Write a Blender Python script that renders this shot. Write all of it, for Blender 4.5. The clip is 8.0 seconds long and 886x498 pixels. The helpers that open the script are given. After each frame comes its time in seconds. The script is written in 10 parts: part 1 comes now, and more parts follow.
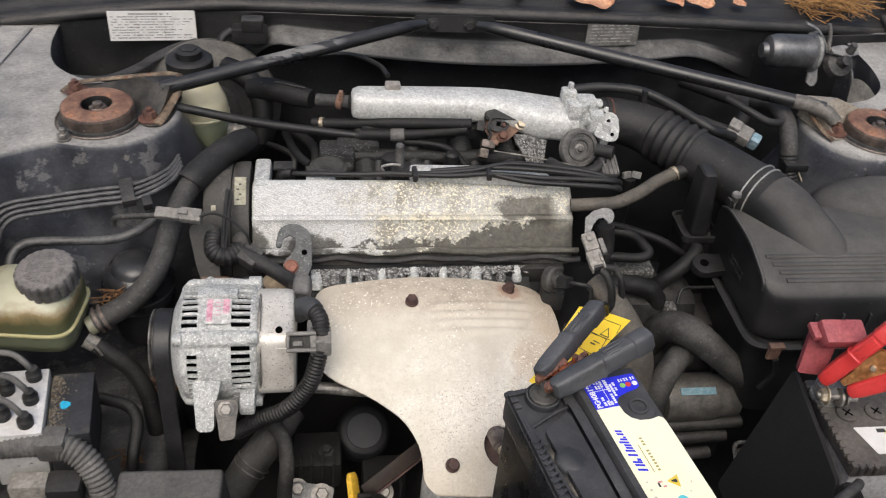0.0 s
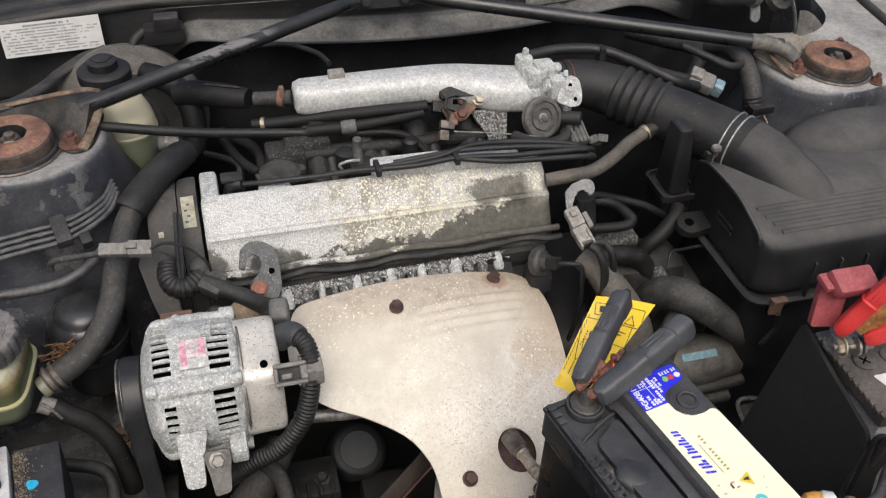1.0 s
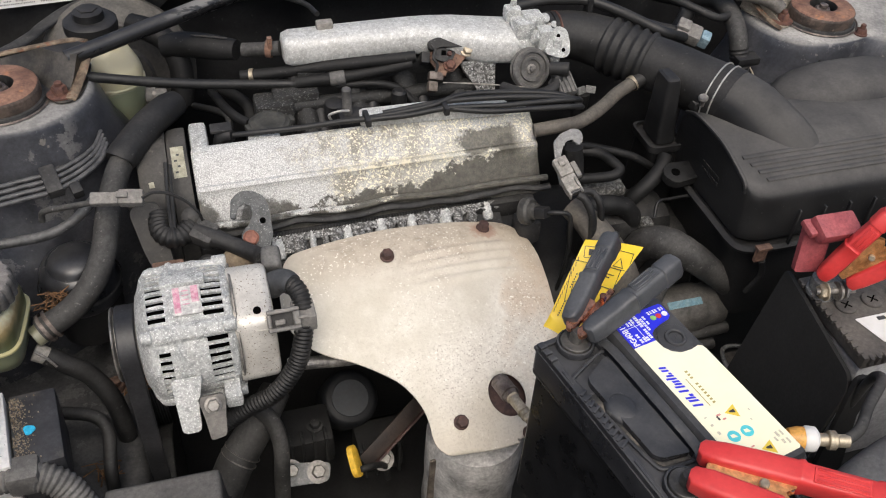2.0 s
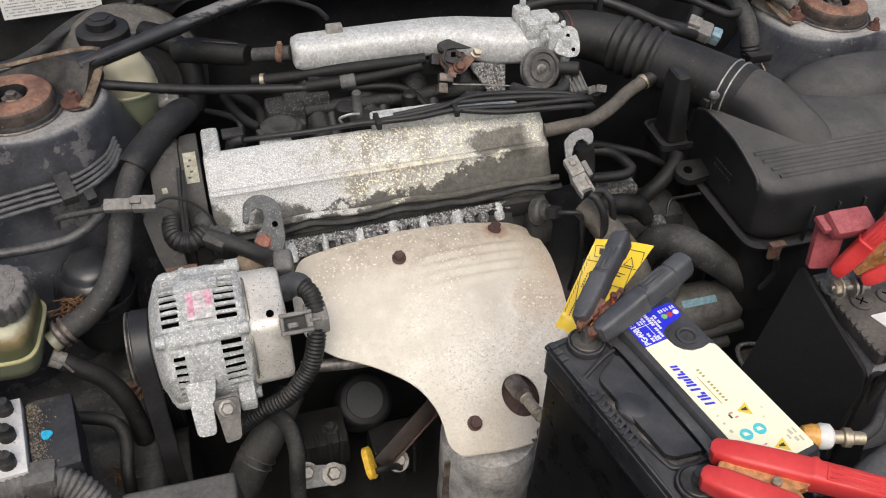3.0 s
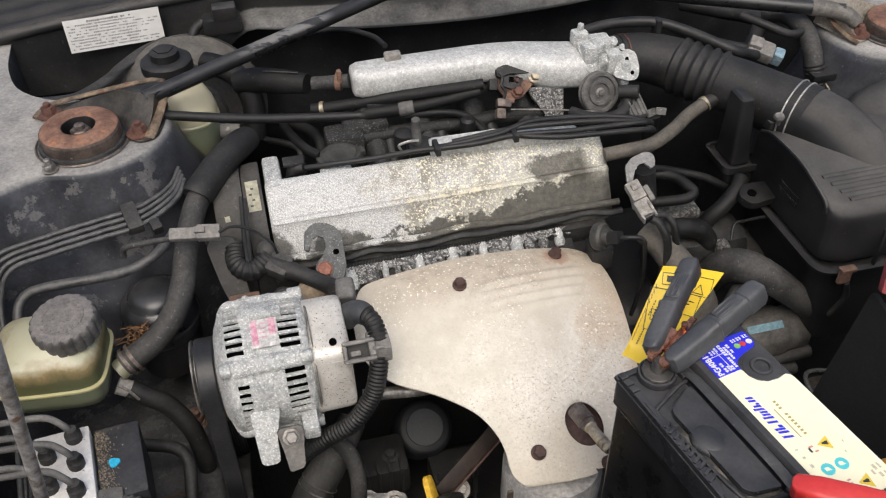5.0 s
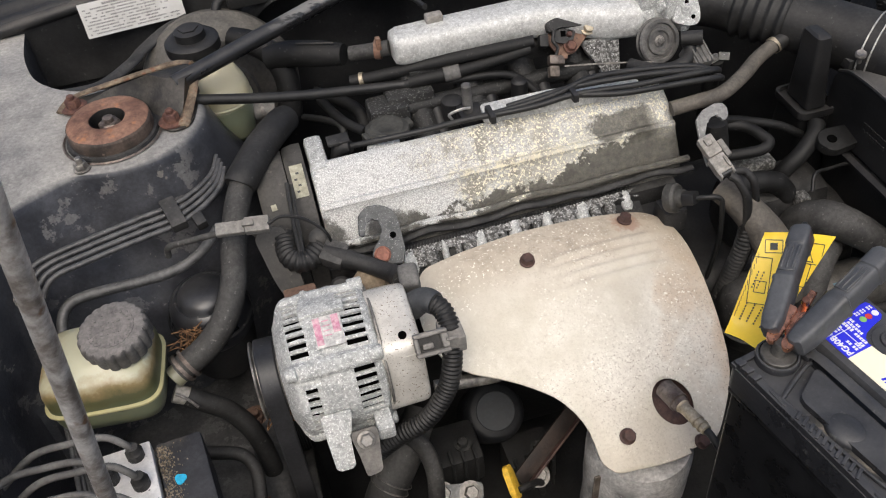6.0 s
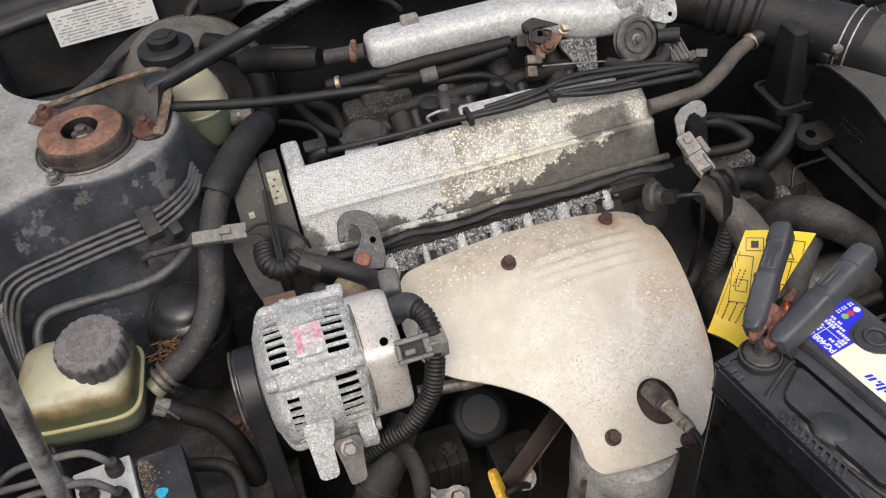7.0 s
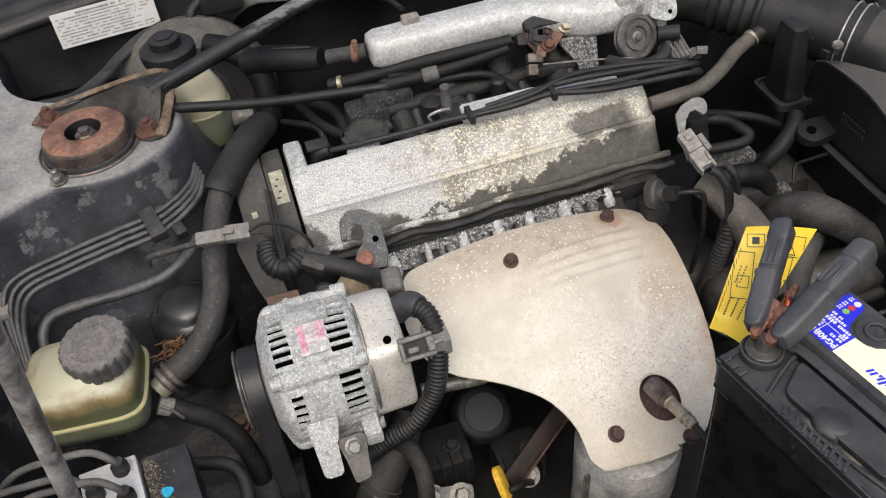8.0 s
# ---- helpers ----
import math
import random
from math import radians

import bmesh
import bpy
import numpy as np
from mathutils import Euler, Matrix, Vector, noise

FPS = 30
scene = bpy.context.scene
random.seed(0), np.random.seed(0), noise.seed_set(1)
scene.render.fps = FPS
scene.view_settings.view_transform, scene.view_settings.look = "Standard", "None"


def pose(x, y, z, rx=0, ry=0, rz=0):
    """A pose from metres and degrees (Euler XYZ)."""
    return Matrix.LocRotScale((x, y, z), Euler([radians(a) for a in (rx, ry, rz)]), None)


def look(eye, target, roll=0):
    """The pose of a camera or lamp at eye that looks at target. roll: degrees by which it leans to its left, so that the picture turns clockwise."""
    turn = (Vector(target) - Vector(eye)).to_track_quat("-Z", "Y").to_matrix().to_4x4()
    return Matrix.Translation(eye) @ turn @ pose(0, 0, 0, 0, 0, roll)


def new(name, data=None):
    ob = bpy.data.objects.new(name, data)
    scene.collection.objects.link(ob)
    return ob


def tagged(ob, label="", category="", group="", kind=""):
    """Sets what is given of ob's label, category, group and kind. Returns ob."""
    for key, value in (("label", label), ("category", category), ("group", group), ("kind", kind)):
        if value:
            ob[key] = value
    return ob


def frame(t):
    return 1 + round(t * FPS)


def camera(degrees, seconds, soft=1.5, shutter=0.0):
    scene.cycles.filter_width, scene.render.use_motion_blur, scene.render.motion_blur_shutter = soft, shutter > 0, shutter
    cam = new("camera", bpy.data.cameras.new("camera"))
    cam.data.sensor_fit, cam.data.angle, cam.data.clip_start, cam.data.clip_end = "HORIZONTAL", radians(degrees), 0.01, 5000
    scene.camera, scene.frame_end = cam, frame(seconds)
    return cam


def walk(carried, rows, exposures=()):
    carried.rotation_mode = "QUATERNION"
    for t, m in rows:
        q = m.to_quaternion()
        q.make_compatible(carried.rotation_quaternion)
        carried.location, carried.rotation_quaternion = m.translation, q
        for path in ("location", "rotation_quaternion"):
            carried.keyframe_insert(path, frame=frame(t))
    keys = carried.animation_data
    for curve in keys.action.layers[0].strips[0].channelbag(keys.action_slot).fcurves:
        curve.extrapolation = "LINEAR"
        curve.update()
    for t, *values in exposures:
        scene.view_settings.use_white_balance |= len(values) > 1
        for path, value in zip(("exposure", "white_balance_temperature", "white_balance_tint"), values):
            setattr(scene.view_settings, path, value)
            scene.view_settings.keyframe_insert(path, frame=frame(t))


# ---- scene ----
cam = camera(53.1, 8.0, soft=1.1, shutter=0.3)
PATH = [
    (0, (0.0000, 0.0000, 1.4200), (0.1296, 0.7732, 0.7992), 5.49),
    (0.5, (-0.0403, 0.0631, 1.4064), (0.1581, 0.8089, 0.7705), 4.73),
    (1, (-0.0670, 0.1075, 1.3920), (0.1596, 0.8351, 0.7445), 2.78),
    (1.5, (-0.0752, 0.1014, 1.3821), (0.1638, 0.8013, 0.7090), 3.44),
    (1.7, (-0.0797, 0.0943, 1.3821), (0.1589, 0.7920, 0.7066), 3.63),
    (2.8, (-0.0732, 0.0857, 1.3848), (0.1516, 0.7891, 0.7104), 2.08),
    (3, (-0.0729, 0.0858, 1.3839), (0.1464, 0.7907, 0.7093), 1.68),
    (3.5, (-0.0732, 0.0883, 1.3853), (0.1363, 0.8032, 0.7182), 0.81),
    (4, (-0.0745, 0.0837, 1.3884), (0.1219, 0.8076, 0.7270), 0.38),
    (4.2, (-0.0745, 0.0843, 1.3883), (0.1166, 0.8091, 0.7263), 0.20),
    (5.3, (-0.0930, 0.1215, 1.3815), (0.0733, 0.8571, 0.7249), -1.89),
    (5.5, (-0.0980, 0.1463, 1.3752), (0.0733, 0.8631, 0.6993), -3.24),
    (6, (-0.1212, 0.1833, 1.3604), (0.0236, 0.8870, 0.6648), -6.36),
    (6.5, (-0.1213, 0.1933, 1.3548), (0.0391, 0.8910, 0.6566), -6.22),
    (7, (-0.1144, 0.1908, 1.3580), (0.0466, 0.8890, 0.6604), -6.68),
    (7.5, (-0.1150, 0.1879, 1.3593), (0.0411, 0.8869, 0.6614), -7.02),
    (8, (-0.1151, 0.1878, 1.3601), (0.0430, 0.8861, 0.6620), -7.24),
]
walk(cam, [(t, look(eye, target, roll)) for t, eye, target, roll in PATH])

# ---- world and light: soft overcast daylight ----
world = bpy.data.worlds.new("overcast_sky")
scene.world = world
world.use_nodes = True
wn, wl = world.node_tree.nodes, world.node_tree.links
sky = wn.new("ShaderNodeTexSky")
sky.sky_type = "NISHITA"
sky.sun_disc = False
sky.sun_elevation, sky.sun_rotation = radians(58), radians(200)
sky.air_density, sky.dust_density, sky.ozone_density = 1.0, 6.0, 1.0
wn["Background"].inputs["Strength"].default_value = 0.15
wl.new(sky.outputs["Color"], wn["Background"].inputs["Color"])
sun = new("sun", bpy.data.lights.new("sun", "SUN"))
sun.data.energy, sun.data.angle, sun.data.color = 1.45, radians(45), (0.965, 0.965, 0.925)
sun.matrix_world = look((0.1, -0.6, 3.0), (0.25, 0.9, 0.7))


# ---- materials ----
def node_mat(name):
    m = bpy.data.materials.new(name)
    m.use_nodes = True
    n, l = m.node_tree.nodes, m.node_tree.links
    return m, n, l, n["Principled BSDF"]


def noise_tex(n, l, scale, detail=4.0, rough=0.6, stretch=None):
    co = n.new("ShaderNodeTexCoord")
    t = n.new("ShaderNodeTexNoise")
    t.inputs["Scale"].default_value, t.inputs["Detail"].default_value, t.inputs["Roughness"].default_value = scale, detail, rough
    if stretch:
        mp = n.new("ShaderNodeMapping")
        mp.inputs["Scale"].default_value = stretch
        l.new(co.outputs["Object"], mp.inputs["Vector"])
        l.new(mp.outputs["Vector"], t.inputs["Vector"])
    else:
        l.new(co.outputs["Object"], t.inputs["Vector"])
    return t.outputs["Fac"]


def ramp(n, l, src, lo, hi, a=0.0, b=1.0):
    r = n.new("ShaderNodeMapRange")
    r.inputs["From Min"].default_value, r.inputs["From Max"].default_value = lo, hi
    r.inputs["To Min"].default_value, r.inputs["To Max"].default_value = a, b
    l.new(src, r.inputs["Value"])
    return r.outputs["Result"]


def mix(n, l, fac, a, b):
    m = n.new("ShaderNodeMix")
    m.data_type = "RGBA"
    for sock, v in ((m.inputs["Factor"], fac), (m.inputs["A"], a), (m.inputs["B"], b)):
        if isinstance(v, (tuple, list)):
            sock.default_value = (*v, 1.0)
        elif isinstance(v, float):
            sock.default_value = v
        else:
            l.new(v, sock)
    return m.outputs["Result"]


def mul(n, l, a, b):
    m = n.new("ShaderNodeMath")
    m.operation = "MULTIPLY"
    for i, v in enumerate((a, b)):
        if isinstance(v, float):
            m.inputs[i].default_value = v
        else:
            l.new(v, m.inputs[i])
    return m.outputs["Value"]


def up_facing(n, l, lo=0.3, hi=0.95):
    g = n.new("ShaderNodeNewGeometry")
    sx = n.new("ShaderNodeSeparateXYZ")
    l.new(g.outputs["Normal"], sx.inputs[0])
    return ramp(n, l, sx.outputs["Z"], lo, hi)


def surf(name, c1, c2, scale=30.0, rough=0.5, metal=0.0, bump=0.15, bscale=250.0, lo=0.4, hi=0.62, dust=0.0, dust_col=(0.22, 0.195, 0.165),
         fleck=None, fleck_at=(0.62, 0.68), fleck_scale=160.0, rough2=None, coat=0.0, spec=0.5, flake=None, dust_at=(0.32, 0.66), grain=0.28, dust_scale=22.0, up_at=(0.3, 0.95)):
    """Two colours in blotches, fine grain, settled dust on upward faces, and flecks."""
    m, n, l, p = node_mat(name)
    blot = ramp(n, l, noise_tex(n, l, scale, 6.0, 0.65), lo, hi)
    col = mix(n, l, blot, c1, c2)
    if fleck:
        f = ramp(n, l, noise_tex(n, l, fleck_scale, 3.0, 0.6), *fleck_at)
        col = mix(n, l, f, col, fleck)
    if flake:
        tone, lo_, hi_, size_ = flake
        col = mix(n, l, mul(n, l, ramp(n, l, noise_tex(n, l, size_, 8.0, 0.72), lo_, hi_), ramp(n, l, noise_tex(n, l, 5.0, 3.0), 0.40, 0.52)), col, tone)
    rg = ramp(n, l, blot, 0.0, 1.0, rough, rough2 if rough2 is not None else min(1.0, rough + 0.12))
    if dust > 0:
        d = mul(n, l, up_facing(n, l, *up_at), ramp(n, l, noise_tex(n, l, dust_scale, 8.0, 0.75), *dust_at, 0.0, dust))
        col = mix(n, l, d, col, dust_col)
        rg2 = n.new("ShaderNodeMix")
        l.new(d, rg2.inputs[0])
        l.new(rg, rg2.inputs[2])
        rg2.inputs[3].default_value = 0.95
        rg = rg2.outputs[0]
    if bump:
        g1 = ramp(n, l, noise_tex(n, l, 230.0, 4.0, 0.7), 0.3, 0.7, 1.0 - grain, 1.0 + grain)
        v = n.new("ShaderNodeVectorMath")
        v.operation = "SCALE"
        l.new(col, v.inputs[0])
        l.new(g1, v.inputs["Scale"])
        col = v.outputs["Vector"]
    l.new(col, p.inputs["Base Color"])
    l.new(rg, p.inputs["Roughness"])
    p.inputs["Metallic"].default_value = metal
    p.inputs["Coat Weight"].default_value = coat
    p.inputs["Specular IOR Level"].default_value = spec
    if bump:
        b = n.new("ShaderNodeBump")
        b.inputs["Strength"].default_value, b.inputs["Distance"].default_value = bump, 0.001
        l.new(noise_tex(n, l, bscale, 5.0, 0.6), b.inputs["Height"])
        l.new(b.outputs["Normal"], p.inputs["Normal"])
    return m


M_PLASTIC = surf("black_plastic", (0.0101, 0.0102, 0.0107), (0.0205, 0.0202, 0.0203), 18, 0.42, dust=0.25, dust_col=(0.0938, 0.09, 0.086), spec=0.35)
M_PLASTIC_DUSTY = surf("dusty_plastic", (0.0136, 0.0135, 0.0133), (0.0247, 0.024, 0.0232), 14, 0.42, dust=0.7, dust_col=(0.1066, 0.1016, 0.0954), fleck=(0.0654, 0.0628, 0.0596), fleck_at=(0.68, 0.72), fleck_scale=220, spec=0.4)
M_LID = surf("dust_covered_lid", (0.0090, 0.0091, 0.0096), (0.0170, 0.0170, 0.0174), 14, 0.42, dust=0.85, dust_at=(0.18, 0.62), dust_scale=9.0, dust_col=(0.1203, 0.1147, 0.108), fleck=(0.0475, 0.046, 0.044), fleck_at=(0.68, 0.72), fleck_scale=220, spec=0.36, grain=0.12, up_at=(0.45, 0.95))
M_RUBBER = surf("rubber", (0.0085, 0.0084, 0.0084), (0.0205, 0.020, 0.0195), 35, 0.5, dust=0.34, dust_col=(0.068, 0.0655, 0.0625), fleck=(0.062, 0.060, 0.057), fleck_at=(0.66, 0.715), fleck_scale=170, spec=0.4, bump=0.3, grain=0.35)
M_RUBBER_DUSTY = surf("dusty_rubber", (0.0201, 0.0199, 0.0192), (0.051, 0.0496, 0.0472), 30, 0.58, dust=0.5, dust_col=(0.1138, 0.1093, 0.1027), fleck=(0.1217, 0.1173, 0.1107), fleck_at=(0.64, 0.71), fleck_scale=190, spec=0.38, bump=0.3, grain=0.35)
# dust on top faces, paled further: sky sheen is put into dust_col
M_PAINT = surf("dark_body_paint", (0.028, 0.0295, 0.035), (0.060, 0.062, 0.070), 16, 0.30, dust=0.92, dust_col=(0.43, 0.415, 0.385), dust_at=(0.26, 0.66), dust_scale=7.0, fleck=(0.15, 0.142, 0.13), fleck_at=(0.69, 0.70), fleck_scale=60.0, bump=0.25, grain=0.25, up_at=(0.55, 0.97), flake=((0.118, 0.116, 0.116), 0.557, 0.58, 27.0))
M_PAINT_IN = surf("inner_panel_paint", (0.0095, 0.0097, 0.0106), (0.021, 0.0212, 0.0222), 14, 0.38, dust=0.5, dust_col=(0.100, 0.0965, 0.0905), fleck=(0.046, 0.044, 0.042), fleck_at=(0.67, 0.70), fleck_scale=110, spec=0.35)
M_COWL = surf("cowl_paint", (0.0121, 0.0122, 0.0127), (0.0292, 0.029, 0.0287), 9, 0.45, dust=1.0, dust_col=(0.1893, 0.1841, 0.1761), fleck=(0.0669, 0.0656, 0.0633), fleck_at=(0.66, 0.72), fleck_scale=120)
M_SEAL = surf("seal_rubber", (0.012, 0.012, 0.012), (0.026, 0.025, 0.025), 20, 0.5, dust=0.3)
M_RUST = surf("rust", (0.085, 0.047, 0.034), (0.19, 0.105, 0.07), 42, 0.8, bump=0.6, dust=0.5, dust_col=(0.27, 0.19, 0.145), fleck=(0.05, 0.035, 0.03), fleck_at=(0.62, 0.7), fleck_scale=120)
M_RUST_DARK = surf("rusty_bolt", (0.09, 0.045, 0.038), (0.17, 0.085, 0.06), 90, 0.7, metal=0.3, bump=0.4)
M_BOLT = surf("dark_rusted_bolt", (0.055, 0.032, 0.028), (0.10, 0.055, 0.045), 90, 0.6, metal=0.2, bump=0.4)
M_RUSTTAN = surf("rusty_tan_sheet", (0.085, 0.060, 0.040), (0.235, 0.180, 0.125), 55, 0.6, metal=0.15, bump=0.5, fleck=(0.17, 0.080, 0.045), fleck_at=(0.60, 0.70), fleck_scale=90)
M_BAR = surf("worn_black_tube", (0.010, 0.010, 0.011), (0.018, 0.018, 0.019), 20, 0.26, dust=0.25, dust_col=(0.1, 0.094, 0.086), fleck=(0.42, 0.41, 0.39), fleck_at=(0.70, 0.715), fleck_scale=34, spec=0.6)


def peeled(m, tone, x0, x1):
    """Bare, weathered metal where paint has peeled off the upper side, along a stretch of the part's length."""
    n, l = m.node_tree.nodes, m.node_tree.links
    p = next(q for q in n if q.type == "BSDF_PRINCIPLED")
    old = p.inputs["Base Color"].links[0].from_socket
    co = n.new("ShaderNodeTexCoord")
    sx = n.new("ShaderNodeSeparateXYZ")
    l.new(co.outputs["Generated"], sx.inputs[0])
    run = mul(n, l, ramp(n, l, sx.outputs["X"], x0, x0 + 0.12), ramp(n, l, sx.outputs["X"], x1 - 0.06, x1, 1.0, 0.0))
    bare = mul(n, l, mul(n, l, run, up_facing(n, l, 0.25, 0.6)), ramp(n, l, noise_tex(n, l, 70.0, 5.0, 0.6, stretch=(0.35, 1.0, 1.0)), 0.47, 0.53))
    l.new(mix(n, l, bare, old, tone), p.inputs["Base Color"])
    return m


M_BAR_PEELED = peeled(surf("peeled_black_tube", (0.010, 0.010, 0.011), (0.018, 0.018, 0.019), 20, 0.26, dust=0.25, dust_col=(0.1, 0.094, 0.086), spec=0.6), (0.17, 0.166, 0.158), 0.30, 0.68)
M_GRIME = surf("crusted_grime", (0.0070, 0.0069, 0.0067), (0.0185, 0.0183, 0.0175), 110, 0.6, metal=0.1, bump=0.9, fleck=(0.066, 0.067, 0.064), fleck_at=(0.58, 0.69), fleck_scale=420)
M_BRKSTEEL = surf("browned_steel", (0.09, 0.07, 0.06), (0.2, 0.17, 0.15), 80, 0.45, metal=0.5, bump=0.3)
M_BOOST = surf("dusty_grey_drum", (0.036, 0.034, 0.031), (0.085, 0.079, 0.071), 14, 0.5, dust=0.8, dust_col=(0.20, 0.185, 0.16), dust_scale=9.0, metal=0.1)
M_BRKDARKER = surf("browned_seam", (0.10, 0.08, 0.065), (0.22, 0.19, 0.16), 60, 0.6, metal=0.3, bump=0.3)
M_CUPSIDE = surf("dark_cup_side", (0.042, 0.033, 0.028), (0.115, 0.085, 0.068), 38, 0.6, metal=0.15, bump=0.5, fleck=(0.17, 0.13, 0.10), fleck_at=(0.66, 0.72), fleck_scale=180)
M_CUPTOP = surf("rust_brown_cup", (0.118, 0.056, 0.037), (0.25, 0.132, 0.088), 40, 0.62, bump=0.5, dust=0.25, dust_col=(0.28, 0.18, 0.13), fleck=(0.30, 0.125, 0.055), fleck_at=(0.60, 0.70), fleck_scale=60)
M_LOOM = surf("grey_dusty_loom", (0.062, 0.060, 0.058), (0.125, 0.121, 0.115), 40, 0.62, dust=0.45, dust_col=(0.20, 0.192, 0.178))
# darker copy of the rubber: shade deep in the bay put into its colour
M_HOSE = surf("shaded_hose_rubber", (0.0058, 0.0058, 0.0058), (0.0122, 0.0121, 0.012), 30, 0.55, dust=0.10, dust_col=(0.0664, 0.0646, 0.0618), fleck=(0.0575, 0.0566, 0.0547), fleck_at=(0.67, 0.72), fleck_scale=170, spec=0.32, bump=0.25)
M_BATT_CASE = surf("battery_case_plastic", (0.0060, 0.0061, 0.0068), (0.0118, 0.0120, 0.0130), 30, 0.26, spec=0.5, bump=0.1, fleck=(0.045, 0.0445, 0.044), fleck_at=(0.68, 0.73), fleck_scale=140)
M_GUSSET = surf("brown_grey_gusset", (0.024, 0.0225, 0.020), (0.060, 0.054, 0.046), 40, 0.42, metal=0.2, bump=0.3, fleck=(0.15, 0.105, 0.07), fleck_at=(0.66, 0.72), fleck_scale=70)
# near-black, without specular: shade inside holes and slots put into the colour
M_HOLE_SHADE = surf("hole_shade_black", (0.002, 0.002, 0.002), (0.003, 0.003, 0.003), 30, 1.0, bump=0.0, spec=0.0)
M_DEBRIS = surf("brown_debris", (0.085, 0.042, 0.018), (0.22, 0.115, 0.05), 90, 0.8)
M_TANHOSE = surf("tan_dusty_hose", (0.062, 0.055, 0.047), (0.115, 0.102, 0.085), 30, 0.65, dust=0.5, dust_col=(0.17, 0.155, 0.13), bump=0.3)
M_BAND = surf("pale_wire", (0.36, 0.35, 0.33), (0.55, 0.54, 0.51), 60, 0.4, metal=0.6)
M_BELT = surf("worn_belt_rubber", (0.0155, 0.0158, 0.0172), (0.030, 0.030, 0.032), 24, 0.42, bump=0.2, spec=0.45, fleck=(0.06, 0.059, 0.057), fleck_at=(0.68, 0.73), fleck_scale=200)
M_STEEL = surf("dirty_steel", (0.16, 0.15, 0.14), (0.34, 0.32, 0.29), 60, 0.45, metal=0.7, bump=0.25)
M_GREYBRK = surf("zinc_bracket", (0.17, 0.17, 0.17), (0.27, 0.27, 0.26), 90, 0.6, metal=0.35, bump=0.5, fleck=(0.4, 0.4, 0.38), fleck_scale=400)
M_DARKMETAL = surf("dark_cast_metal", (0.0136, 0.0135, 0.0133), (0.04, 0.039, 0.0379), 48, 0.55, metal=0.3, bump=0.5, dust=0.3, dust_col=(0.1118, 0.1073, 0.1007), fleck=(0.1136, 0.11, 0.1061), fleck_at=(0.66, 0.72), fleck_scale=260)
M_BLOCK = surf("oily_block", (0.0085, 0.0083, 0.0081), (0.020, 0.0195, 0.019), 34, 0.5, metal=0.2, bump=0.5, dust=0.10, dust_col=(0.07, 0.067, 0.063))
M_ALU = surf("corroded_aluminium", (0.325, 0.332, 0.320), (0.50, 0.507, 0.49), 100, 0.62, metal=0.12, bump=1.0, bscale=620, lo=0.38, hi=0.62, fleck=(0.76, 0.766, 0.746), fleck_at=(0.53, 0.66), fleck_scale=540, grain=0.30)
M_ALU_PALE = surf("pale_aluminium", (0.47, 0.47, 0.452), (0.61, 0.61, 0.59), 75, 0.46, metal=0.2, bump=0.8, bscale=560, fleck=(0.78, 0.78, 0.755), fleck_at=(0.56, 0.69), fleck_scale=520, grain=0.28)
M_SILVER = surf("speckled_steel_cover", (0.53, 0.505, 0.455), (0.68, 0.655, 0.60), 22, 0.38, metal=0.4, bump=0.12, fleck=(0.15, 0.11, 0.07), fleck_at=(0.62, 0.65), fleck_scale=480, grain=0.1)
M_BOOT = surf("blue_grey_rubber", (0.028, 0.030, 0.033), (0.055, 0.057, 0.060), 40, 0.5, bump=0.25, dust=0.3, dust_col=(0.14, 0.14, 0.135))
M_CRUST = surf("crusty_grey_casting", (0.045, 0.043, 0.040), (0.25, 0.25, 0.235), 260, 0.7, metal=0.15, bump=1.0, bscale=480, lo=0.45, hi=0.66)
M_HEADMETAL = surf("crusty_head_metal", (0.060, 0.058, 0.054), (0.33, 0.33, 0.318), 260, 0.65, metal=0.2, bump=1.0, bscale=520, lo=0.44, hi=0.64, fleck=(0.60, 0.60, 0.586), fleck_at=(0.58, 0.67), fleck_scale=520)
M_WIRE = surf("black_cable", (0.010, 0.010, 0.010), (0.020, 0.020, 0.0195), 40, 0.42, dust=0.16, dust_col=(0.08, 0.075, 0.07), spec=0.4)
M_GREYPLUG = surf("grey_connector_plastic", (0.15, 0.145, 0.135), (0.22, 0.21, 0.195), 60, 0.6, dust=0.4)
M_PALEPLUG = surf("pale_connector_plastic", (0.20, 0.187, 0.167), (0.33, 0.31, 0.28), 60, 0.6)
M_RED = surf("red_plastic", (0.56, 0.040, 0.040), (0.62, 0.052, 0.050), 30, 0.28, grain=0.06, bump=0.06)
M_REDOLD = surf("faded_red_rubber", (0.25, 0.05, 0.058), (0.33, 0.075, 0.082), 40, 0.5, dust=0.35, dust_col=(0.40, 0.15, 0.16))
M_COPPER = surf("copper_jaw", (0.34, 0.145, 0.085), (0.62, 0.31, 0.20), 60, 0.22, metal=0.95, bump=0.1)
M_JAW = surf("bright_copper_jaw", (0.52, 0.22, 0.08), (0.80, 0.42, 0.18), 60, 0.30, metal=0.75, bump=0.1)
M_BRASS = surf("brass_fitting", (0.35, 0.30, 0.22), (0.52, 0.45, 0.34), 90, 0.45, metal=0.7)
M_YELLOW = surf("yellow_plastic_tag", (0.95, 0.66, 0.045), (0.96, 0.70, 0.06), 12, 0.38, grain=0.03, bump=0.05)
M_DIPYEL = surf("dipstick_yellow", (0.62, 0.37, 0.03), (0.7, 0.44, 0.045), 60, 0.5)
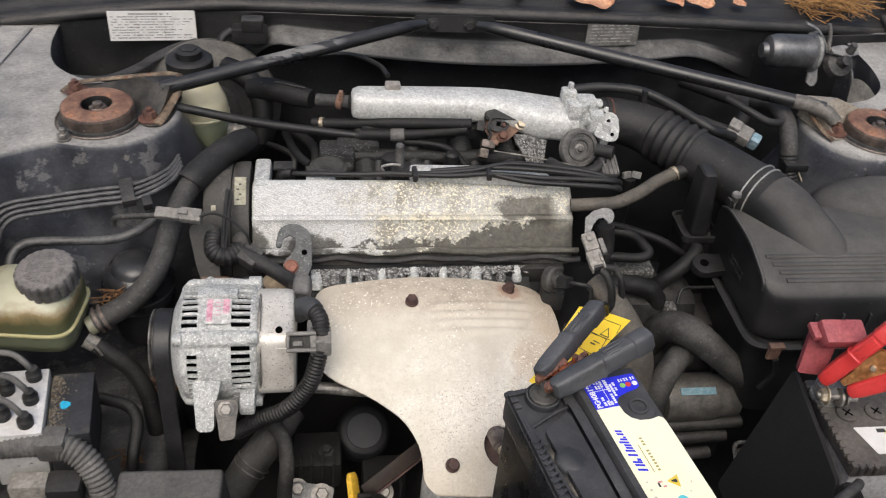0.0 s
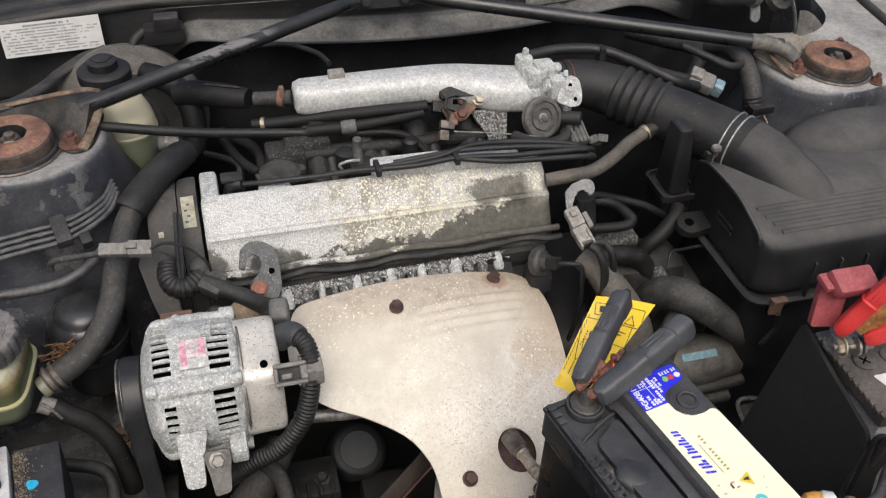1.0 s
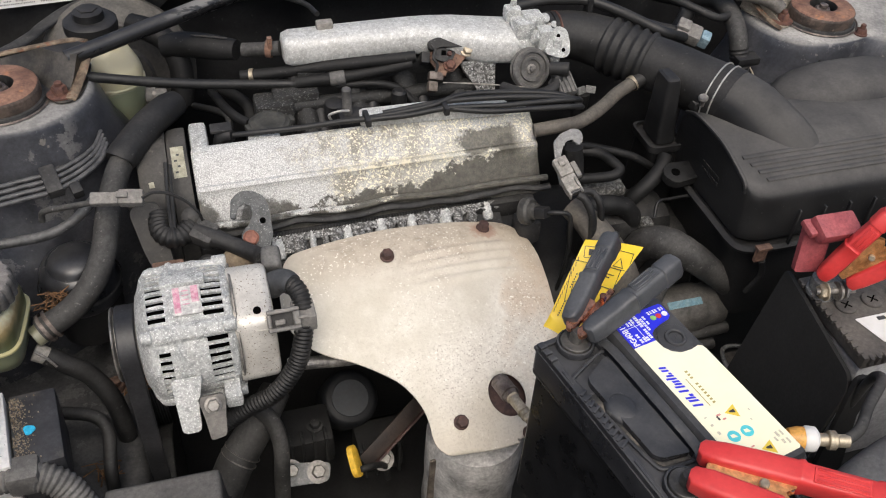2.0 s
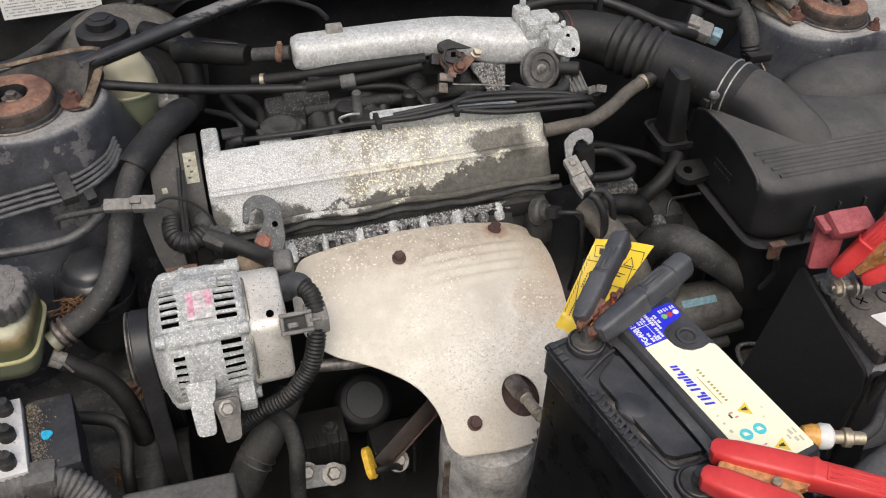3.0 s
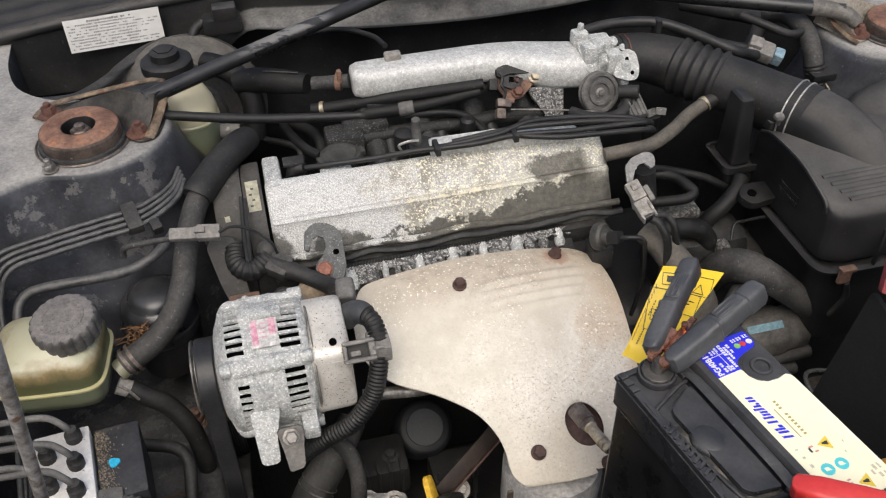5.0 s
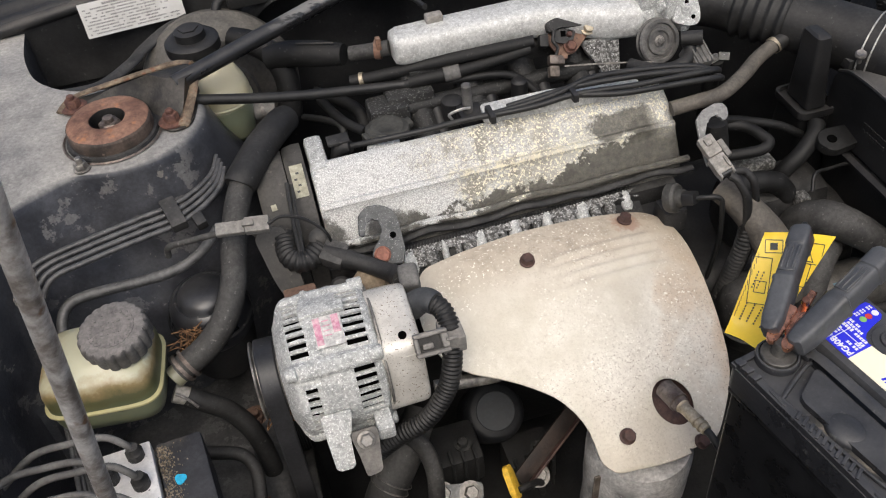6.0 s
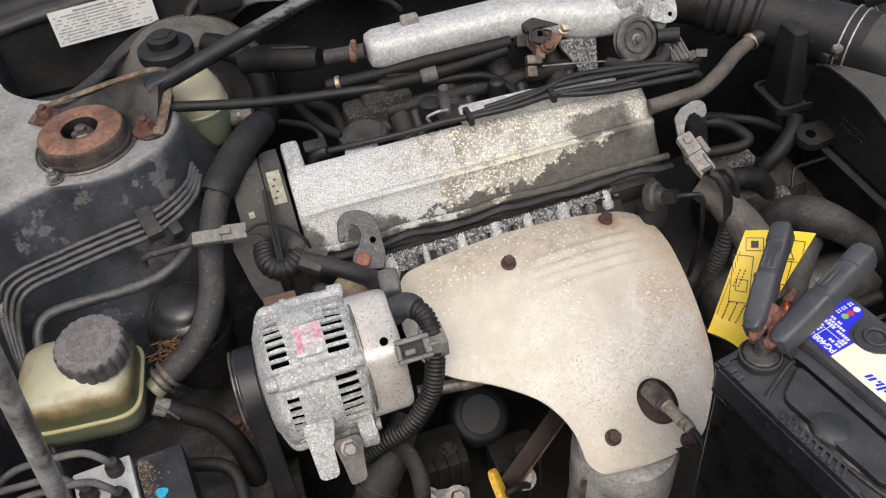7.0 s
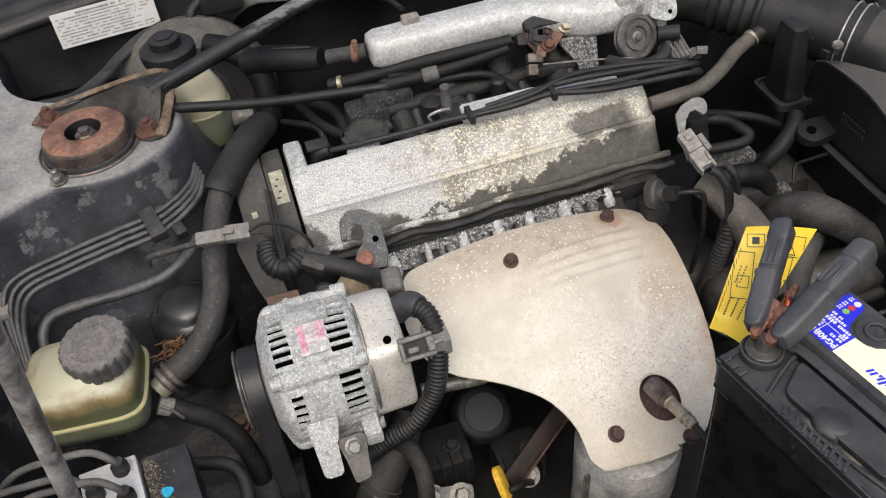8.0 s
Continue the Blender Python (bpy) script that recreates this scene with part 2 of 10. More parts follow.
M_BATT = surf("new_battery_plastic", (0.0185, 0.0190, 0.0215), (0.0325, 0.0332, 0.0365), 24, 0.26, dust=0.42, dust_col=(0.118, 0.116, 0.112), spec=0.5, grain=0.15, fleck=(0.070, 0.0695, 0.068), fleck_at=(0.65, 0.71), fleck_scale=150)
M_BATT_OLD = surf("old_battery_plastic", (0.036, 0.033, 0.031), (0.08, 0.072, 0.064), 30, 0.55, dust=0.6, dust_col=(0.15, 0.135, 0.118))
M_LABEL = surf("cream_label", (0.90, 0.87, 0.62), (0.92, 0.89, 0.68), 8, 0.35, bump=0.0)
M_BLUE = surf("blue_label", (0.024, 0.030, 0.66), (0.028, 0.034, 0.72), 8, 0.3, bump=0.0)
M_WHITE = surf("white_label", (0.66, 0.65, 0.62), (0.74, 0.73, 0.71), 40, 0.5, bump=0.0)
M_WHITEINK = surf("white_ink", (0.8, 0.8, 0.8), (0.84, 0.84, 0.84), 8, 0.4, bump=0.0)
M_INK = surf("dark_ink", (0.03, 0.03, 0.03), (0.05, 0.05, 0.05), 8, 0.5, bump=0.0)
M_GOLDINK = surf("gold_ink", (0.42, 0.36, 0.12), (0.46, 0.40, 0.14), 8, 0.5, bump=0.0)
M_TEALINK = surf("cyan_ink", (0.08, 0.56, 0.62), (0.1, 0.6, 0.66), 8, 0.5, bump=0.0)
M_BLUEDOT = surf("cyan_paint_mark", (0.02, 0.36, 0.58), (0.03, 0.42, 0.64), 60, 0.5)
M_PINK = surf("faded_magenta_print", (0.50, 0.19, 0.28), (0.60, 0.40, 0.44), 160, 0.6)
M_OLDSTICKER = surf("yellowed_sticker", (0.25, 0.24, 0.175), (0.36, 0.345, 0.26), 90, 0.6)
M_PALELABEL = surf("weathered_label", (0.36, 0.355, 0.345), (0.60, 0.59, 0.56), 160, 0.6)
M_GREYBLOCK = surf("machined_aluminium", (0.62, 0.60, 0.58), (0.76, 0.745, 0.72), 30, 0.45, metal=0.25, fleck=(0.25, 0.24, 0.23), fleck_at=(0.66, 0.7), grain=0.1)
M_CAP = surf("grey_cap_plastic", (0.050, 0.048, 0.046), (0.105, 0.100, 0.096), 60, 0.6, dust=0.9, dust_col=(0.225, 0.208, 0.196), dust_scale=40.0)
M_LEAF = surf("dry_leaf", (0.42, 0.2, 0.12), (0.6, 0.36, 0.22), 60, 0.7)
M_NEEDLE = surf("dry_needles", (0.2, 0.1, 0.035), (0.42, 0.24, 0.09), 90, 0.8)
M_GROUND = surf("asphalt", (0.045, 0.044, 0.042), (0.07, 0.068, 0.064), 60, 0.9, fleck=(0.16, 0.155, 0.15))
M_GRIP = surf("clamp_grip_plastic", (0.037, 0.039, 0.044), (0.062, 0.065, 0.071), 30, 0.34, dust=0.4, dust_col=(0.15, 0.152, 0.156), spec=0.5, grain=0.15)
M_BODY = surf("car_body_paint", (0.02, 0.022, 0.027), (0.028, 0.03, 0.036), 10, 0.25, coat=0.5, bump=0.0)


def reservoir_mat(name, top, low, line, tone):
    """Aged translucent polythene with darker fluid showing below a level."""
    m, n, l, p = node_mat(name)
    co = n.new("ShaderNodeTexCoord")
    sx = n.new("ShaderNodeSeparateXYZ")
    l.new(co.outputs["Object"], sx.inputs[0])
    nz = noise_tex(n, l, 28.0, 4.0)
    add = n.new("ShaderNodeMath")
    add.operation = "ADD"
    l.new(sx.outputs["Z"], add.inputs[0])
    l.new(ramp(n, l, nz, 0.3, 0.7, -0.006, 0.006), add.inputs[1])
    f = ramp(n, l, add.outputs[0], line - 0.004, line + 0.006)
    c = mix(n, l, f, low, top)
    c = mix(n, l, ramp(n, l, noise_tex(n, l, 14.0, 5.0), 0.5, 0.75, 0.0, 0.6), c, tone)
    l.new(c, p.inputs["Base Color"])
    p.inputs["Roughness"].default_value = 0.35
    p.inputs["Subsurface Weight"].default_value = 0.25
    p.inputs["Subsurface Radius"].default_value = (0.012, 0.011, 0.006)
    p.inputs["Subsurface Scale"].default_value = 0.5
    return m


M_PSRES = reservoir_mat("aged_clear_plastic", (0.42, 0.415, 0.30), (0.17, 0.185, 0.12), 0.083, (0.30, 0.225, 0.10))


def amber_tide(m, low, high, tone):
    """A ragged brown band of old fluid on a reservoir's wall, between two heights."""
    n, l = m.node_tree.nodes, m.node_tree.links
    p = n["Principled BSDF"]
    old = p.inputs["Base Color"].links[0].from_socket
    co = n.new("ShaderNodeTexCoord")
    sx = n.new("ShaderNodeSeparateXYZ")
    l.new(co.outputs["Object"], sx.inputs[0])
    add = n.new("ShaderNodeMath")
    add.operation = "ADD"
    l.new(sx.outputs["Z"], add.inputs[0])
    l.new(ramp(n, l, noise_tex(n, l, 24.0, 5.0), 0.3, 0.7, -0.009, 0.009), add.inputs[1])
    f = mul(n, l, ramp(n, l, add.outputs[0], low, low + 0.004), ramp(n, l, add.outputs[0], high - 0.010, high, 1.0, 0.0))
    l.new(mix(n, l, mul(n, l, f, 0.85), old, tone), p.inputs["Base Color"])


amber_tide(M_PSRES, 0.076, 0.107, (0.22, 0.145, 0.055))
amber_tide(M_PSRES, 0.064, 0.099, (0.065, 0.078, 0.038))


def shield_mat():
    """Hot-stained steel: warm tarnish near the outlet side, pale spatter, fine rust pin-holes."""
    m, n, l, p = node_mat("heat_shield_steel")
    co = n.new("ShaderNodeTexCoord")
    sx = n.new("ShaderNodeSeparateXYZ")
    l.new(co.outputs["Object"], sx.inputs[0])
    c = mix(n, l, ramp(n, l, noise_tex(n, l, 9.0, 6.0, 0.65), 0.38, 0.64), (0.60, 0.56, 0.465), (0.80, 0.765, 0.675))
    edge = n.new("ShaderNodeMath")
    edge.operation = "ADD"
    l.new(sx.outputs["X"], edge.inputs[0])
    l.new(ramp(n, l, noise_tex(n, l, 16.0, 5.0), 0.3, 0.7, -0.05, 0.05), edge.inputs[1])
    c = mix(n, l, ramp(n, l, edge.outputs[0], 0.115, 0.19, 0.0, 0.62), c, (0.54, 0.35, 0.19))
    c = mix(n, l, ramp(n, l, noise_tex(n, l, 26.0, 5.0, 0.7), 0.56, 0.74, 0.0, 0.28), c, (0.36, 0.29, 0.22))
    c = mix(n, l, mul(n, l, ramp(n, l, noise_tex(n, l, 8.0, 4.0), 0.44, 0.58, 0.12, 1.0), ramp(n, l, noise_tex(n, l, 420.0, 2.0), 0.60, 0.66, 0.0, 0.6)), c, (0.20, 0.135, 0.085))
    c = mix(n, l, mul(n, l, ramp(n, l, noise_tex(n, l, 11.0, 4.0), 0.42, 0.62), ramp(n, l, noise_tex(n, l, 260.0, 3.0, 0.7), 0.48, 0.66, 0.0, 0.3)), c, (0.33, 0.285, 0.22))
    back = n.new("ShaderNodeMath")
    back.operation = "ADD"
    l.new(sx.outputs["Y"], back.inputs[0])
    l.new(ramp(n, l, noise_tex(n, l, 7.0, 5.0), 0.3, 0.7, -0.05, 0.05), back.inputs[1])
    c = mix(n, l, ramp(n, l, back.outputs[0], -0.01, 0.11, 0.0, 0.72), c, (0.45, 0.375, 0.28))
    c = mix(n, l, mul(n, l, ramp(n, l, back.outputs[0], 0.03, 0.12), ramp(n, l, noise_tex(n, l, 60.0, 5.0, 0.7), 0.48, 0.66, 0.0, 0.5)), c, (0.25, 0.20, 0.15))
    c = mix(n, l, ramp(n, l, back.outputs[0], -0.14, -0.015, 0.42, 0.0), c, (0.455, 0.40, 0.315))
    c = mix(n, l, mul(n, l, ramp(n, l, back.outputs[0], -0.12, 0.03, 1.0, 0.15), ramp(n, l, noise_tex(n, l, 330.0, 3.0, 0.7), 0.5, 0.66, 0.0, 0.28)), c, (0.27, 0.225, 0.17))
    vd = n.new("ShaderNodeVectorMath")
    vd.operation = "DISTANCE"
    l.new(co.outputs["Object"], vd.inputs[0])
    vd.inputs[1].default_value = (0.110, 0.114, 0.064)
    rr = n.new("ShaderNodeMath")
    rr.operation = "ADD"
    l.new(vd.outputs["Value"], rr.inputs[0])
    l.new(ramp(n, l, noise_tex(n, l, 90.0, 4.0), 0.3, 0.7, -0.006, 0.006), rr.inputs[1])
    c = mix(n, l, ramp(n, l, rr.outputs[0], 0.011, 0.019, 0.6, 0.0), c, (0.34, 0.17, 0.11))
    gate = ramp(n, l, noise_tex(n, l, 14.0, 3.0), 0.43, 0.57)
    c = mix(n, l, mul(n, l, gate, ramp(n, l, noise_tex(n, l, 300.0, 4.0, 0.65), 0.600, 0.635)), c, (0.88, 0.85, 0.76))
    l.new(c, p.inputs["Base Color"])
    p.inputs["Metallic"].default_value = 0.06
    l.new(ramp(n, l, noise_tex(n, l, 40.0, 4.0), 0.3, 0.7, 0.36, 0.55), p.inputs["Roughness"])
    b = n.new("ShaderNodeBump")
    b.inputs["Strength"].default_value, b.inputs["Distance"].default_value = 0.35, 0.001
    l.new(noise_tex(n, l, 240.0, 4.0), b.inputs["Height"])
    l.new(b.outputs["Normal"], p.inputs["Normal"])
    return m


M_SHIELD = shield_mat()
M_BFRES = reservoir_mat("aged_milky_plastic", (0.47, 0.435, 0.30), (0.235, 0.262, 0.175), 0.064, (0.36, 0.31, 0.19))


# ---- mesh helpers: shapes are described in world metres and moved into their thing's frame ----
WORLD = {}


def thing(name, at, label, category, group="", m=None):
    e = new(name)
    e.empty_display_size = 0.02
    mw = m if m is not None else Matrix.Translation(at)
    e.matrix_basis = mw
    WORLD[e.name] = mw.copy()
    return tagged(e, label, category, group)


def finish(name, bm, mat, sharp=38.0):
    bmesh.ops.recalc_face_normals(bm, faces=bm.faces)
    for f in bm.faces:
        f.smooth = True
    lim = radians(sharp)
    for e in bm.edges:
        if len(e.link_faces) == 2 and e.calc_face_angle(0.0) > lim:
            e.smooth = False
    me = bpy.data.meshes.new(name)
    bm.to_mesh(me)
    bm.free()
    me.materials.append(mat)
    return me


def part(name, bm, mat, parent, label="", sharp=38.0):
    mw = WORLD[parent.name]
    bm.transform(mw.inverted())
    ob = new(name, finish(name, bm, mat, sharp))
    ob.parent = parent
    WORLD[ob.name] = mw
    if label:
        tagged(ob, label)
    return ob


def solo(name, bm, mat, label="", category="", group="", kind="", at=None, sharp=38.0):
    c = Vector(at) if at is not None else sum((v.co for v in bm.verts), Vector()) / max(1, len(bm.verts))
    bm.transform(Matrix.Translation(-c))
    ob = new(name, finish(name, bm, mat, sharp))
    ob.location = c
    WORLD[ob.name] = Matrix.Translation(c)
    return tagged(ob, label, category, group, kind)


def B():
    return bmesh.new()


def frame_of(z, x=None):
    """A turn whose third axis is z (and whose first is near x)."""
    z = Vector(z).normalized()
    x = Vector(x) if x is not None else (Vector((1, 0, 0)) if abs(z.x) < 0.9 else Vector((0, 1, 0)))
    y = z.cross(x).normalized()
    x = y.cross(z).normalized()
    return Matrix((x, y, z)).transposed().to_4x4()


def at(p, z=(0, 0, 1), x=None):
    return Matrix.Translation(p) @ frame_of(z, x)


def box(bm, c, size, m=None, bevel=0.0, seg=2, taper=None):
    """A box at c; taper shrinks its top in x and y."""
    g = bmesh.ops.create_cube(bm, size=1.0)["verts"]
    for v in g:
        v.co = Vector((v.co.x * size[0], v.co.y * size[1], v.co.z * size[2]))
        if taper and v.co.z > 0:
            v.co.x *= taper[0]
            v.co.y *= taper[1]
    if bevel:
        es = list({e for v in g for e in v.link_edges})
        r = bmesh.ops.bevel(bm, geom=es, offset=bevel, segments=seg, affect="EDGES", profile=0.6)
        g = list({v for f in r["faces"] for v in f.verts} | {v for v in g if v.is_valid})
    t = (m if m is not None else Matrix.Identity(4)) @ Matrix.Translation(c) if m is not None else Matrix.Translation(c)
    bmesh.ops.transform(bm, matrix=t, verts=[v for v in g if v.is_valid])
    return bm


def ring_faces(bm, a, b):
    n = len(a)
    for i in range(n):
        bm.faces.new((a[i], a[(i + 1) % n], b[(i + 1) % n], b[i]))


def lathe(bm, profile, m, seg=28, close=True, wave=None):
    """Turns (radius, height) pairs round the z axis of m. wave(angle) scales the radius."""
    rows = []
    for r, hgt in profile:
        row = []
        for i in range(seg):
            a = 2 * math.pi * i / seg
            rr = max(r, 1e-5) * (wave(a) if wave and r > 1e-4 else 1.0)
            row.append(bm.verts.new(m @ Vector((rr * math.cos(a), rr * math.sin(a), hgt))))
        rows.append(row)
    for a, b in zip(rows, rows[1:]):
        ring_faces(bm, a, b)
    if close:
        bm.faces.new(rows[0][::-1])
        bm.faces.new(rows[-1])
    return bm


def rod(bm, p0, p1, r0, r1=None, seg=14, bev=0.0):
    p0, p1 = Vector(p0), Vector(p1)
    r1 = r0 if r1 is None else r1
    hgt = (p1 - p0).length
    prof = [(r0, 0), (r1, hgt)] if not bev else [(r0 - bev, 0), (r0, bev), (r1, hgt - bev), (r1 - bev, hgt)]
    return lathe(bm, prof, at(p0, p1 - p0), seg)


def spline(pts, n=8):
    pts = [Vector(p) for p in pts]
    ext = [2 * pts[0] - pts[1]] + pts + [2 * pts[-1] - pts[-2]]
    out = []
    for i in range(1, len(ext) - 2):
        a, b, c, d = ext[i - 1:i + 3]
        for k in range(n):
            t = k / n
            out.append(0.5 * ((2 * b) + (c - a) * t + (2 * a - 5 * b + 4 * c - d) * t * t + (3 * b - a - 3 * c + d) * t ** 3))
    out.append(pts[-1])
    return out


def tube(bm, pts, r, seg=12, n=8, ribs=None, rib_h=0.0, flat=1.0):
    """A hose along a smooth line; r is a radius or one per control point; ribs: spacing of corrugations in metres."""
    line = spline(pts, n)
    k = len(pts)
    rad = [r] * len(line) if isinstance(r, (int, float)) else [float(np.interp(i / n, range(k), r)) for i in range(len(line))]
    if ribs:
        d = np.concatenate([[0], np.cumsum([(b - a).length for a, b in zip(line, line[1:])])])
        steps = max(4, int(d[-1] / ribs) * 4)
        s = np.linspace(0, d[-1], steps + 1)
        arr = np.array([tuple(p) for p in line])
        rr = np.interp(s, d, rad)
        line = [Vector((np.interp(q, d, arr[:, 0]), np.interp(q, d, arr[:, 1]), np.interp(q, d, arr[:, 2]))) for q in s]
        rad = [v + (rib_h if i % 4 in (0, 1) else 0.0) for i, v in enumerate(rr)]
    up = Vector((0, 0, 1))
    rows = []
    prev = None
    for i, p in enumerate(line):
        t = (line[min(i + 1, len(line) - 1)] - line[max(i - 1, 0)]).normalized()
        if prev is None:
            nx = t.cross(up)
            if nx.length < 0.05:
                nx = t.cross(Vector((1, 0, 0)))
            nx.normalize()
        else:
            nx = (prev - t * prev.dot(t)).normalized()
        prev = nx
        ny = t.cross(nx)
        rows.append([bm.verts.new(p + (nx * math.cos(2 * math.pi * j / seg) + ny * flat * math.sin(2 * math.pi * j / seg)) * rad[i]) for j in range(seg)])
    for a, b in zip(rows, rows[1:]):
        ring_faces(bm, a, b)
    bm.faces.new(rows[0][::-1])
    bm.faces.new(rows[-1])
    return bm


def prism(bm, outline, z0, z1, m=None, bevel=0.0, seg=2):
    """An outline in x and y, pulled up from z0 to z1, its rims rounded."""
    m = m if m is not None else Matrix.Identity(4)
    lo = [bm.verts.new((x, y, z0)) for x, y in outline]
    hi = [bm.verts.new((x, y, z1)) for x, y in outline]
    fl, fh = bm.faces.new(lo[::-1]), bm.faces.new(hi)
    ring_faces(bm, lo, hi)
    vs = set(lo + hi)
    if bevel:
        es = list({e for f in (fl, fh) for e in f.edges})
        r = bmesh.ops.bevel(bm, geom=es, offset=bevel, segments=seg, affect="EDGES", profile=0.6)
        vs = {v for v in vs if v.is_valid} | {v for f in r["faces"] for v in f.verts}
    bmesh.ops.transform(bm, matrix=m, verts=list(vs))
    return bm


def loft(bm, sections, caps=True):
    rows = [[bm.verts.new(p) for p in s] for s in sections]
    for a, b in zip(rows, rows[1:]):
        ring_faces(bm, a, b)
    if caps:
        bm.faces.new(rows[0][::-1])
        bm.faces.new(rows[-1])
    return bm


def grid(bm, f, nu, nv, thick=0.0, normal=(0, 0, -1)):
    """A sheet f(u, v) over the unit square, given thickness along normal."""
    top = [[bm.verts.new(f(i / nu, j / nv)) for j in range(nv + 1)] for i in range(nu + 1)]
    for i in range(nu):
        for j in range(nv):
            bm.faces.new((top[i][j], top[i + 1][j], top[i + 1][j + 1], top[i][j + 1]))
    if thick:
        nv_ = Vector(normal) * thick
        low = [[bm.verts.new(v.co + nv_) for v in row] for row in top]
        for i in range(nu):
            for j in range(nv):
                bm.faces.new((low[i][j], low[i][j + 1], low[i + 1][j + 1], low[i + 1][j]))
        edge = [(i, 0) for i in range(nu)] + [(nu, j) for j in range(nv)] + [(i, nv) for i in range(nu, 0, -1)] + [(0, j) for j in range(nv, 0, -1)]
        for (a, b), (c, d) in zip(edge, edge[1:] + edge[:1]):
            bm.faces.new((top[a][b], low[a][b], low[c][d], top[c][d]))
    return bm


def round_poly(pts, r, n=4):
    """Rounds the corners of an outline."""
    out = []
    k = len(pts)
    for i in range(k):
        p, a, b = Vector(pts[i]).to_2d(), Vector(pts[i - 1]).to_2d(), Vector(pts[(i + 1) % k]).to_2d()
        da, db = (a - p), (b - p)
        ra = min(r, da.length * 0.45, db.length * 0.45)
        s, e = p + da.normalized() * ra, p + db.normalized() * ra
        for j in range(n + 1):
            t = j / n
            out.append(tuple((1 - t) ** 2 * s + 2 * t * (1 - t) * p + t * t * e))
    return out


def hexbolt(bm, m, r=0.006, hgt=0.006, washer=1.5, stud=0.0):
    lathe(bm, [(r * washer, 0), (r * washer, 0.0016), (r * 1.05, 0.0022)], m, 18)
    rows = [[bm.verts.new(m @ Vector((q * r * math.cos(math.pi / 3 * i), q * r * math.sin(math.pi / 3 * i), z))) for i in range(6)] for q, z in ((1, 0.001), (1, hgt * 0.85), (0.85, hgt))]
    for a, b in zip(rows, rows[1:]):
        ring_faces(bm, a, b)
    bm.faces.new(rows[-1])
    if stud:
        lathe(bm, [(r * 0.5, hgt * 0.5), (r * 0.5, hgt + stud), (r * 0.35, hgt + stud + 0.001)], m, 10)
    return bm


def letters(name, text, size, m, mat, parent=None, label="", bold=0.0):
    """Flat lettering from the built-in font, as a mesh."""
    cu = bpy.data.curves.new(name, "FONT")
    cu.body, cu.size, cu.extrude, cu.offset = text, size, 0.00012, bold
    cu.align_x, cu.align_y = "LEFT", "BOTTOM_BASELINE"
    tmp = bpy.data.objects.new("tmp", cu)
    scene.collection.objects.link(tmp)
    me = bpy.data.meshes.new_from_object(tmp.evaluated_get(bpy.context.evaluated_depsgraph_get()))
    bpy.data.objects.remove(tmp)
    bpy.data.curves.remove(cu)
    bm = B()
    bm.from_mesh(me)
    bpy.data.meshes.remove(me)
    bm.transform(m)
    return part(name, bm, mat, parent, label)


# ---- setting: ground, engine bay panels ----
MID = 0.26  # the car's middle line
LOW = -0.016  # the car leans: its right-hand tower stands this much lower


def ground():
    bm = B()
    bmesh.ops.create_grid(bm, x_segments=2, y_segments=2, size=300)
    solo("ground", bm, M_GROUND, "grey asphalt under the car", "ground", kind="structure")


def cowl_y(x):
    return 1.305 + 0.07 * ((max(x, -0.17) - MID) / 0.55) ** 2


def side(flip):
    return (lambda x: 2 * MID - x) if flip else (lambda x: x)


TOWER = [(-0.66, 0.40), (-0.455, 0.40), (-0.452, 0.86), (-0.432, 0.955), (-0.397, 0.995), (-0.357, 1.018), (-0.315, 1.006), (-0.268, 1.008), (-0.228, 1.030),
         (-0.203, 1.077), (-0.206, 1.125), (-0.235, 1.160), (-0.30, 1.170), (-0.352, 1.184), (-0.395, 1.225), (-0.412, 1.29), (-0.415, 1.44), (-0.66, 1.44)]


def inner_fender(flip):
    """The fender ledge and strut tower in one pressing: a flat top, a rounded shoulder and a flaring side."""
    sx = side(flip)
    c = Vector((-0.45, 1.09))
    outline = round_poly(TOWER, 0.03, 4)

    def level(z, out, foot=0.0):
        row = []
        for x, y in outline:
            q = Vector((x, y))
            d = (q - c)
            fx, fy = x, y
            if x > -0.5:
                ex = min(1.0, max(0.0, (x + 0.5) / 0.12))
                d.normalize()
                if y < 1.14:
                    fx += max(0.0, d.x) * out * ex
                    fy += min(0.0, d.y) * out * ex if y > 0.5 else 0.0
                    fy -= foot * min(1.0, max(0.0, (-0.29 - x) / 0.05)) * (1.0 if 0.93 < y < 1.05 else 0.0)
            row.append(Vector((sx(fx), fy, z + (LOW if flip else 0.0))))
        return row
    bm = B()
    loft(bm, [level(0.787, 0.0), level(0.7855, 0.004), level(0.780, 0.009), level(0.770, 0.013), level(0.735, 0.024), level(0.69, 0.05), level(0.66, 0.06, 0.004), level(0.635, 0.064, 0.022), level(0.612, 0.066, 0.034), level(0.58, 0.068, 0.040), level(0.35, 0.07, 0.045)])
    return solo("inner_fender_right" if flip else "inner_fender_left", bm, M_PAINT, "dusty dark painted inner fender and strut tower with flaking paint", "inner fender", kind="structure", at=(sx(-0.45), 1.0, 0.5), sharp=50)


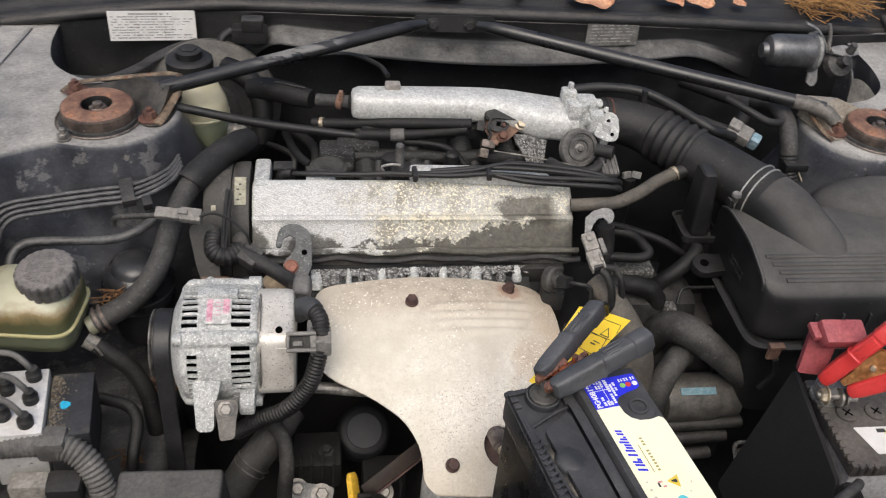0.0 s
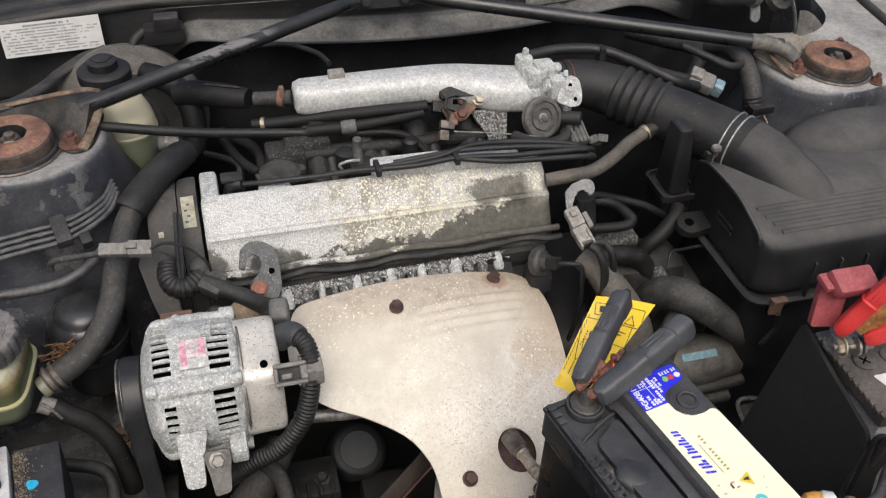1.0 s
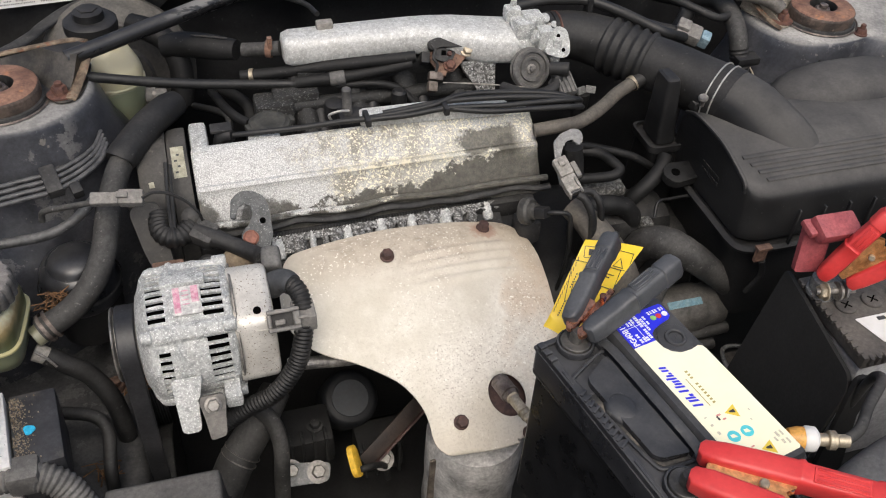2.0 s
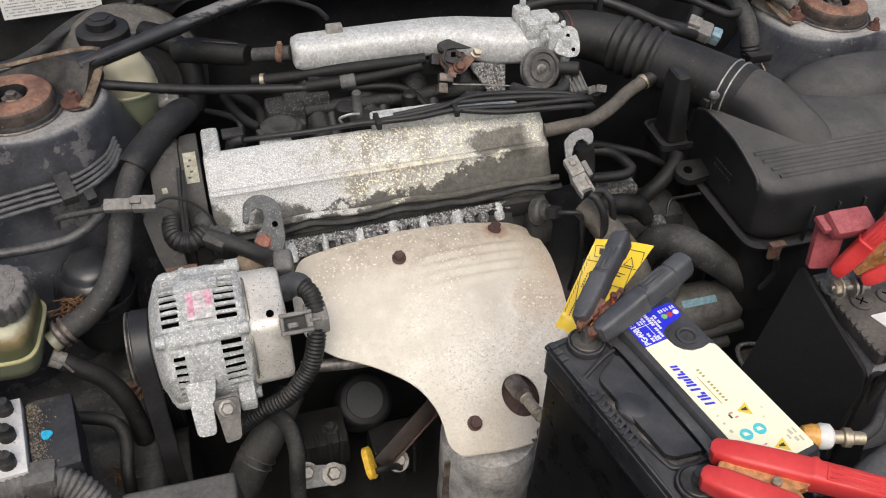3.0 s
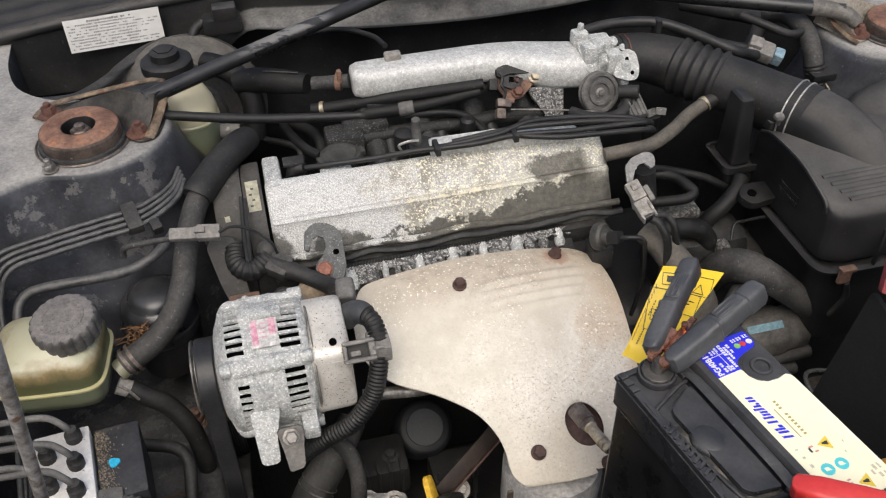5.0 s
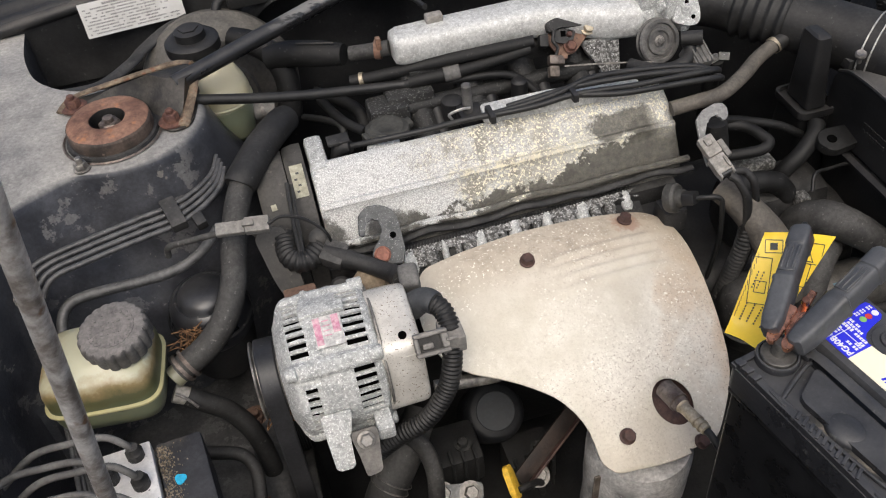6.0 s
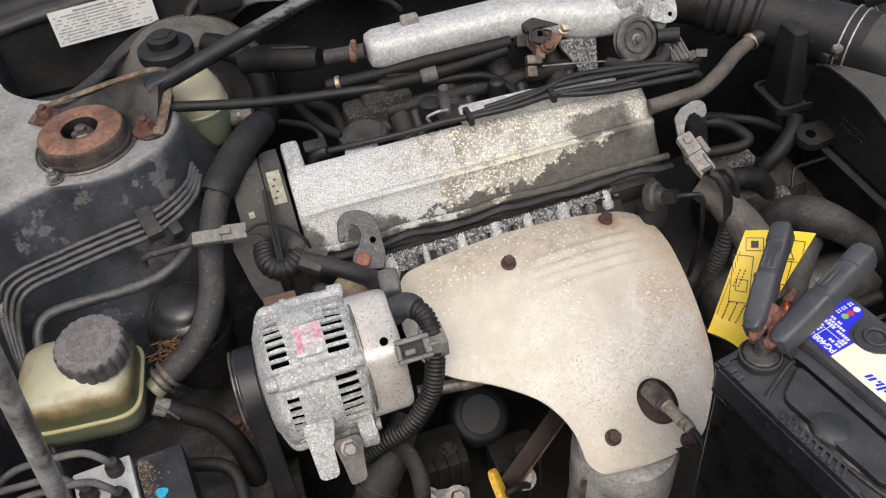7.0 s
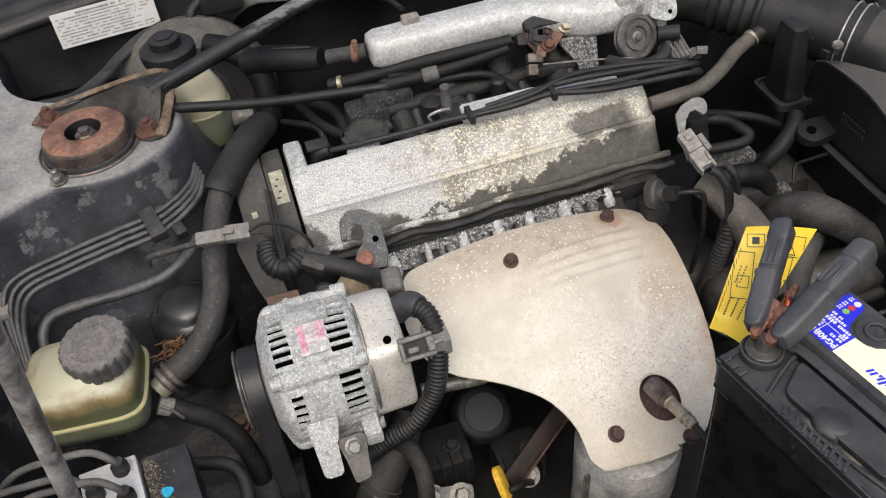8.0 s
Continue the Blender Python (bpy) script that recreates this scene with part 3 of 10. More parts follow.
def outer_fender(flip):
    sx = side(flip)

    def f(u, v):
        y = -0.05 + 1.75 * u
        a = v * math.pi * 0.5
        return Vector((sx(-0.55 - 0.085 * math.sin(a) - 0.02 * v), y, 0.825 - 0.03 * (1 - u) ** 2 * 2 - 0.10 * (1 - math.cos(a)) - 0.42 * max(0.0, v - 0.75) * 4 * 0.4))
    bm = B()
    grid(bm, f, 14, 14, 0.003)
    solo("fender_right" if flip else "fender_left", bm, M_BODY, "dark painted outer fender of the car", "fender", kind="structure", sharp=60)


def firewall():
    bm = B()
    # lower dash panel, dark and recessed
    grid(bm, lambda u, v: Vector((-0.60 + 1.72 * u, cowl_y(-0.60 + 1.72 * u) * 0.35 + 0.65 * 1.385 - 0.02 * math.sin(v * 3.1), 0.20 + 0.585 * v)), 24, 8, 0.004, (0, 1, 0))
    solo("firewall", bm, M_PAINT_IN, "black painted firewall behind the engine", "firewall", kind="structure", sharp=50)
    # cowl panel: a pressed sheet with a rolled lip along its lower edge, which fades out at both ends
    prof = [(-0.020, 0.0), (-0.019, 0.05), (-0.013, 0.14), (-0.003, 0.24), (0.008, 0.32), (0.012, 0.42), (0.010, 0.7), (0.004, 0.96), (0.010, 1.0)]

    def seal_z(x):
        return 0.842 - 0.040 * ((x - 0.20) / 0.60) ** 2

    def f(u, v):
        x = -0.445 + 1.41 * u
        k = v * (len(prof) - 1)
        i = min(int(k), len(prof) - 2)
        (ya, ta), (yb, tb_) = prof[i], prof[i + 1]
        yo, tt = ya + (yb - ya) * (k - i), ta + (tb_ - ta) * (k - i)
        keep = min(1.0, max(0.0, (x + 0.17) / 0.10)) * min(1.0, max(0.0, (0.80 - x) / 0.22))
        keep = keep * keep * (3 - 2 * keep)
        low = (0.768 + 0.02 * ((x - 0.30) / 0.40) ** 2) * keep + 0.70 * (1 - keep)
        top = seal_z(x) - 0.006
        yo = yo * keep + 0.010 * (1 - keep)
        return Vector((x, cowl_y(x) + yo, low + (top - low) * tt))
    bm = B()
    grid(bm, f, 90, 32, 0.002, (0, 1, 0))
    solo("cowl_panel", bm, M_COWL, "dusty black pressed cowl panel with a rolled lip", "cowl panel", kind="structure", sharp=60)
    bm = B()
    tube(bm, [(x, cowl_y(x) + 0.010, seal_z(x)) for x in np.linspace(-0.56, 1.08, 17)], 0.0085, 12, 5)
    solo("cowl_seal", bm, M_SEAL, "black rubber hood seal along the cowl", "rubber seal", kind="structure")
    bm = B()
    grid(bm, lambda u, v: Vector((-0.60 + 1.72 * u, cowl_y(-0.60 + 1.72 * u) + 0.016 + 0.30 * v, seal_z(-0.60 + 1.72 * u) * (1 - v) + 0.86 * v + 0.004 + 0.003 * math.sin(v * 60))), 30, 60, 0.004)
    solo("cowl_top", bm, M_PLASTIC, "black plastic cowl top vent below the windscreen", "cowl top", kind="structure", sharp=60)
    # windscreen behind
    m, n, l, p = node_mat("windscreen_glass")
    p.inputs["Base Color"].default_value = (0.02, 0.025, 0.028, 1)
    p.inputs["Roughness"].default_value = 0.05
    bm = B()
    grid(bm, lambda u, v: Vector((-0.52 + 1.56 * u, cowl_y(-0.52 + 1.56 * u) + 0.32 + 0.75 * v, 0.866 + 0.42 * v)), 16, 8, 0.005)
    solo("windscreen", bm, m, "dark tinted windscreen glass", "windscreen", kind="structure")


def bay_floor():
    # unseen sheet, added so that gaps in the bay end in black
    bm = B()
    box(bm, (MID, 0.80, 0.23), (1.45, 1.25, 0.02), bevel=0.004)
    solo("bay_bottom_sheet", bm, M_BLOCK, "unseen black sheet added to close the bay below", "splash panel", kind="structure")
    bm = B()
    box(bm, (-0.300, 0.72, 0.42), (0.20, 0.62, 0.14), bevel=0.02, seg=3)
    solo("frame_rail", bm, surf("rail_paint", (0.0165, 0.0168, 0.018), (0.036, 0.0362, 0.0375), 14, 0.36, dust=0.7, dust_col=(0.125, 0.122, 0.117), fleck=(0.07, 0.069, 0.067), fleck_at=(0.66, 0.70), fleck_scale=110, flake=((0.10, 0.099, 0.098), 0.56, 0.58, 30.0)), "dark painted frame rail along the bay", "frame rail", kind="structure")
    bm = B()
    box(bm, (MID, 0.26, 0.48), (1.40, 0.10, 0.46), bevel=0.015)
    solo("radiator_support", bm, M_PAINT_IN, "dark painted radiator support across the front", "radiator support", kind="structure")
    bm = B()
    grid(bm, lambda u, v: Vector((-0.66 + 1.84 * u, 0.20 - 0.32 * v - 0.10 * (1 - (2 * u - 1) ** 2), 0.72 - 0.05 * v - 0.38 * max(0, v - 0.6) * 2.2)), 20, 12, 0.004)
    solo("front_bumper", bm, M_BODY, "dark painted front bumper of the car", "bumper", kind="structure", sharp=60)


def ledge_seam():
    bm = B()
    tube(bm, [(-0.505, 0.55, 0.7875), (-0.500, 0.85, 0.788), (-0.492, 1.05, 0.788), (-0.470, 1.20, 0.788), (-0.452, 1.34, 0.788)], 0.0045, 8, 6, flat=0.5)
    solo("ledge_seam", bm, M_PAINT, "dusty raised seam along the fender ledge", "seam", kind="structure")
    bm = B()
    tube(bm, [(-0.535, 0.55, 0.7885), (-0.530, 0.90, 0.789), (-0.520, 1.15, 0.789), (-0.505, 1.36, 0.789)], 0.0085, 10, 6)
    solo("fender_seal", bm, M_SEAL, "black rubber seal along the fender edge", "rubber seal", kind="structure")
    bm = B()
    tube(bm, [(1.060, 1.50, 0.774), (1.038, 1.42, 0.774), (1.008, 1.276, 0.774), (0.992, 1.12, 0.773), (0.985, 0.90, 0.773), (0.985, 0.60, 0.773)], 0.0075, 10, 6)
    solo("fender_seal", bm, M_SEAL, "black rubber seal along the fender edge", "rubber seal", kind="structure")


ground()
ledge_seam()
for right in (False, True):
    inner_fender(right)
    outer_fender(right)
firewall()
bay_floor()


# ---- strut mounts and tower bar ----
def strut_mount(flip):
    sx = side(flip)
    c = Vector((sx(-0.300), 1.072, 0.787 + (LOW if flip else 0.0)))
    t = thing("strut_mount", c, "rusty strut mount cup with a centre nut on the tower", "strut mount", "strut mounts")
    m = Matrix.Translation(c)
    bm = B()
    lathe(bm, [(0.0495, 0), (0.0515, 0.002), (0.050, 0.005), (0.047, 0.006), (0.045, 0.003)], m, 40)
    part("flange", bm, M_DARKMETAL, t, "dark steel flange ring")
    wob = lambda a: 1 + 0.006 * math.sin(7 * a) + 0.004 * math.sin(13 * a + 1)
    bm = B()
    lathe(bm, [(0.0465, 0.003), (0.0475, 0.010), (0.047, 0.0185), (0.0455, 0.0215)], m, 20, close=False)
    part("cup_side", bm, M_CUPSIDE, t, "dark grey-brown side of the cup", sharp=12)
    bm = B()
    lathe(bm, [(0.0545, 0.0008), (0.0560, 0.0022), (0.0545, 0.0038), (0.0530, 0.0022)], m, 40, close=False)
    part("foot_ring", bm, M_BRKSTEEL, t, "dull wire ring round the foot")
    bm = B()
    lathe(bm, [(0.0455, 0.0212), (0.0440, 0.0228), (0.040, 0.0245), (0.028, 0.0255), (0.0215, 0.0248), (0.0200, 0.0235)], m, 44, close=False, wave=wob)
    part("cup_top", bm, M_CUPTOP, t, "brown rusted top of the cup", sharp=50)
    # darker lining than the cup: shade round the nut put into the colour
    bm = B()
    lathe(bm, [(0.0202, 0.0236), (0.0192, 0.020), (0.0192, 0.005), (0.004, 0.0045)], m, 32, close=False)
    part("recess", bm, M_BLOCK, t, "dark lining painting the shade round the nut")
    bm = B()
    hexbolt(bm, Matrix.Translation(c + Vector((0.001, 0, 0.0065))), 0.0122, 0.013, 1.08, 0.005)
    part("nut", bm, M_BRKSTEEL, t, "browned steel nut")
    for dx, dy in ((-0.034, -0.052),) if not flip else ((0.036, -0.052), (0.046, 0.042)):
        bm = B()
        hexbolt(bm, Matrix.Translation(c + Vector((dx if not flip else dx, dy, 0.0005))), 0.0075, 0.009, 1.25, 0.006)
        part("stud_nut", bm, M_STEEL if not flip else M_RUST_DARK, t)
    return t


def tower_bar():
    t = thing("strut_tower_bar", (MID, 1.15, 0.79), "black steel strut tower bar with rusty pressed end brackets", "strut bar")
    for flip in (False, True):
        sx = side(flip)
        dz = LOW if flip else 0.0
        brk = [(-0.352, 1.112), (-0.338, 1.135), (-0.29, 1.142), (-0.232, 1.150), (-0.196, 1.128), (-0.212, 1.088), (-0.221, 1.060), (-0.240, 1.056), (-0.252, 1.072), (-0.262, 1.104), (-0.300, 1.128), (-0.334, 1.100)]
        if not flip:
            brk = [(-0.360, 1.138), (-0.345, 1.158), (-0.285, 1.168), (-0.236, 1.168), (-0.197, 1.134), (-0.203, 1.088), (-0.213, 1.052), (-0.236, 1.046), (-0.252, 1.070), (-0.262, 1.104), (-0.300, 1.134), (-0.334, 1.124)]
        bm = B()
        out = [(sx(x), y) for x, y in round_poly(brk, 0.012, 3)]
        prism(bm, out if not flip else out[::-1], 0.7885 + dz, 0.7915 + dz, bevel=0.0008, seg=1)
        br = part("bracket", bm, M_GUSSET if not flip else M_TAN, t, "pressed steel bracket with rusty rims")
        # raised gusset that carries the tube
        bm = B()
        base = [(-0.336, 1.124), (-0.225, 1.152), (-0.198, 1.126), (-0.232, 1.064), (-0.250, 1.082), (-0.282, 1.120)]
        mid_ = [(-0.300, 1.126), (-0.218, 1.143), (-0.194, 1.119), (-0.222, 1.080), (-0.236, 1.090), (-0.258, 1.116)]
        top = [(-0.250, 1.122), (-0.206, 1.128), (-0.188, 1.113), (-0.208, 1.096), (-0.220, 1.098), (-0.236, 1.110)]
        if not flip:
            base = [(-0.336, 1.146), (-0.232, 1.162), (-0.200, 1.130), (-0.224, 1.064), (-0.245, 1.078), (-0.278, 1.124)]
            mid_ = [(-0.298, 1.144), (-0.222, 1.152), (-0.196, 1.122), (-0.216, 1.080), (-0.232, 1.088), (-0.256, 1.120)]
        secs = [[Vector((sx(x), y, z + dz)) for x, y in rr] for rr, z in ((base, 0.7905), (mid_, 0.803), (top, 0.824))]
        loft(bm, secs)
        part("gusset", bm, M_GUSSET if not flip else M_TAN, br, "dark painted gusset" if not flip else "dusty tan gusset", sharp=55)
        bm = B()
        rim = [(-0.352, 1.112, 0.7915), (-0.336, 1.127, 0.7935), (-0.28, 1.141, 0.7975), (-0.225, 1.153, 0.805), (-0.200, 1.136, 0.817)]
        if not flip:
            rim = [(-0.360, 1.136, 0.7915), (-0.352, 1.150, 0.7935), (-0.336, 1.160, 0.795), (-0.280, 1.167, 0.799), (-0.238, 1.167, 0.804), (-0.216, 1.154, 0.812), (-0.199, 1.132, 0.820)]
        tube(bm, [(sx(x), y, z + dz) for x, y, z in rim], 0.0042, 10, flat=0.6)
        part("folded_rim", bm, M_RUSTTAN, br, "rusty folded rim")
        bm = B()
        tube(bm, [(sx(x), y, z + dz) for x, y, z in ((-0.197, 1.118, 0.820), (-0.205, 1.096, 0.806), (-0.216, 1.070, 0.794), (-0.222, 1.052, 0.7915))], 0.0042 if flip else 0.0068, 10, flat=0.6 if flip else 0.4)
        part("folded_rim", bm, M_RUSTTAN, br, "rusty folded rim")
        for px, py in ((-0.237, 1.073), (-0.338, 1.118)) if flip else ((-0.233, 1.066), (-0.343, 1.140)):
            bm = B()
            hexbolt(bm, Matrix.Translation((sx(px), py, 0.7915 + dz)), 0.0088, 0.012, 1.75, 0.004)
            part("bolt", bm, M_RUST_DARK, br, "rusty bolt")
        bm = B()
        a, b = Vector((sx(-0.222), 1.102, 0.816)) if not flip else Vector((0.735, 1.0905, 0.8070)), Vector((0.275 if flip else 0.112, 1.254, 0.842))
        e = Vector((0.236 if flip else 0.152, 1.281, 0.838))
        tube(bm, [a, a.lerp(b, 0.35), a.lerp(b, 0.7), b, e], [0.0102, 0.0102, 0.0102, 0.0100, 0.007], 16, 6)
        part("tube", bm, M_BAR if flip else M_BAR_PEELED, t, "black painted tube" if flip else "black tube with peeled paint on top", sharp=50)
        if flip:
            bm = B()
            tube(bm, [(0.692, 1.1060, 0.8103), (0.715, 1.0980, 0.8085), (0.738, 1.0865, 0.8025), (0.752, 1.0750, 0.7930)], [0.0112, 0.0115, 0.0112, 0.009], 16)
            part("bar_end", bm, M_GREYTAN, t, "dusty tan end of the bar", sharp=50)
    bm = B()
    prism(bm, round_poly([(0.125, -0.012), (0.275, -0.012), (0.262, 0.014), (0.138, 0.014)], 0.008), -0.0015, 0.0015, Matrix.Translation((0, 1.291, 0.834)) @ pose(0, 0, 0, 80), bevel=0.0006, seg=1)
    part("centre_plate", bm, M_PLASTIC, t, "black centre plate")
    for x in (0.166, 0.224):
        bm = B()
        hexbolt(bm, at((x, 1.289, 0.834), (0, -0.98, 0.17)), 0.0075, 0.007, 1.4)
        part("bolt", bm, M_DARKMETAL, t)


M_GREYTAN = surf("dusty_grey_steel", (0.10, 0.093, 0.084), (0.19, 0.176, 0.158), 40, 0.55, metal=0.2, bump=0.3)
M_TAN = surf("dusty_tan_steel", (0.24, 0.21, 0.17), (0.42, 0.38, 0.315), 40, 0.6, metal=0.2, bump=0.3, fleck=(0.16, 0.08, 0.05), fleck_at=(0.62, 0.7), fleck_scale=60)

strut_mount(False)
strut_mount(True)
tower_bar()


# ---- engine ----
ENG = 0.08  # the engine's front leans back a little towards the driver's side


def engine_core():
    t = thing("engine_block", (0.12, 1.0, 0.25), "dark oily engine block and transmission below the head", "engine block")
    bm = B()
    box(bm, (0.12, 1.02, 0.45), (0.42, 0.26, 0.36), bevel=0.02)
    part("block", bm, M_BLOCK, t)
    bm = B()
    box(bm, (0.44, 0.95, 0.42), (0.24, 0.24, 0.26), bevel=0.04, seg=3)
    part("transmission", bm, M_BLOCK, t, "dark transmission housing")
    bm = B()
    box(bm, (0.11, 0.975, 0.628), (0.43, 0.13, 0.05), bevel=0.006)
    part("cylinder_head", bm, M_DARKMETAL, t, "dark grimy cylinder head")
    return t


def valve_cover():
    """Cast cover: a flat crown, a long sloping front with a moulded ridge, and a raised tab at the timing end."""
    t = thing("valve_cover", (0.12, 0.99, 0.67), "corroded cast aluminium valve cover with dark oil stain", "valve cover")
    m, n, l, p = node_mat("corroded_cover")
    co = n.new("ShaderNodeTexCoord")
    sx = n.new("ShaderNodeSeparateXYZ")
    l.new(co.outputs["Object"], sx.inputs[0])
    base = mix(n, l, ramp(n, l, noise_tex(n, l, 90.0, 6.0, 0.7), 0.40, 0.62), (0.42, 0.42, 0.407), (0.55, 0.55, 0.532))
    base = mix(n, l, ramp(n, l, noise_tex(n, l, 620.0, 4.0, 0.65), 0.45, 0.58), base, (0.79, 0.79, 0.766))
    base = mix(n, l, ramp(n, l, noise_tex(n, l, 900.0, 2.0, 0.5), 0.58, 0.68, 0.0, 0.42), base, (0.22, 0.215, 0.20))
    # flaking middle stretch: dark bare metal with cream crumbs, and a cream line along the ridge
    wob = n.new("ShaderNodeMath")
    wob.operation = "ADD"
    l.new(sx.outputs["X"], wob.inputs[0])
    l.new(ramp(n, l, noise_tex(n, l, 17.0, 5.0, 0.7), 0.3, 0.7, -0.06, 0.06), wob.inputs[1])
    zone = mul(n, l, ramp(n, l, wob.outputs[0], -0.095, -0.030), ramp(n, l, wob.outputs[0], 0.060, 0.130, 1.0, 0.0))
    yel = mul(n, l, ramp(n, l, noise_tex(n, l, 9.0, 4.0), 0.42, 0.6), ramp(n, l, sx.outputs["X"], -0.14, -0.04))
    base = mix(n, l, mul(n, l, yel, 0.34), base, (0.50, 0.465, 0.33))
    bare = mul(n, l, zone, ramp(n, l, noise_tex(n, l, 34.0, 6.0, 0.72), 0.44, 0.58, 0.0, 0.72))
    base = mix(n, l, bare, base, (0.215, 0.19, 0.142))
    crumb = mul(n, l, ramp(n, l, wob.outputs[0], -0.10, -0.02), ramp(n, l, noise_tex(n, l, 310.0, 4.0, 0.66), 0.530, 0.570))
    base = mix(n, l, mul(n, l, crumb, 0.96), base, (0.90, 0.855, 0.68))
    line_ = mul(n, l, ramp(n, l, sx.outputs["Z"], 0.0372, 0.0388), ramp(n, l, sx.outputs["Z"], 0.0402, 0.0424, 1.0, 0.0))
    line_ = mul(n, l, mul(n, l, line_, zone), ramp(n, l, noise_tex(n, l, 95.0, 5.0, 0.72), 0.42, 0.53, 0.0, 0.92))
    base = mix(n, l, line_, base, (0.76, 0.70, 0.52))
    # oil stain: grows towards the low front at the far end, with ragged borders
    s1 = ramp(n, l, sx.outputs["X"], -0.05, 0.22, 0.0, 0.045)
    s2 = n.new("ShaderNodeMath")
    s2.operation = "SUBTRACT"
    l.new(sx.outputs["Z"], s2.inputs[0])
    l.new(s1, s2.inputs[1])
    s3 = n.new("ShaderNodeMath")
    s3.operation = "ADD"
    l.new(s2.outputs[0], s3.inputs[0])
    l.new(ramp(n, l, noise_tex(n, l, 22.0, 8.0, 0.74), 0.3, 0.7, -0.020, 0.020), s3.inputs[1])
    stain = ramp(n, l, s3.outputs[0], 0.003, 0.0058, 0.94, 0.0)

    def blob(c, s):
        mp = n.new("ShaderNodeMapping")
        mp.inputs["Location"].default_value = tuple(-a / b_ for a, b_ in zip(c, s))
        mp.inputs["Scale"].default_value = tuple(1 / b_ for b_ in s)
        l.new(co.outputs["Object"], mp.inputs["Vector"])
        v = n.new("ShaderNodeVectorMath")
        v.operation = "LENGTH"
        l.new(mp.outputs["Vector"], v.inputs[0])
        a_ = n.new("ShaderNodeMath")
        a_.operation = "ADD"
        l.new(v.outputs["Value"], a_.inputs[0])
        l.new(ramp(n, l, noise_tex(n, l, 42.0, 5.0, 0.7), 0.3, 0.7, -0.45, 0.45), a_.inputs[1])
        return ramp(n, l, a_.outputs[0], 0.8, 1.05, 0.85, 0.0)

    def most(a, b_):
        mx = n.new("ShaderNodeMath")
        mx.operation = "MAXIMUM"
        l.new(a, mx.inputs[0])
        l.new(b_, mx.inputs[1])
        return mx.outputs[0]
    stain = most(stain, blob((0.155, -0.03, 0.049), (0.055, 0.03, 0.011)))
    stain = most(stain, blob((-0.145, -0.05, 0.004), (0.035, 0.05, 0.018)))
    stain = most(stain, blob((-0.215, -0.05, 0.010), (0.022, 0.05, 0.018)))
    crust = mul(n, l, ramp(n, l, sx.outputs["X"], 0.183, 0.202), ramp(n, l, sx.outputs["Z"], 0.024, 0.044, 0.0, 0.85))
    clear = n.new("ShaderNodeMath")
    clear.operation = "SUBTRACT"
    clear.use_clamp = True
    l.new(stain, clear.inputs[0])
    l.new(crust, clear.inputs[1])
    stain = clear.outputs[0]
    blot = ramp(n, l, noise_tex(n, l, 120.0, 4.0), 0.4, 0.7)
    col = mix(n, l, stain, base, mix(n, l, blot, (0.062, 0.058, 0.047), (0.128, 0.119, 0.098)))
    l.new(col, p.inputs["Base Color"])
    p.inputs["Metallic"].default_value = 0.2
    l.new(ramp(n, l, stain, 0.0, 1.0, 0.6, 0.32), p.inputs["Roughness"])
    b = n.new("ShaderNodeBump")
    b.inputs["Strength"].default_value, b.inputs["Distance"].default_value = 1.0, 0.0016
    l.new(noise_tex(n, l, 560.0, 5.0, 0.65), b.inputs["Height"])
    l.new(b.outputs["Normal"], p.inputs["Normal"])
    # section in y and z, front to back; x runs along the engine
    secs = []
    xs = [-0.098, -0.0965, -0.09, 0.0, 0.1, 0.2, 0.325, 0.334, 0.337]
    for i, x in enumerate(xs):
        q = (0.90, 0.96, 1.0, 1.0, 1.0, 1.0, 1.0, 0.96, 0.86)[i]
        cz, cy = 0.69, 0.970
        prof = [(0.922, 0.650), (0.925, 0.660), (0.930, 0.671), (0.946, 0.696), (0.9500, 0.7030), (0.9495, 0.7085), (0.9530, 0.7118), (0.9580, 0.7108), (0.968, 0.7215), (0.984, 0.7325), (0.995, 0.738), (1.001, 0.7375), (1.004, 0.733), (1.006, 0.660)]
        lift = 0.002 * math.sin(x * 40)
        secs.append([Vector((x, cy + (y - cy) * q + 0.0 * lift, cz + (z - cz) * q)) for y, z in prof])
    bm = B()
    loft(bm, secs)
    part("cover_casting", bm, m, t, sharp=50)
    bm = B()
    box(bm, (-0.086, 1.022, 0.725), (0.022, 0.066, 0.026), bevel=0.006)
    part("end_tab", bm, M_ALU, t, "pale cast tab")
    bm = B()
    box(bm, (-0.008, 1.003, 0.731), (0.040, 0.02, 0.013), bevel=0.004)
    part("end_tab", bm, M_ALU, t, "pale cast tab")
    bm = B()
    tube(bm, [(x, 0.9175 + 0.0015 * math.sin(x * 70), 0.6665 + 0.0022 * math.sin(x * 47 + 1) + 0.0012 * math.sin(x * 110)) for x in np.linspace(-0.10, 0.345, 24)], 0.0050, 10, 4, flat=0.8)
    part("gasket_rail", bm, M_DARKMETAL, t, "dark oily gasket rail")
    bm = B()
    tube(bm, [(x, 0.9215 + 0.001 * math.sin(x * 60), 0.6765 + 0.0015 * math.sin(x * 47 + 1)) for x in np.linspace(-0.10, 0.342, 24)], 0.0042, 8, 4)
    part("cover_lip", bm, m, t, "stained cast lip")
    return t


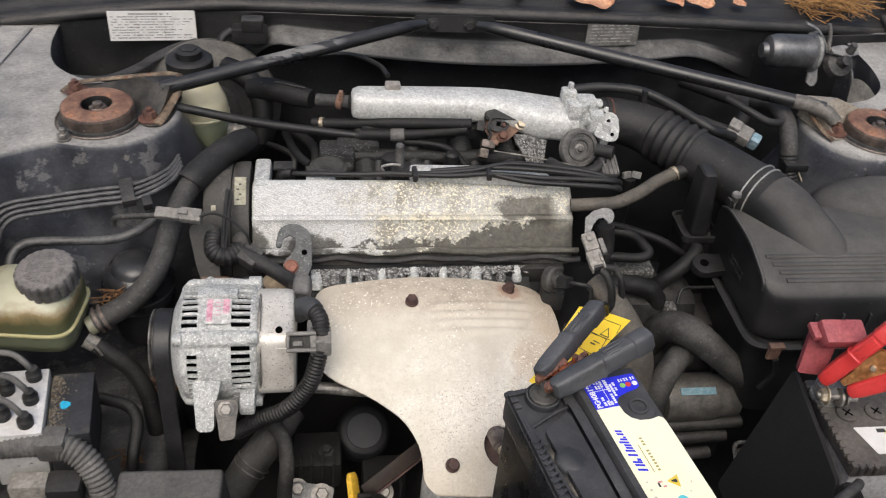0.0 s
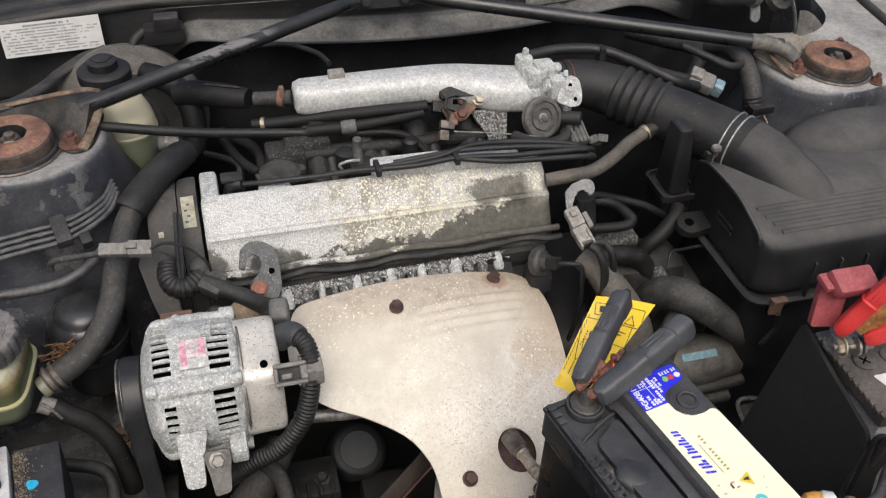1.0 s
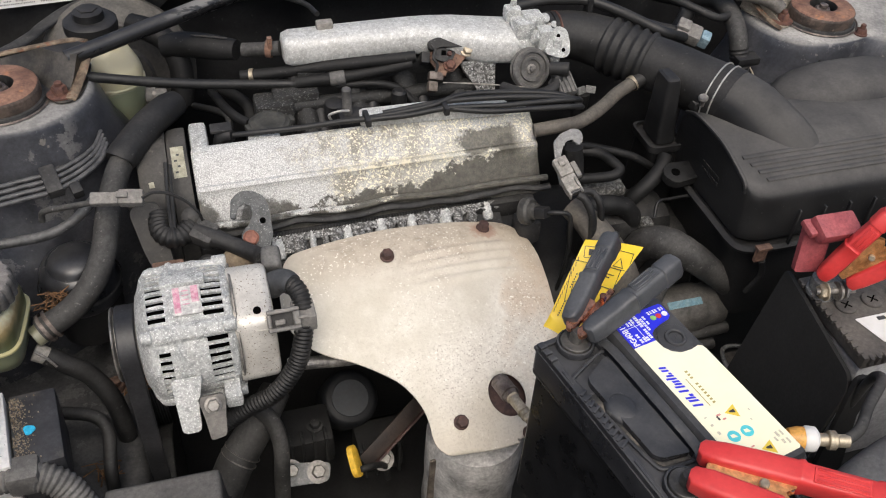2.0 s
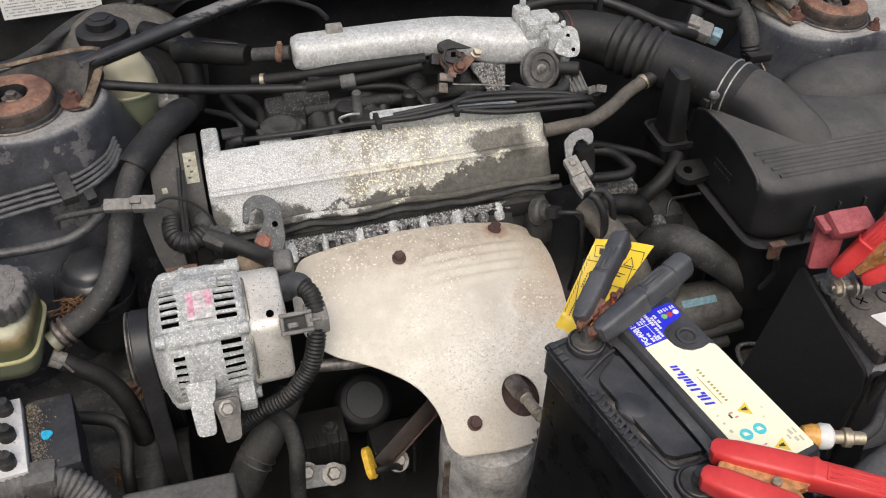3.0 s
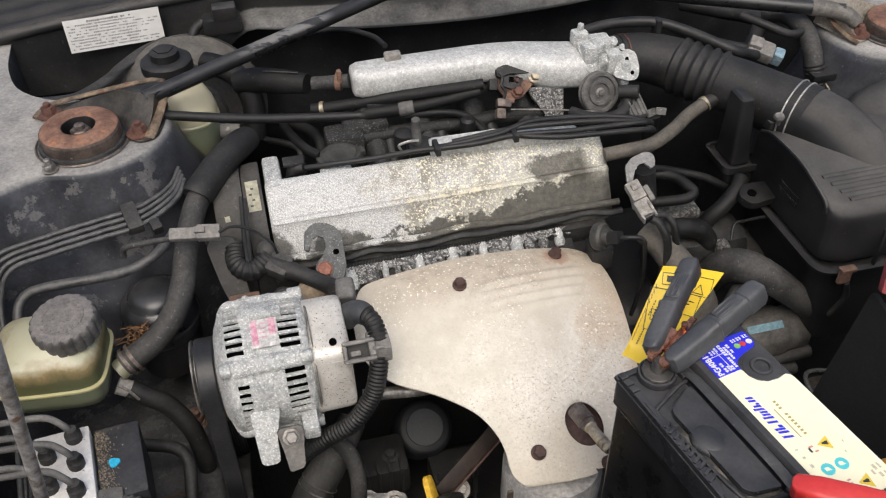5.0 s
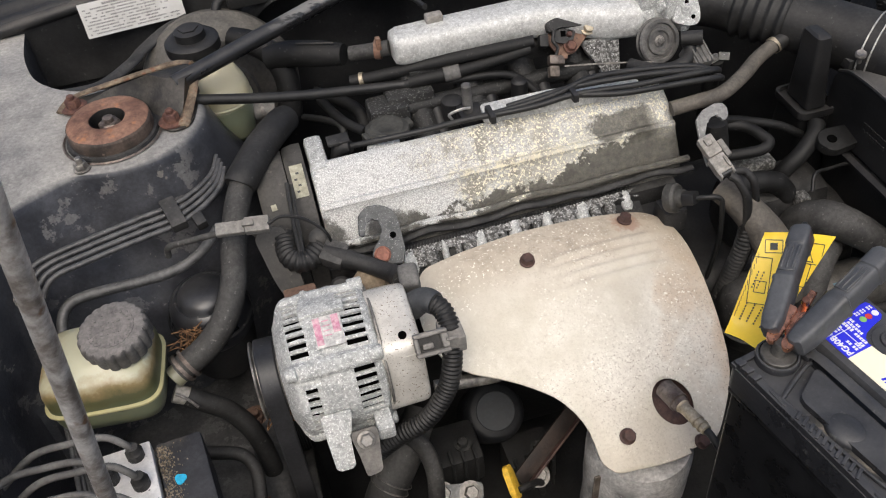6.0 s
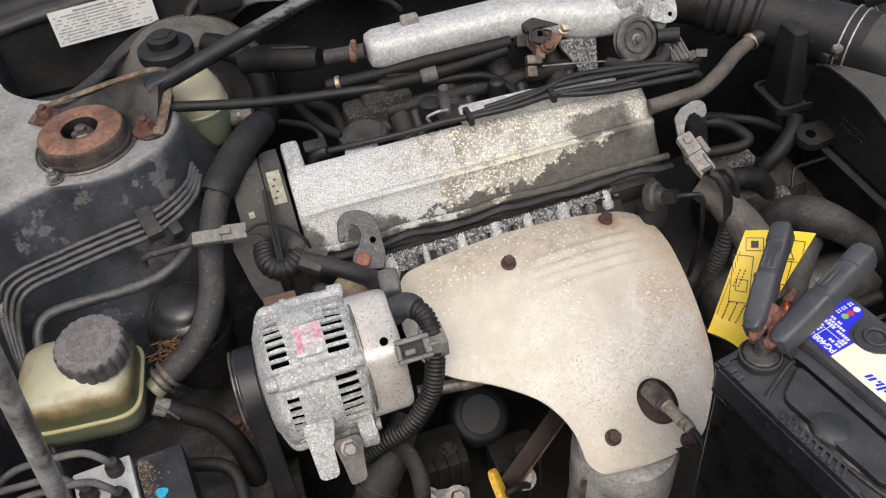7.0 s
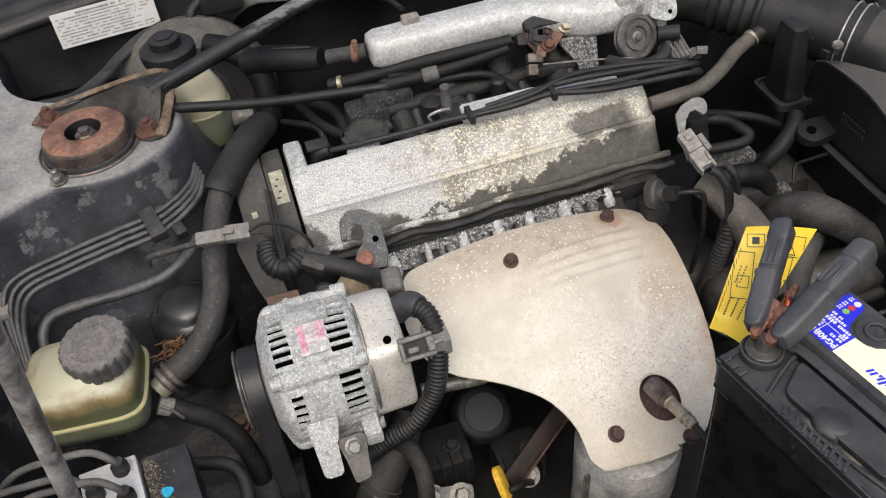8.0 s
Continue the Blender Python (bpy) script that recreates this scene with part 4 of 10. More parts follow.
def exhaust_side():
    t = thing("exhaust_manifold", (0.13, 0.90, 0.60), "crusty finned exhaust manifold flange under the valve cover", "manifold")

    def line(x):
        return Vector((x, 0.892 + 0.06 * x, 0.657 - 0.035 * x))
    run = Vector((0, 0.81, 0.58))
    out = Vector((0, -0.58, 0.81))
    bm = B()
    secs = []
    for k in range(40):
        c = line(-0.020 + 0.296 * k / 39) - out * 0.008
        w = 0.0012 * math.sin(k * 1.7) + 0.0008 * math.sin(k * 4.1)
        secs.append([c - run * 0.024, c - run * 0.014 + out * w, c + run * 0.012 + out * w, c + run * 0.018 - out * 0.02, c - run * 0.024 - out * 0.02])
    loft(bm, secs)
    part("flange", bm, M_GRIME, t, "dark grimy flange", sharp=50)
    bm = B()
    secs = []
    for k in range(60):
        c = line(-0.018 + 0.292 * k / 59) - out * 0.004
        w = 0.0014 * math.sin(k * 1.9) + 0.001 * math.sin(k * 4.3 + 1)
        secs.append([c + run * (0.001 + w), c + run * (0.002 + w) + out * 0.0035, c + run * 0.011 + out * (0.004 + 0.5 * w), c + run * 0.012 - out * 0.004])
    loft(bm, secs)
    part("crust_band", bm, M_HEADMETAL, t, "white crusted band", sharp=50)
    rng = random.Random(4)
    spots = [(-0.014, 0.012), (-0.002, 0.013), (0.010, 0.012), (0.028, 0.0055), (0.044, 0.0055), (0.058, 0.011), (0.072, 0.010), (0.086, 0.013), (0.099, 0.007), (0.115, 0.010), (0.127, 0.007), (0.142, 0.0065), (0.155, 0.009), (0.172, 0.012), (0.184, 0.012), (0.200, 0.012), (0.217, 0.0085), (0.236, 0.0085), (0.258, 0.0090)]
    for i, (x, w) in enumerate(spots):
        bm = B()
        c = line(x)
        lo = -0.014 + rng.uniform(-0.004, 0.003)
        secs = []
        for q in np.linspace(0, 1, 7):
            s = (0.7, 1.0, 1.05, 0.95, 1.05, 1.0, 0.9)[int(round(q * 6))] * rng.uniform(0.86, 1.12)
            d = 0.0075 * s * rng.uniform(0.85, 1.1)
            cc = c + run * (lo + (0.012 - lo) * q) - out * 0.006
            secs.append([cc + Vector((w * 0.78 * s * math.cos(a), 0, 0)) + out * d * math.sin(a) for a in [2 * math.pi * n_ / 12 for n_ in range(12)]])
        loft(bm, secs)
        part("rib", bm, M_HEADMETAL if i % 3 else M_ALU, t, sharp=60)
    # toothed gasket edge above the fins
    bm = B()
    for k in range(76):
        c = line(-0.016 + 0.00375 * k) + run * 0.0135 - out * 0.001
        box(bm, tuple(c), (0.0017, 0.0055, 0.0024))
    tagged(part("gasket_teeth", bm, M_DARKMETAL, t, "fine dark gasket teeth"), kind="stuff")
    return t


def shield_z(x, y):
    """Height of the pressed heat shield: it falls towards the front and rolls down at the driver's side."""
    z = 0.662 - 0.66 * max(0.0, 0.86 - y) ** 1.3
    z -= 0.87 * max(0.0, x - 0.1) ** 2 + 3.5 * max(0.0, x - 0.27) ** 2 + 2.5 * max(0.0, 0.01 - x) ** 2
    return z - 5.0 * max(0.0, y - 0.872) ** 2


def heat_shield():
    t = thing("heat_shield", (0.13, 0.76, 0.58), "pale stained steel exhaust heat shield with rusty bolts", "heat shield")
    outline = [(-0.017, 0.850), (-0.006, 0.868), (0.03, 0.876), (0.11, 0.885), (0.20, 0.893), (0.268, 0.894), (0.293, 0.880), (0.306, 0.845), (0.307, 0.800), (0.302, 0.747), (0.291, 0.699), (0.273, 0.668), (0.246, 0.634), (0.226, 0.624),
               (0.18, 0.617), (0.122, 0.618), (0.110, 0.630), (0.109, 0.665), (0.090, 0.697), (0.050, 0.724), (0.004, 0.743), (-0.020, 0.768), (-0.028, 0.81)]
    outline = round_poly(outline, 0.02, 3)
    hole = Vector((0.208, 0.671))
    hr = 0.0225
    # rings of cells from the middle out to the outline
    bm = B()
    rim = [Vector((x, y)) for x, y in outline]
    c = Vector((0.150, 0.765))
    rings = 16
    k = len(rim)
    rows = []
    for j in range(rings + 1):
        f = (j / rings) ** 0.8
        row = []
        for q in rim:
            w = c + (q - c) * f
            row.append(w)
        rows.append(row)

    def bead(x, y):
        s = 0.0
        for k_ in range(4):
            yc = 0.842 - 0.0125 * k_ + (x - 0.19) * 0.12
            if 0.125 < x < 0.275:
                e = min(1.0, (x - 0.125) / 0.02, (0.275 - x) / 0.02)
                s += 0.0036 * e * math.exp(-((y - yc) / 0.0035) ** 2)
        s += 0.004 * math.exp(-((x - 0.144) ** 2 + (y - 0.644) ** 2) / 0.0003) - 0.003 * math.exp(-((x - 0.208) ** 2 + (y - 0.671) ** 2) / 0.0012)
        s += 0.0012 * math.sin(31 * x + 2) * math.sin(27 * y)
        return s
    vs = [[bm.verts.new((w.x, w.y, shield_z(w.x, w.y) + bead(w.x, w.y))) for w in row] for row in rows[1:]]
    mid_v = bm.verts.new((c.x, c.y, shield_z(c.x, c.y)))
    for i in range(k):
        bm.faces.new((mid_v, vs[0][i], vs[0][(i + 1) % k]))
    for a, b in zip(vs, vs[1:]):
        ring_faces(bm, a, b)
    bmesh.ops.subdivide_edges(bm, edges=bm.edges[:], cuts=1, use_grid_fill=True)
    for v in bm.verts:
        v.co.z = shield_z(v.co.x, v.co.y) + bead(v.co.x, v.co.y)
    # the sensor hole goes through
    kill = [v for v in bm.verts if (Vector((v.co.x, v.co.y)) - hole).length < hr * 0.97]
    bmesh.ops.delete(bm, geom=kill, context="VERTS")
    inner = [v for v in bm.verts if v.is_boundary and (Vector((v.co.x, v.co.y)) - hole).length < hr * 2.2]
    for v in inner:
        d = (Vector((v.co.x, v.co.y)) - hole).normalized() * hr
        v.co.x, v.co.y = hole.x + d.x, hole.y + d.y
        v.co.z = shield_z(v.co.x, v.co.y) + bead(v.co.x, v.co.y)
    ex = bmesh.ops.extrude_face_region(bm, geom=bm.faces[:], use_keep_orig=True)["geom"]
    for v in ex:
        if isinstance(v, bmesh.types.BMVert):
            v.co.z -= 0.0018
    part("shield_sheet", bm, M_SHIELD, t, sharp=60)
    for x, y, rr in ((0.107, 0.840, 0.0085), (0.240, 0.876, 0.0085), (0.144, 0.645, 0.0085), (0.222, 0.629, 0.0080)):
        e = 0.004
        nrm = Vector((-(shield_z(x + e, y) - shield_z(x - e, y)) / (2 * e), -(shield_z(x, y + e) - shield_z(x, y - e)) / (2 * e), 1))
        bm = B()
        hexbolt(bm, at((x, y, shield_z(x, y) + bead(x, y) + 0.0012), nrm), rr * 0.86, 0.009, 1.18)
        part("bolt", bm, M_BOLT, t, "rusty brown bolt")
    # rusty manifold boss and lambda probe seen through the hole
    s = thing("oxygen_sensor", (hole.x, hole.y, 0.57), "oxygen sensor screwed into the rusty exhaust outlet", "oxygen sensor")
    o = Vector((hole.x, hole.y, shield_z(hole.x, hole.y) - 0.012))
    ax = Vector((0.16, -0.97, 0.15)).normalized()
    hx = Vector((0.2005, 0.652, 0.6015))
    bm = B()
    lathe(bm, [(0.034, -0.012), (0.034, -0.006), (0.024, -0.004), (0.018, -0.001), (0.012, 0.0)], at(o, (0, -0.4, 0.9)), 28)
    part("boss", bm, M_BOLT, s, "rusted manifold boss")
    bm = B()
    lathe(bm, [(0.0105, -0.022), (0.0105, 0.0)], at(hx, ax), 20)
    hexbolt(bm, at(hx, ax), 0.0098, 0.008, 1.12)
    part("hex_collar", bm, M_BRKSTEEL, s)
    bm = B()
    lathe(bm, [(0.0078, 0.006), (0.0074, 0.009), (0.0064, 0.010), (0.0064, 0.031), (0.0072, 0.0315), (0.0072, 0.0335), (0.0060, 0.034), (0.0060, 0.038), (0.0068, 0.0385), (0.0068, 0.0405), (0.0056, 0.041), (0.0056, 0.046), (0.0044, 0.047)], at(hx, ax), 20)
    part("probe", bm, M_BRASS, s, "stained metal probe body")
    bm = B()
    q = hx + ax * 0.045
    tube(bm, [q, q + Vector((0.002, -0.012, 0.0)), q + Vector((0.008, -0.030, -0.018)), q + Vector((0.014, -0.035, -0.06)), q + Vector((0.016, -0.035, -0.14))], 0.0038, 10)
    part("lead", bm, M_WIRE, s, "black sensor lead")
    # front pipe below the shield
    d = thing("exhaust_downpipe", (0.163, 0.676, 0.36), "sooty grey exhaust pipe cover below the heat shield", "exhaust pipe")
    steel = surf("sooty_pipe_steel", (0.26, 0.255, 0.246), (0.66, 0.65, 0.625), 22, 0.5, metal=0.3, bump=0.3, lo=0.36, hi=0.6, fleck=(0.6, 0.59, 0.56), fleck_at=(0.64, 0.7), fleck_scale=260)
    m = at((0.172, 0.676, 0.36), (0.0, -0.06, 1))
    bm = B()
    lathe(bm, [(0.057, 0), (0.058, 0.02), (0.0565, 0.06), (0.058, 0.10), (0.058, 0.155), (0.054, 0.172)], m, 40)
    part("pipe_cover", bm, steel, d)
    for ang in (200, 20):
        a = radians(ang)
        bm = B()
        box(bm, (0.0585 * math.cos(a), 0.0585 * math.sin(a), 0.078), (0.012, 0.003, 0.15), m @ pose(0, 0, 0, 0, 0, 0), bevel=0.001, seg=1)
        part("seam_flange", bm, M_BRKDARKER, d, "brown folded seam")
    return t


engine_core()
valve_cover()
exhaust_side()
heat_shield()


# ---- engine, front: timing cover, hooks, alternator ----
M_TIMING = surf("grimy_timing_cover", (0.0245, 0.0235, 0.022), (0.058, 0.0545, 0.0495), 26, 0.6, dust=0.42, dust_col=(0.125, 0.117, 0.104), fleck=(0.115, 0.107, 0.093), fleck_at=(0.64, 0.72), fleck_scale=120)


def timing_cover():
    t = thing("timing_cover", (-0.13, 0.99, 0.6), "grimy dark timing belt cover with a faded sticker", "timing cover")
    prof = [(0.915, 0.60), (0.925, 0.655), (0.944, 0.696), (0.958, 0.716), (0.975, 0.730), (0.99, 0.738), (1.015, 0.742), (1.045, 0.738), (1.06, 0.72), (1.065, 0.60)]
    for name, x0, x1, k, lab in (("inner_cover", -0.102, -0.122, 1.0, ""), ("outer_cover", -0.126, -0.158, 0.98, "dusty outer half")):
        secs = []
        for x, q in ((x0, k), ((x0 + x1) / 2, k * 1.005), (x1, k * 0.985), (x1 - 0.003, k * 0.95)):
            secs.append([Vector((x, 0.99 + (y - 0.99) * q, 0.66 + (z - 0.66) * q)) for y, z in prof])
        bm = B()
        loft(bm, secs)
        part(name, bm, M_TIMING, t, lab, sharp=45)
    bm = B()
    nrm = Vector((-0.05, -0.62, 0.78))
    box(bm, (0, 0, 0), (0.015, 0.038, 0.0006), at((-0.113, 0.9795, 0.7345), nrm, (1, 0, 0)))
    part("sticker", bm, M_OLDSTICKER, t, "faded cream sticker")
    bm = B()
    for k in range(4):
        box(bm, (-0.003 + 0.003 * (k % 2), -0.012 + 0.007 * k, 0.0007), (0.0035, 0.0022, 0.0006), at((-0.113, 0.9795, 0.7345), nrm, (1, 0, 0)))
    part("sticker_print", bm, M_INK, t, "rows of unreadable dark print")
    bm = B()
    box(bm, (0, 0, 0), (0.006, 0.007, 0.0006), at((-0.147, 0.9605, 0.7205), nrm, (1, 0.1, 0)))
    part("white_chip", bm, M_OLDSTICKER, t, "torn white label chip")
    bm = B()
    lathe(bm, [(0.009, 0), (0.009, 0.012), (0.006, 0.014)], at((-0.166, 0.965, 0.69), (-0.4, -0.6, 0.6)), 14)
    part("bolt", bm, M_STEEL, t)


def lift_hook(name, pts, m, thick, label, bolt=None, soft=0.004, plate=None):
    plate = plate or M_GREYBRK
    t = thing(name, m.translation, label, "lifting hook", "engine lifting hooks")
    bm = B()
    prism(bm, round_poly(pts, soft, 3), 0, thick, m, bevel=0.0012, seg=1)
    part("hook_plate", bm, plate, t)
    if bolt:
        bm = B()
        hexbolt(bm, m @ Matrix.Translation((bolt[0], bolt[1], thick)), 0.0088, 0.008, 1.05)
        part("bolt", bm, surf("orange_rust", (0.19, 0.075, 0.05), (0.31, 0.135, 0.095), 90, 0.7), t, "orange rusted bolt")
        # no hole is cut: a flat black disc paints its shade
        bm = B()
        lathe(bm, [(0.0036, 0), (0.0036, 0.0006)], m @ Matrix.Translation((bolt[0] + 0.0165, bolt[1] + 0.0185, thick)), 12)
        part("hole", bm, M_HOLE_SHADE, t, "black disc painting a drilled hole's shade")


def hooks():
    pts = [(-0.006, -0.0097), (-0.0107, -0.0028), (-0.0093, 0.0083), (-0.002, 0.0139), (0.0047, 0.0208), (0.0073, 0.034), (0.0027, 0.041), (-0.006, 0.041), (-0.0107, 0.0347), (-0.0133, 0.0236), (-0.02, 0.0257), (-0.016, 0.0479), (-0.0047, 0.0563), (0.01, 0.0549), (0.022, 0.0472), (0.026, 0.0347), (0.026, 0.0014), (0.0207, -0.0153)]
    m = at((-0.0455, 0.883, 0.683), (0, -0.66, 0.75), (1, 0.0, 0.0))
    lift_hook("lifting_hook", pts, m, 0.005, "grey zinc plated engine lifting hook with a rusty bolt", (0.0, 0.0), plate=surf("dull_zinc_plate", (0.060, 0.063, 0.064), (0.105, 0.108, 0.108), 90, 0.55, metal=0.35, bump=0.5, fleck=(0.26, 0.265, 0.26), fleck_at=(0.60, 0.66), fleck_scale=520))
    pts2 = [(-0.0090, -0.045), (-0.0065, -0.018), (-0.0008, 0.0105), (0.0106, 0.0178), (0.0273, 0.0202), (0.0359, 0.0159), (0.0377, 0.0071), (0.033, -0.0019), (0.0271, -0.0024), (0.0256, 0.0049), (0.02, 0.0084), (0.0106, 0.004), (0.0033, -0.0078), (-0.001, -0.03), (0.002, -0.045)][::-1]
    m2 = at((0.343, 0.911, 0.726), (-0.15, -0.72, 0.68), (1, 0.1, 0.1))
    lift_hook("lifting_hook", pts2, m2, 0.005, "crusty grey engine lifting hook beside a connector", soft=0.0022)


ALT_Y, ALT_Z = 0.783, 0.651


def alternator():
    t = thing("alternator", (-0.11, ALT_Y, 0.58), "corroded aluminium alternator with vent slots and a silver end cover", "alternator")
    m = at((-0.178, ALT_Y, ALT_Z), (1, 0.0, 0.0), (0, 0, 1)) @ Matrix.Diagonal((1.0, 1.0, 0.92, 1.0)) @ pose(0, 0, 0, 0, 0, -7)
    # slotted shell: rows of cells round the axis, the slots left open, the skin crumbled by corrosion
    na = 240
    prof = [(0.0, 0.046), (0.004, 0.0535), (0.008, 0.0605), (0.012, 0.0660), (0.0155, 0.0695), (0.022, 0.0705), (0.029, 0.0708), (0.0345, 0.0708), (0.038, 0.0712), (0.0405, 0.0735), (0.0445, 0.0735), (0.047, 0.0715), (0.054, 0.0712), (0.062, 0.0712), (0.070, 0.0712),
            (0.0755, 0.0710), (0.083, 0.0706), (0.090, 0.0702), (0.0985, 0.0695), (0.103, 0.0685), (0.107, 0.0650), (0.110, 0.0585)]

    def swell(w):
        """Ridge and ears where the through bolts run, by the angle from upright."""
        out = 0.0
        for c_, wide, h_ in ((43.0, 7.5, 0.0052), (-36.0, 7.0, 0.0050), (122.0, 8.0, 0.0050), (200.0, 9.0, 0.0050)):
            d_ = abs((w - c_ + 180) % 360 - 180)
            out = max(out, h_ * max(0.0, 1 - (d_ / wide) ** 4))
        return out
    bm = B()
    rows = []
    for x, r in prof:
        row = []
        for i in range(na):
            a = 2 * math.pi * i / na
            w = math.degrees(a) - 7
            keep = 1.0 if x > 0.006 else 0.3
            q = Vector((math.cos(a) * 0.07, math.sin(a) * 0.07, x))
            crumb = 0.0011 * noise.noise(q * 190) + 0.0007 * noise.noise(q * 420)
            rr = r + keep * swell(w) + crumb
            row.append(bm.verts.new(m @ Vector((rr * math.cos(a), rr * math.sin(a), x))))
        rows.append(row)
    for k in range(len(prof) - 1):
        xm = (prof[k][0] + prof[k + 1][0]) / 2
        for i in range(na):
            w = ((i + 0.5) * 360 / na - 7 + 180) % 360 - 180
            open_ = False
            if 0.0150 < xm < 0.036:
                open_ = -110 < w < 34.5 and not -43 < w < -29 or (57 < w < 115 and xm > 0.0215) or w > 130 or w < -110
            elif 0.0755 < xm < 0.099:
                open_ = -110 < w < 33 and not -43 < w < -29 or 50 < w < 113 or w > 130 or w < -110
            if open_ and (w + 3) % 7.5 < 5.0:
                continue
            j = (i + 1) % na
            bm.faces.new((rows[k][i], rows[k][j], rows[k + 1][j], rows[k + 1][i]))
    for f in bm.faces:
        f.normal_update()
    ex = bmesh.ops.extrude_face_region(bm, geom=bm.faces[:], use_keep_orig=True)["geom"]
    ax0, axd = m.translation, m.to_3x3() @ Vector((0, 0, 1))
    for v in ex:
        if isinstance(v, bmesh.types.BMVert):
            q = v.co - ax0
            rad = q - axd * q.dot(axd)
            v.co -= rad.normalized() * 0.0036
    part("housing", bm, M_ALU, t, "white crusted cast housing with vent slots", sharp=50)
    # core coloured near-black: shade behind the slots is painted on it
    bm = B()
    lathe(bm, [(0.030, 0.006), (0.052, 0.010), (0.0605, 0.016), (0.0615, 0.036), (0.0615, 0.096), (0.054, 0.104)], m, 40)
    part("rotor_core", bm, M_HOLE_SHADE, t, "near-black core with the slots' shade in its colour")
    for ang, x0, x1 in ((50, 0.006, 0.018), (50, 0.094, 0.109), (-29, 0.092, 0.109), (129, 0.096, 0.110)):
        a = radians(ang)
        bm = B()
        rod(bm, m @ Vector((0.0715 * math.cos(a), 0.0715 * math.sin(a), x0)), m @ Vector((0.0715 * math.cos(a), 0.0715 * math.sin(a), x1)), 0.0072, seg=10, bev=0.0014)
        part("bolt_boss", bm, M_ALU, t)
    bm = B()
    box(bm, (0, 0, 0), (0.009, 0.016, 0.050), m @ Matrix.Translation((0.0710 * math.cos(radians(2)), 0.0710 * math.sin(radians(2)), 0.057)) @ pose(0, 0, 0, 0, 0, 2), bevel=0.003)
    part("crown_pad", bm, M_ALU, t)
    # silver rear cover in flat facets
    bm = B()
    lathe(bm, [(0.0655, 0.106), (0.0665, 0.109), (0.066, 0.143), (0.0652, 0.1475), (0.0630, 0.1505), (0.058, 0.1520), (0.02, 0.1525)], m @ pose(0, 0, 0, 0, 0, 52), 72, wave=lambda a: 0.925 / max(0.893, math.cos((a % (math.pi / 3)) - math.pi / 6)))
    part("rear_cover", bm, M_SILVER, t, "silver rear cover with rust specks", sharp=30)
    bm = B()
    lathe(bm, [(0.0068, 0.1065), (0.0676, 0.108), (0.0676, 0.110), (0.066, 0.111)], m, 40, close=False)
    part("rear_rim", bm, M_STEEL, t)
    # black disc on the cover, painted as the shade in a hole
    bm = B()
    a = radians(42)
    lathe(bm, [(0.0042, 0), (0.0042, 0.0012)], at(m @ Vector((0.0655 * math.cos(a), 0.0655 * math.sin(a), 0.1335)), m.to_3x3() @ Vector((math.cos(a), math.sin(a), 0))), 14)
    part("cover_hole", bm, M_HOLE_SHADE, t, "round black disc painting a hole's shade")
    a = radians(60)
    bm = B()
    box(bm, (0, 0, 0), (0.0022, 0.0035, 0.036), m @ Matrix.Translation((0.0648 * math.cos(a), 0.0648 * math.sin(a), 0.128)) @ pose(0, 0, 0, 0, 0, 60), bevel=0.0008, seg=1)
    part("cover_crease", bm, M_SILVER, t, "pressed crease")
    # label and pink print on the crown
    a = radians(24)
    lm = at(m @ Vector((0.0722 * math.cos(a), 0.0722 * math.sin(a), 0.060)), m.to_3x3() @ Vector((math.cos(a), math.sin(a), 0)), m.to_3x3() @ Vector((0, 0, 1)))
    bm = B()
    box(bm, (0, 0, 0), (0.028, 0.033, 0.0012), lm)
    part("rating_label", bm, M_PALELABEL, t, "weathered rating label")
    bm = B()
    box(bm, (-0.0098, 0.001, 0.0008), (0.0066, 0.029, 0.0007), lm)
    box(bm, (0.0085, 0.0062, 0.0008), (0.0072, 0.019, 0.0007), lm)
    for k in range(4):
        box(bm, (-0.001, 0.011 - 0.0052 * k, 0.0008), (0.0070, 0.0012, 0.0007), lm)
    part("label_print", bm, M_PINK, t, "faded magenta print bars")
    # mounting lug and bracket below
    bm = B()
    prism(bm, round_poly([(-0.014, 0.012), (0.018, 0.012), (0.010, -0.02), (0.009, -0.046), (-0.010, -0.046)], 0.004), -0.010, 0.008, at((-0.138, 0.708, 0.648), (0, -0.80, 0.6), (1, 0, 0.0)), bevel=0.003)
    part("mounting_lug", bm, M_ALU, t, "cast mounting lug")
    bm = B()
    prism(bm, round_poly([(-0.014, 0.010), (-0.010, 0.013), (0.011, 0.013), (0.014, 0.008), (0.011, -0.010), (0.009, -0.031), (-0.007, -0.033), (-0.0095, -0.012)], 0.003), -0.003, 0.003, at((-0.114, 0.683, 0.640), (0.1, -0.75, 0.65), (1, 0, 0.0)), bevel=0.001, seg=1)
    part("adjuster_bracket", bm, M_GREYTAN, t, "dusty steel adjuster bracket")
    bm = B()
    hexbolt(bm, at((-0.114, 0.682, 0.645), (0.1, -0.75, 0.65)), 0.0066, 0.007, 1.35)
    part("bolt", bm, M_STEEL, t)
    bm = B()
    box(bm, (-0.092, 0.705, 0.632), (0.018, 0.03, 0.018), bevel=0.004)
    part("boss", bm, M_ALU, t)
    # pulley and ribbed belt
    p = thing("drive_belt", (-0.205, 0.78, 0.40), "worn black ribbed drive belt running down from the pulley", "drive belt")
    c1, r1, c2, r2 = Vector((ALT_Y, ALT_Z)), 0.038, Vector((0.80, 0.36)), 0.075
    # belt line round two wheels in the y z plane
    line = []
    for k in range(25):
        a = math.pi * k / 24
        line.append(c1 + Vector((math.cos(a), math.sin(a))) * r1)
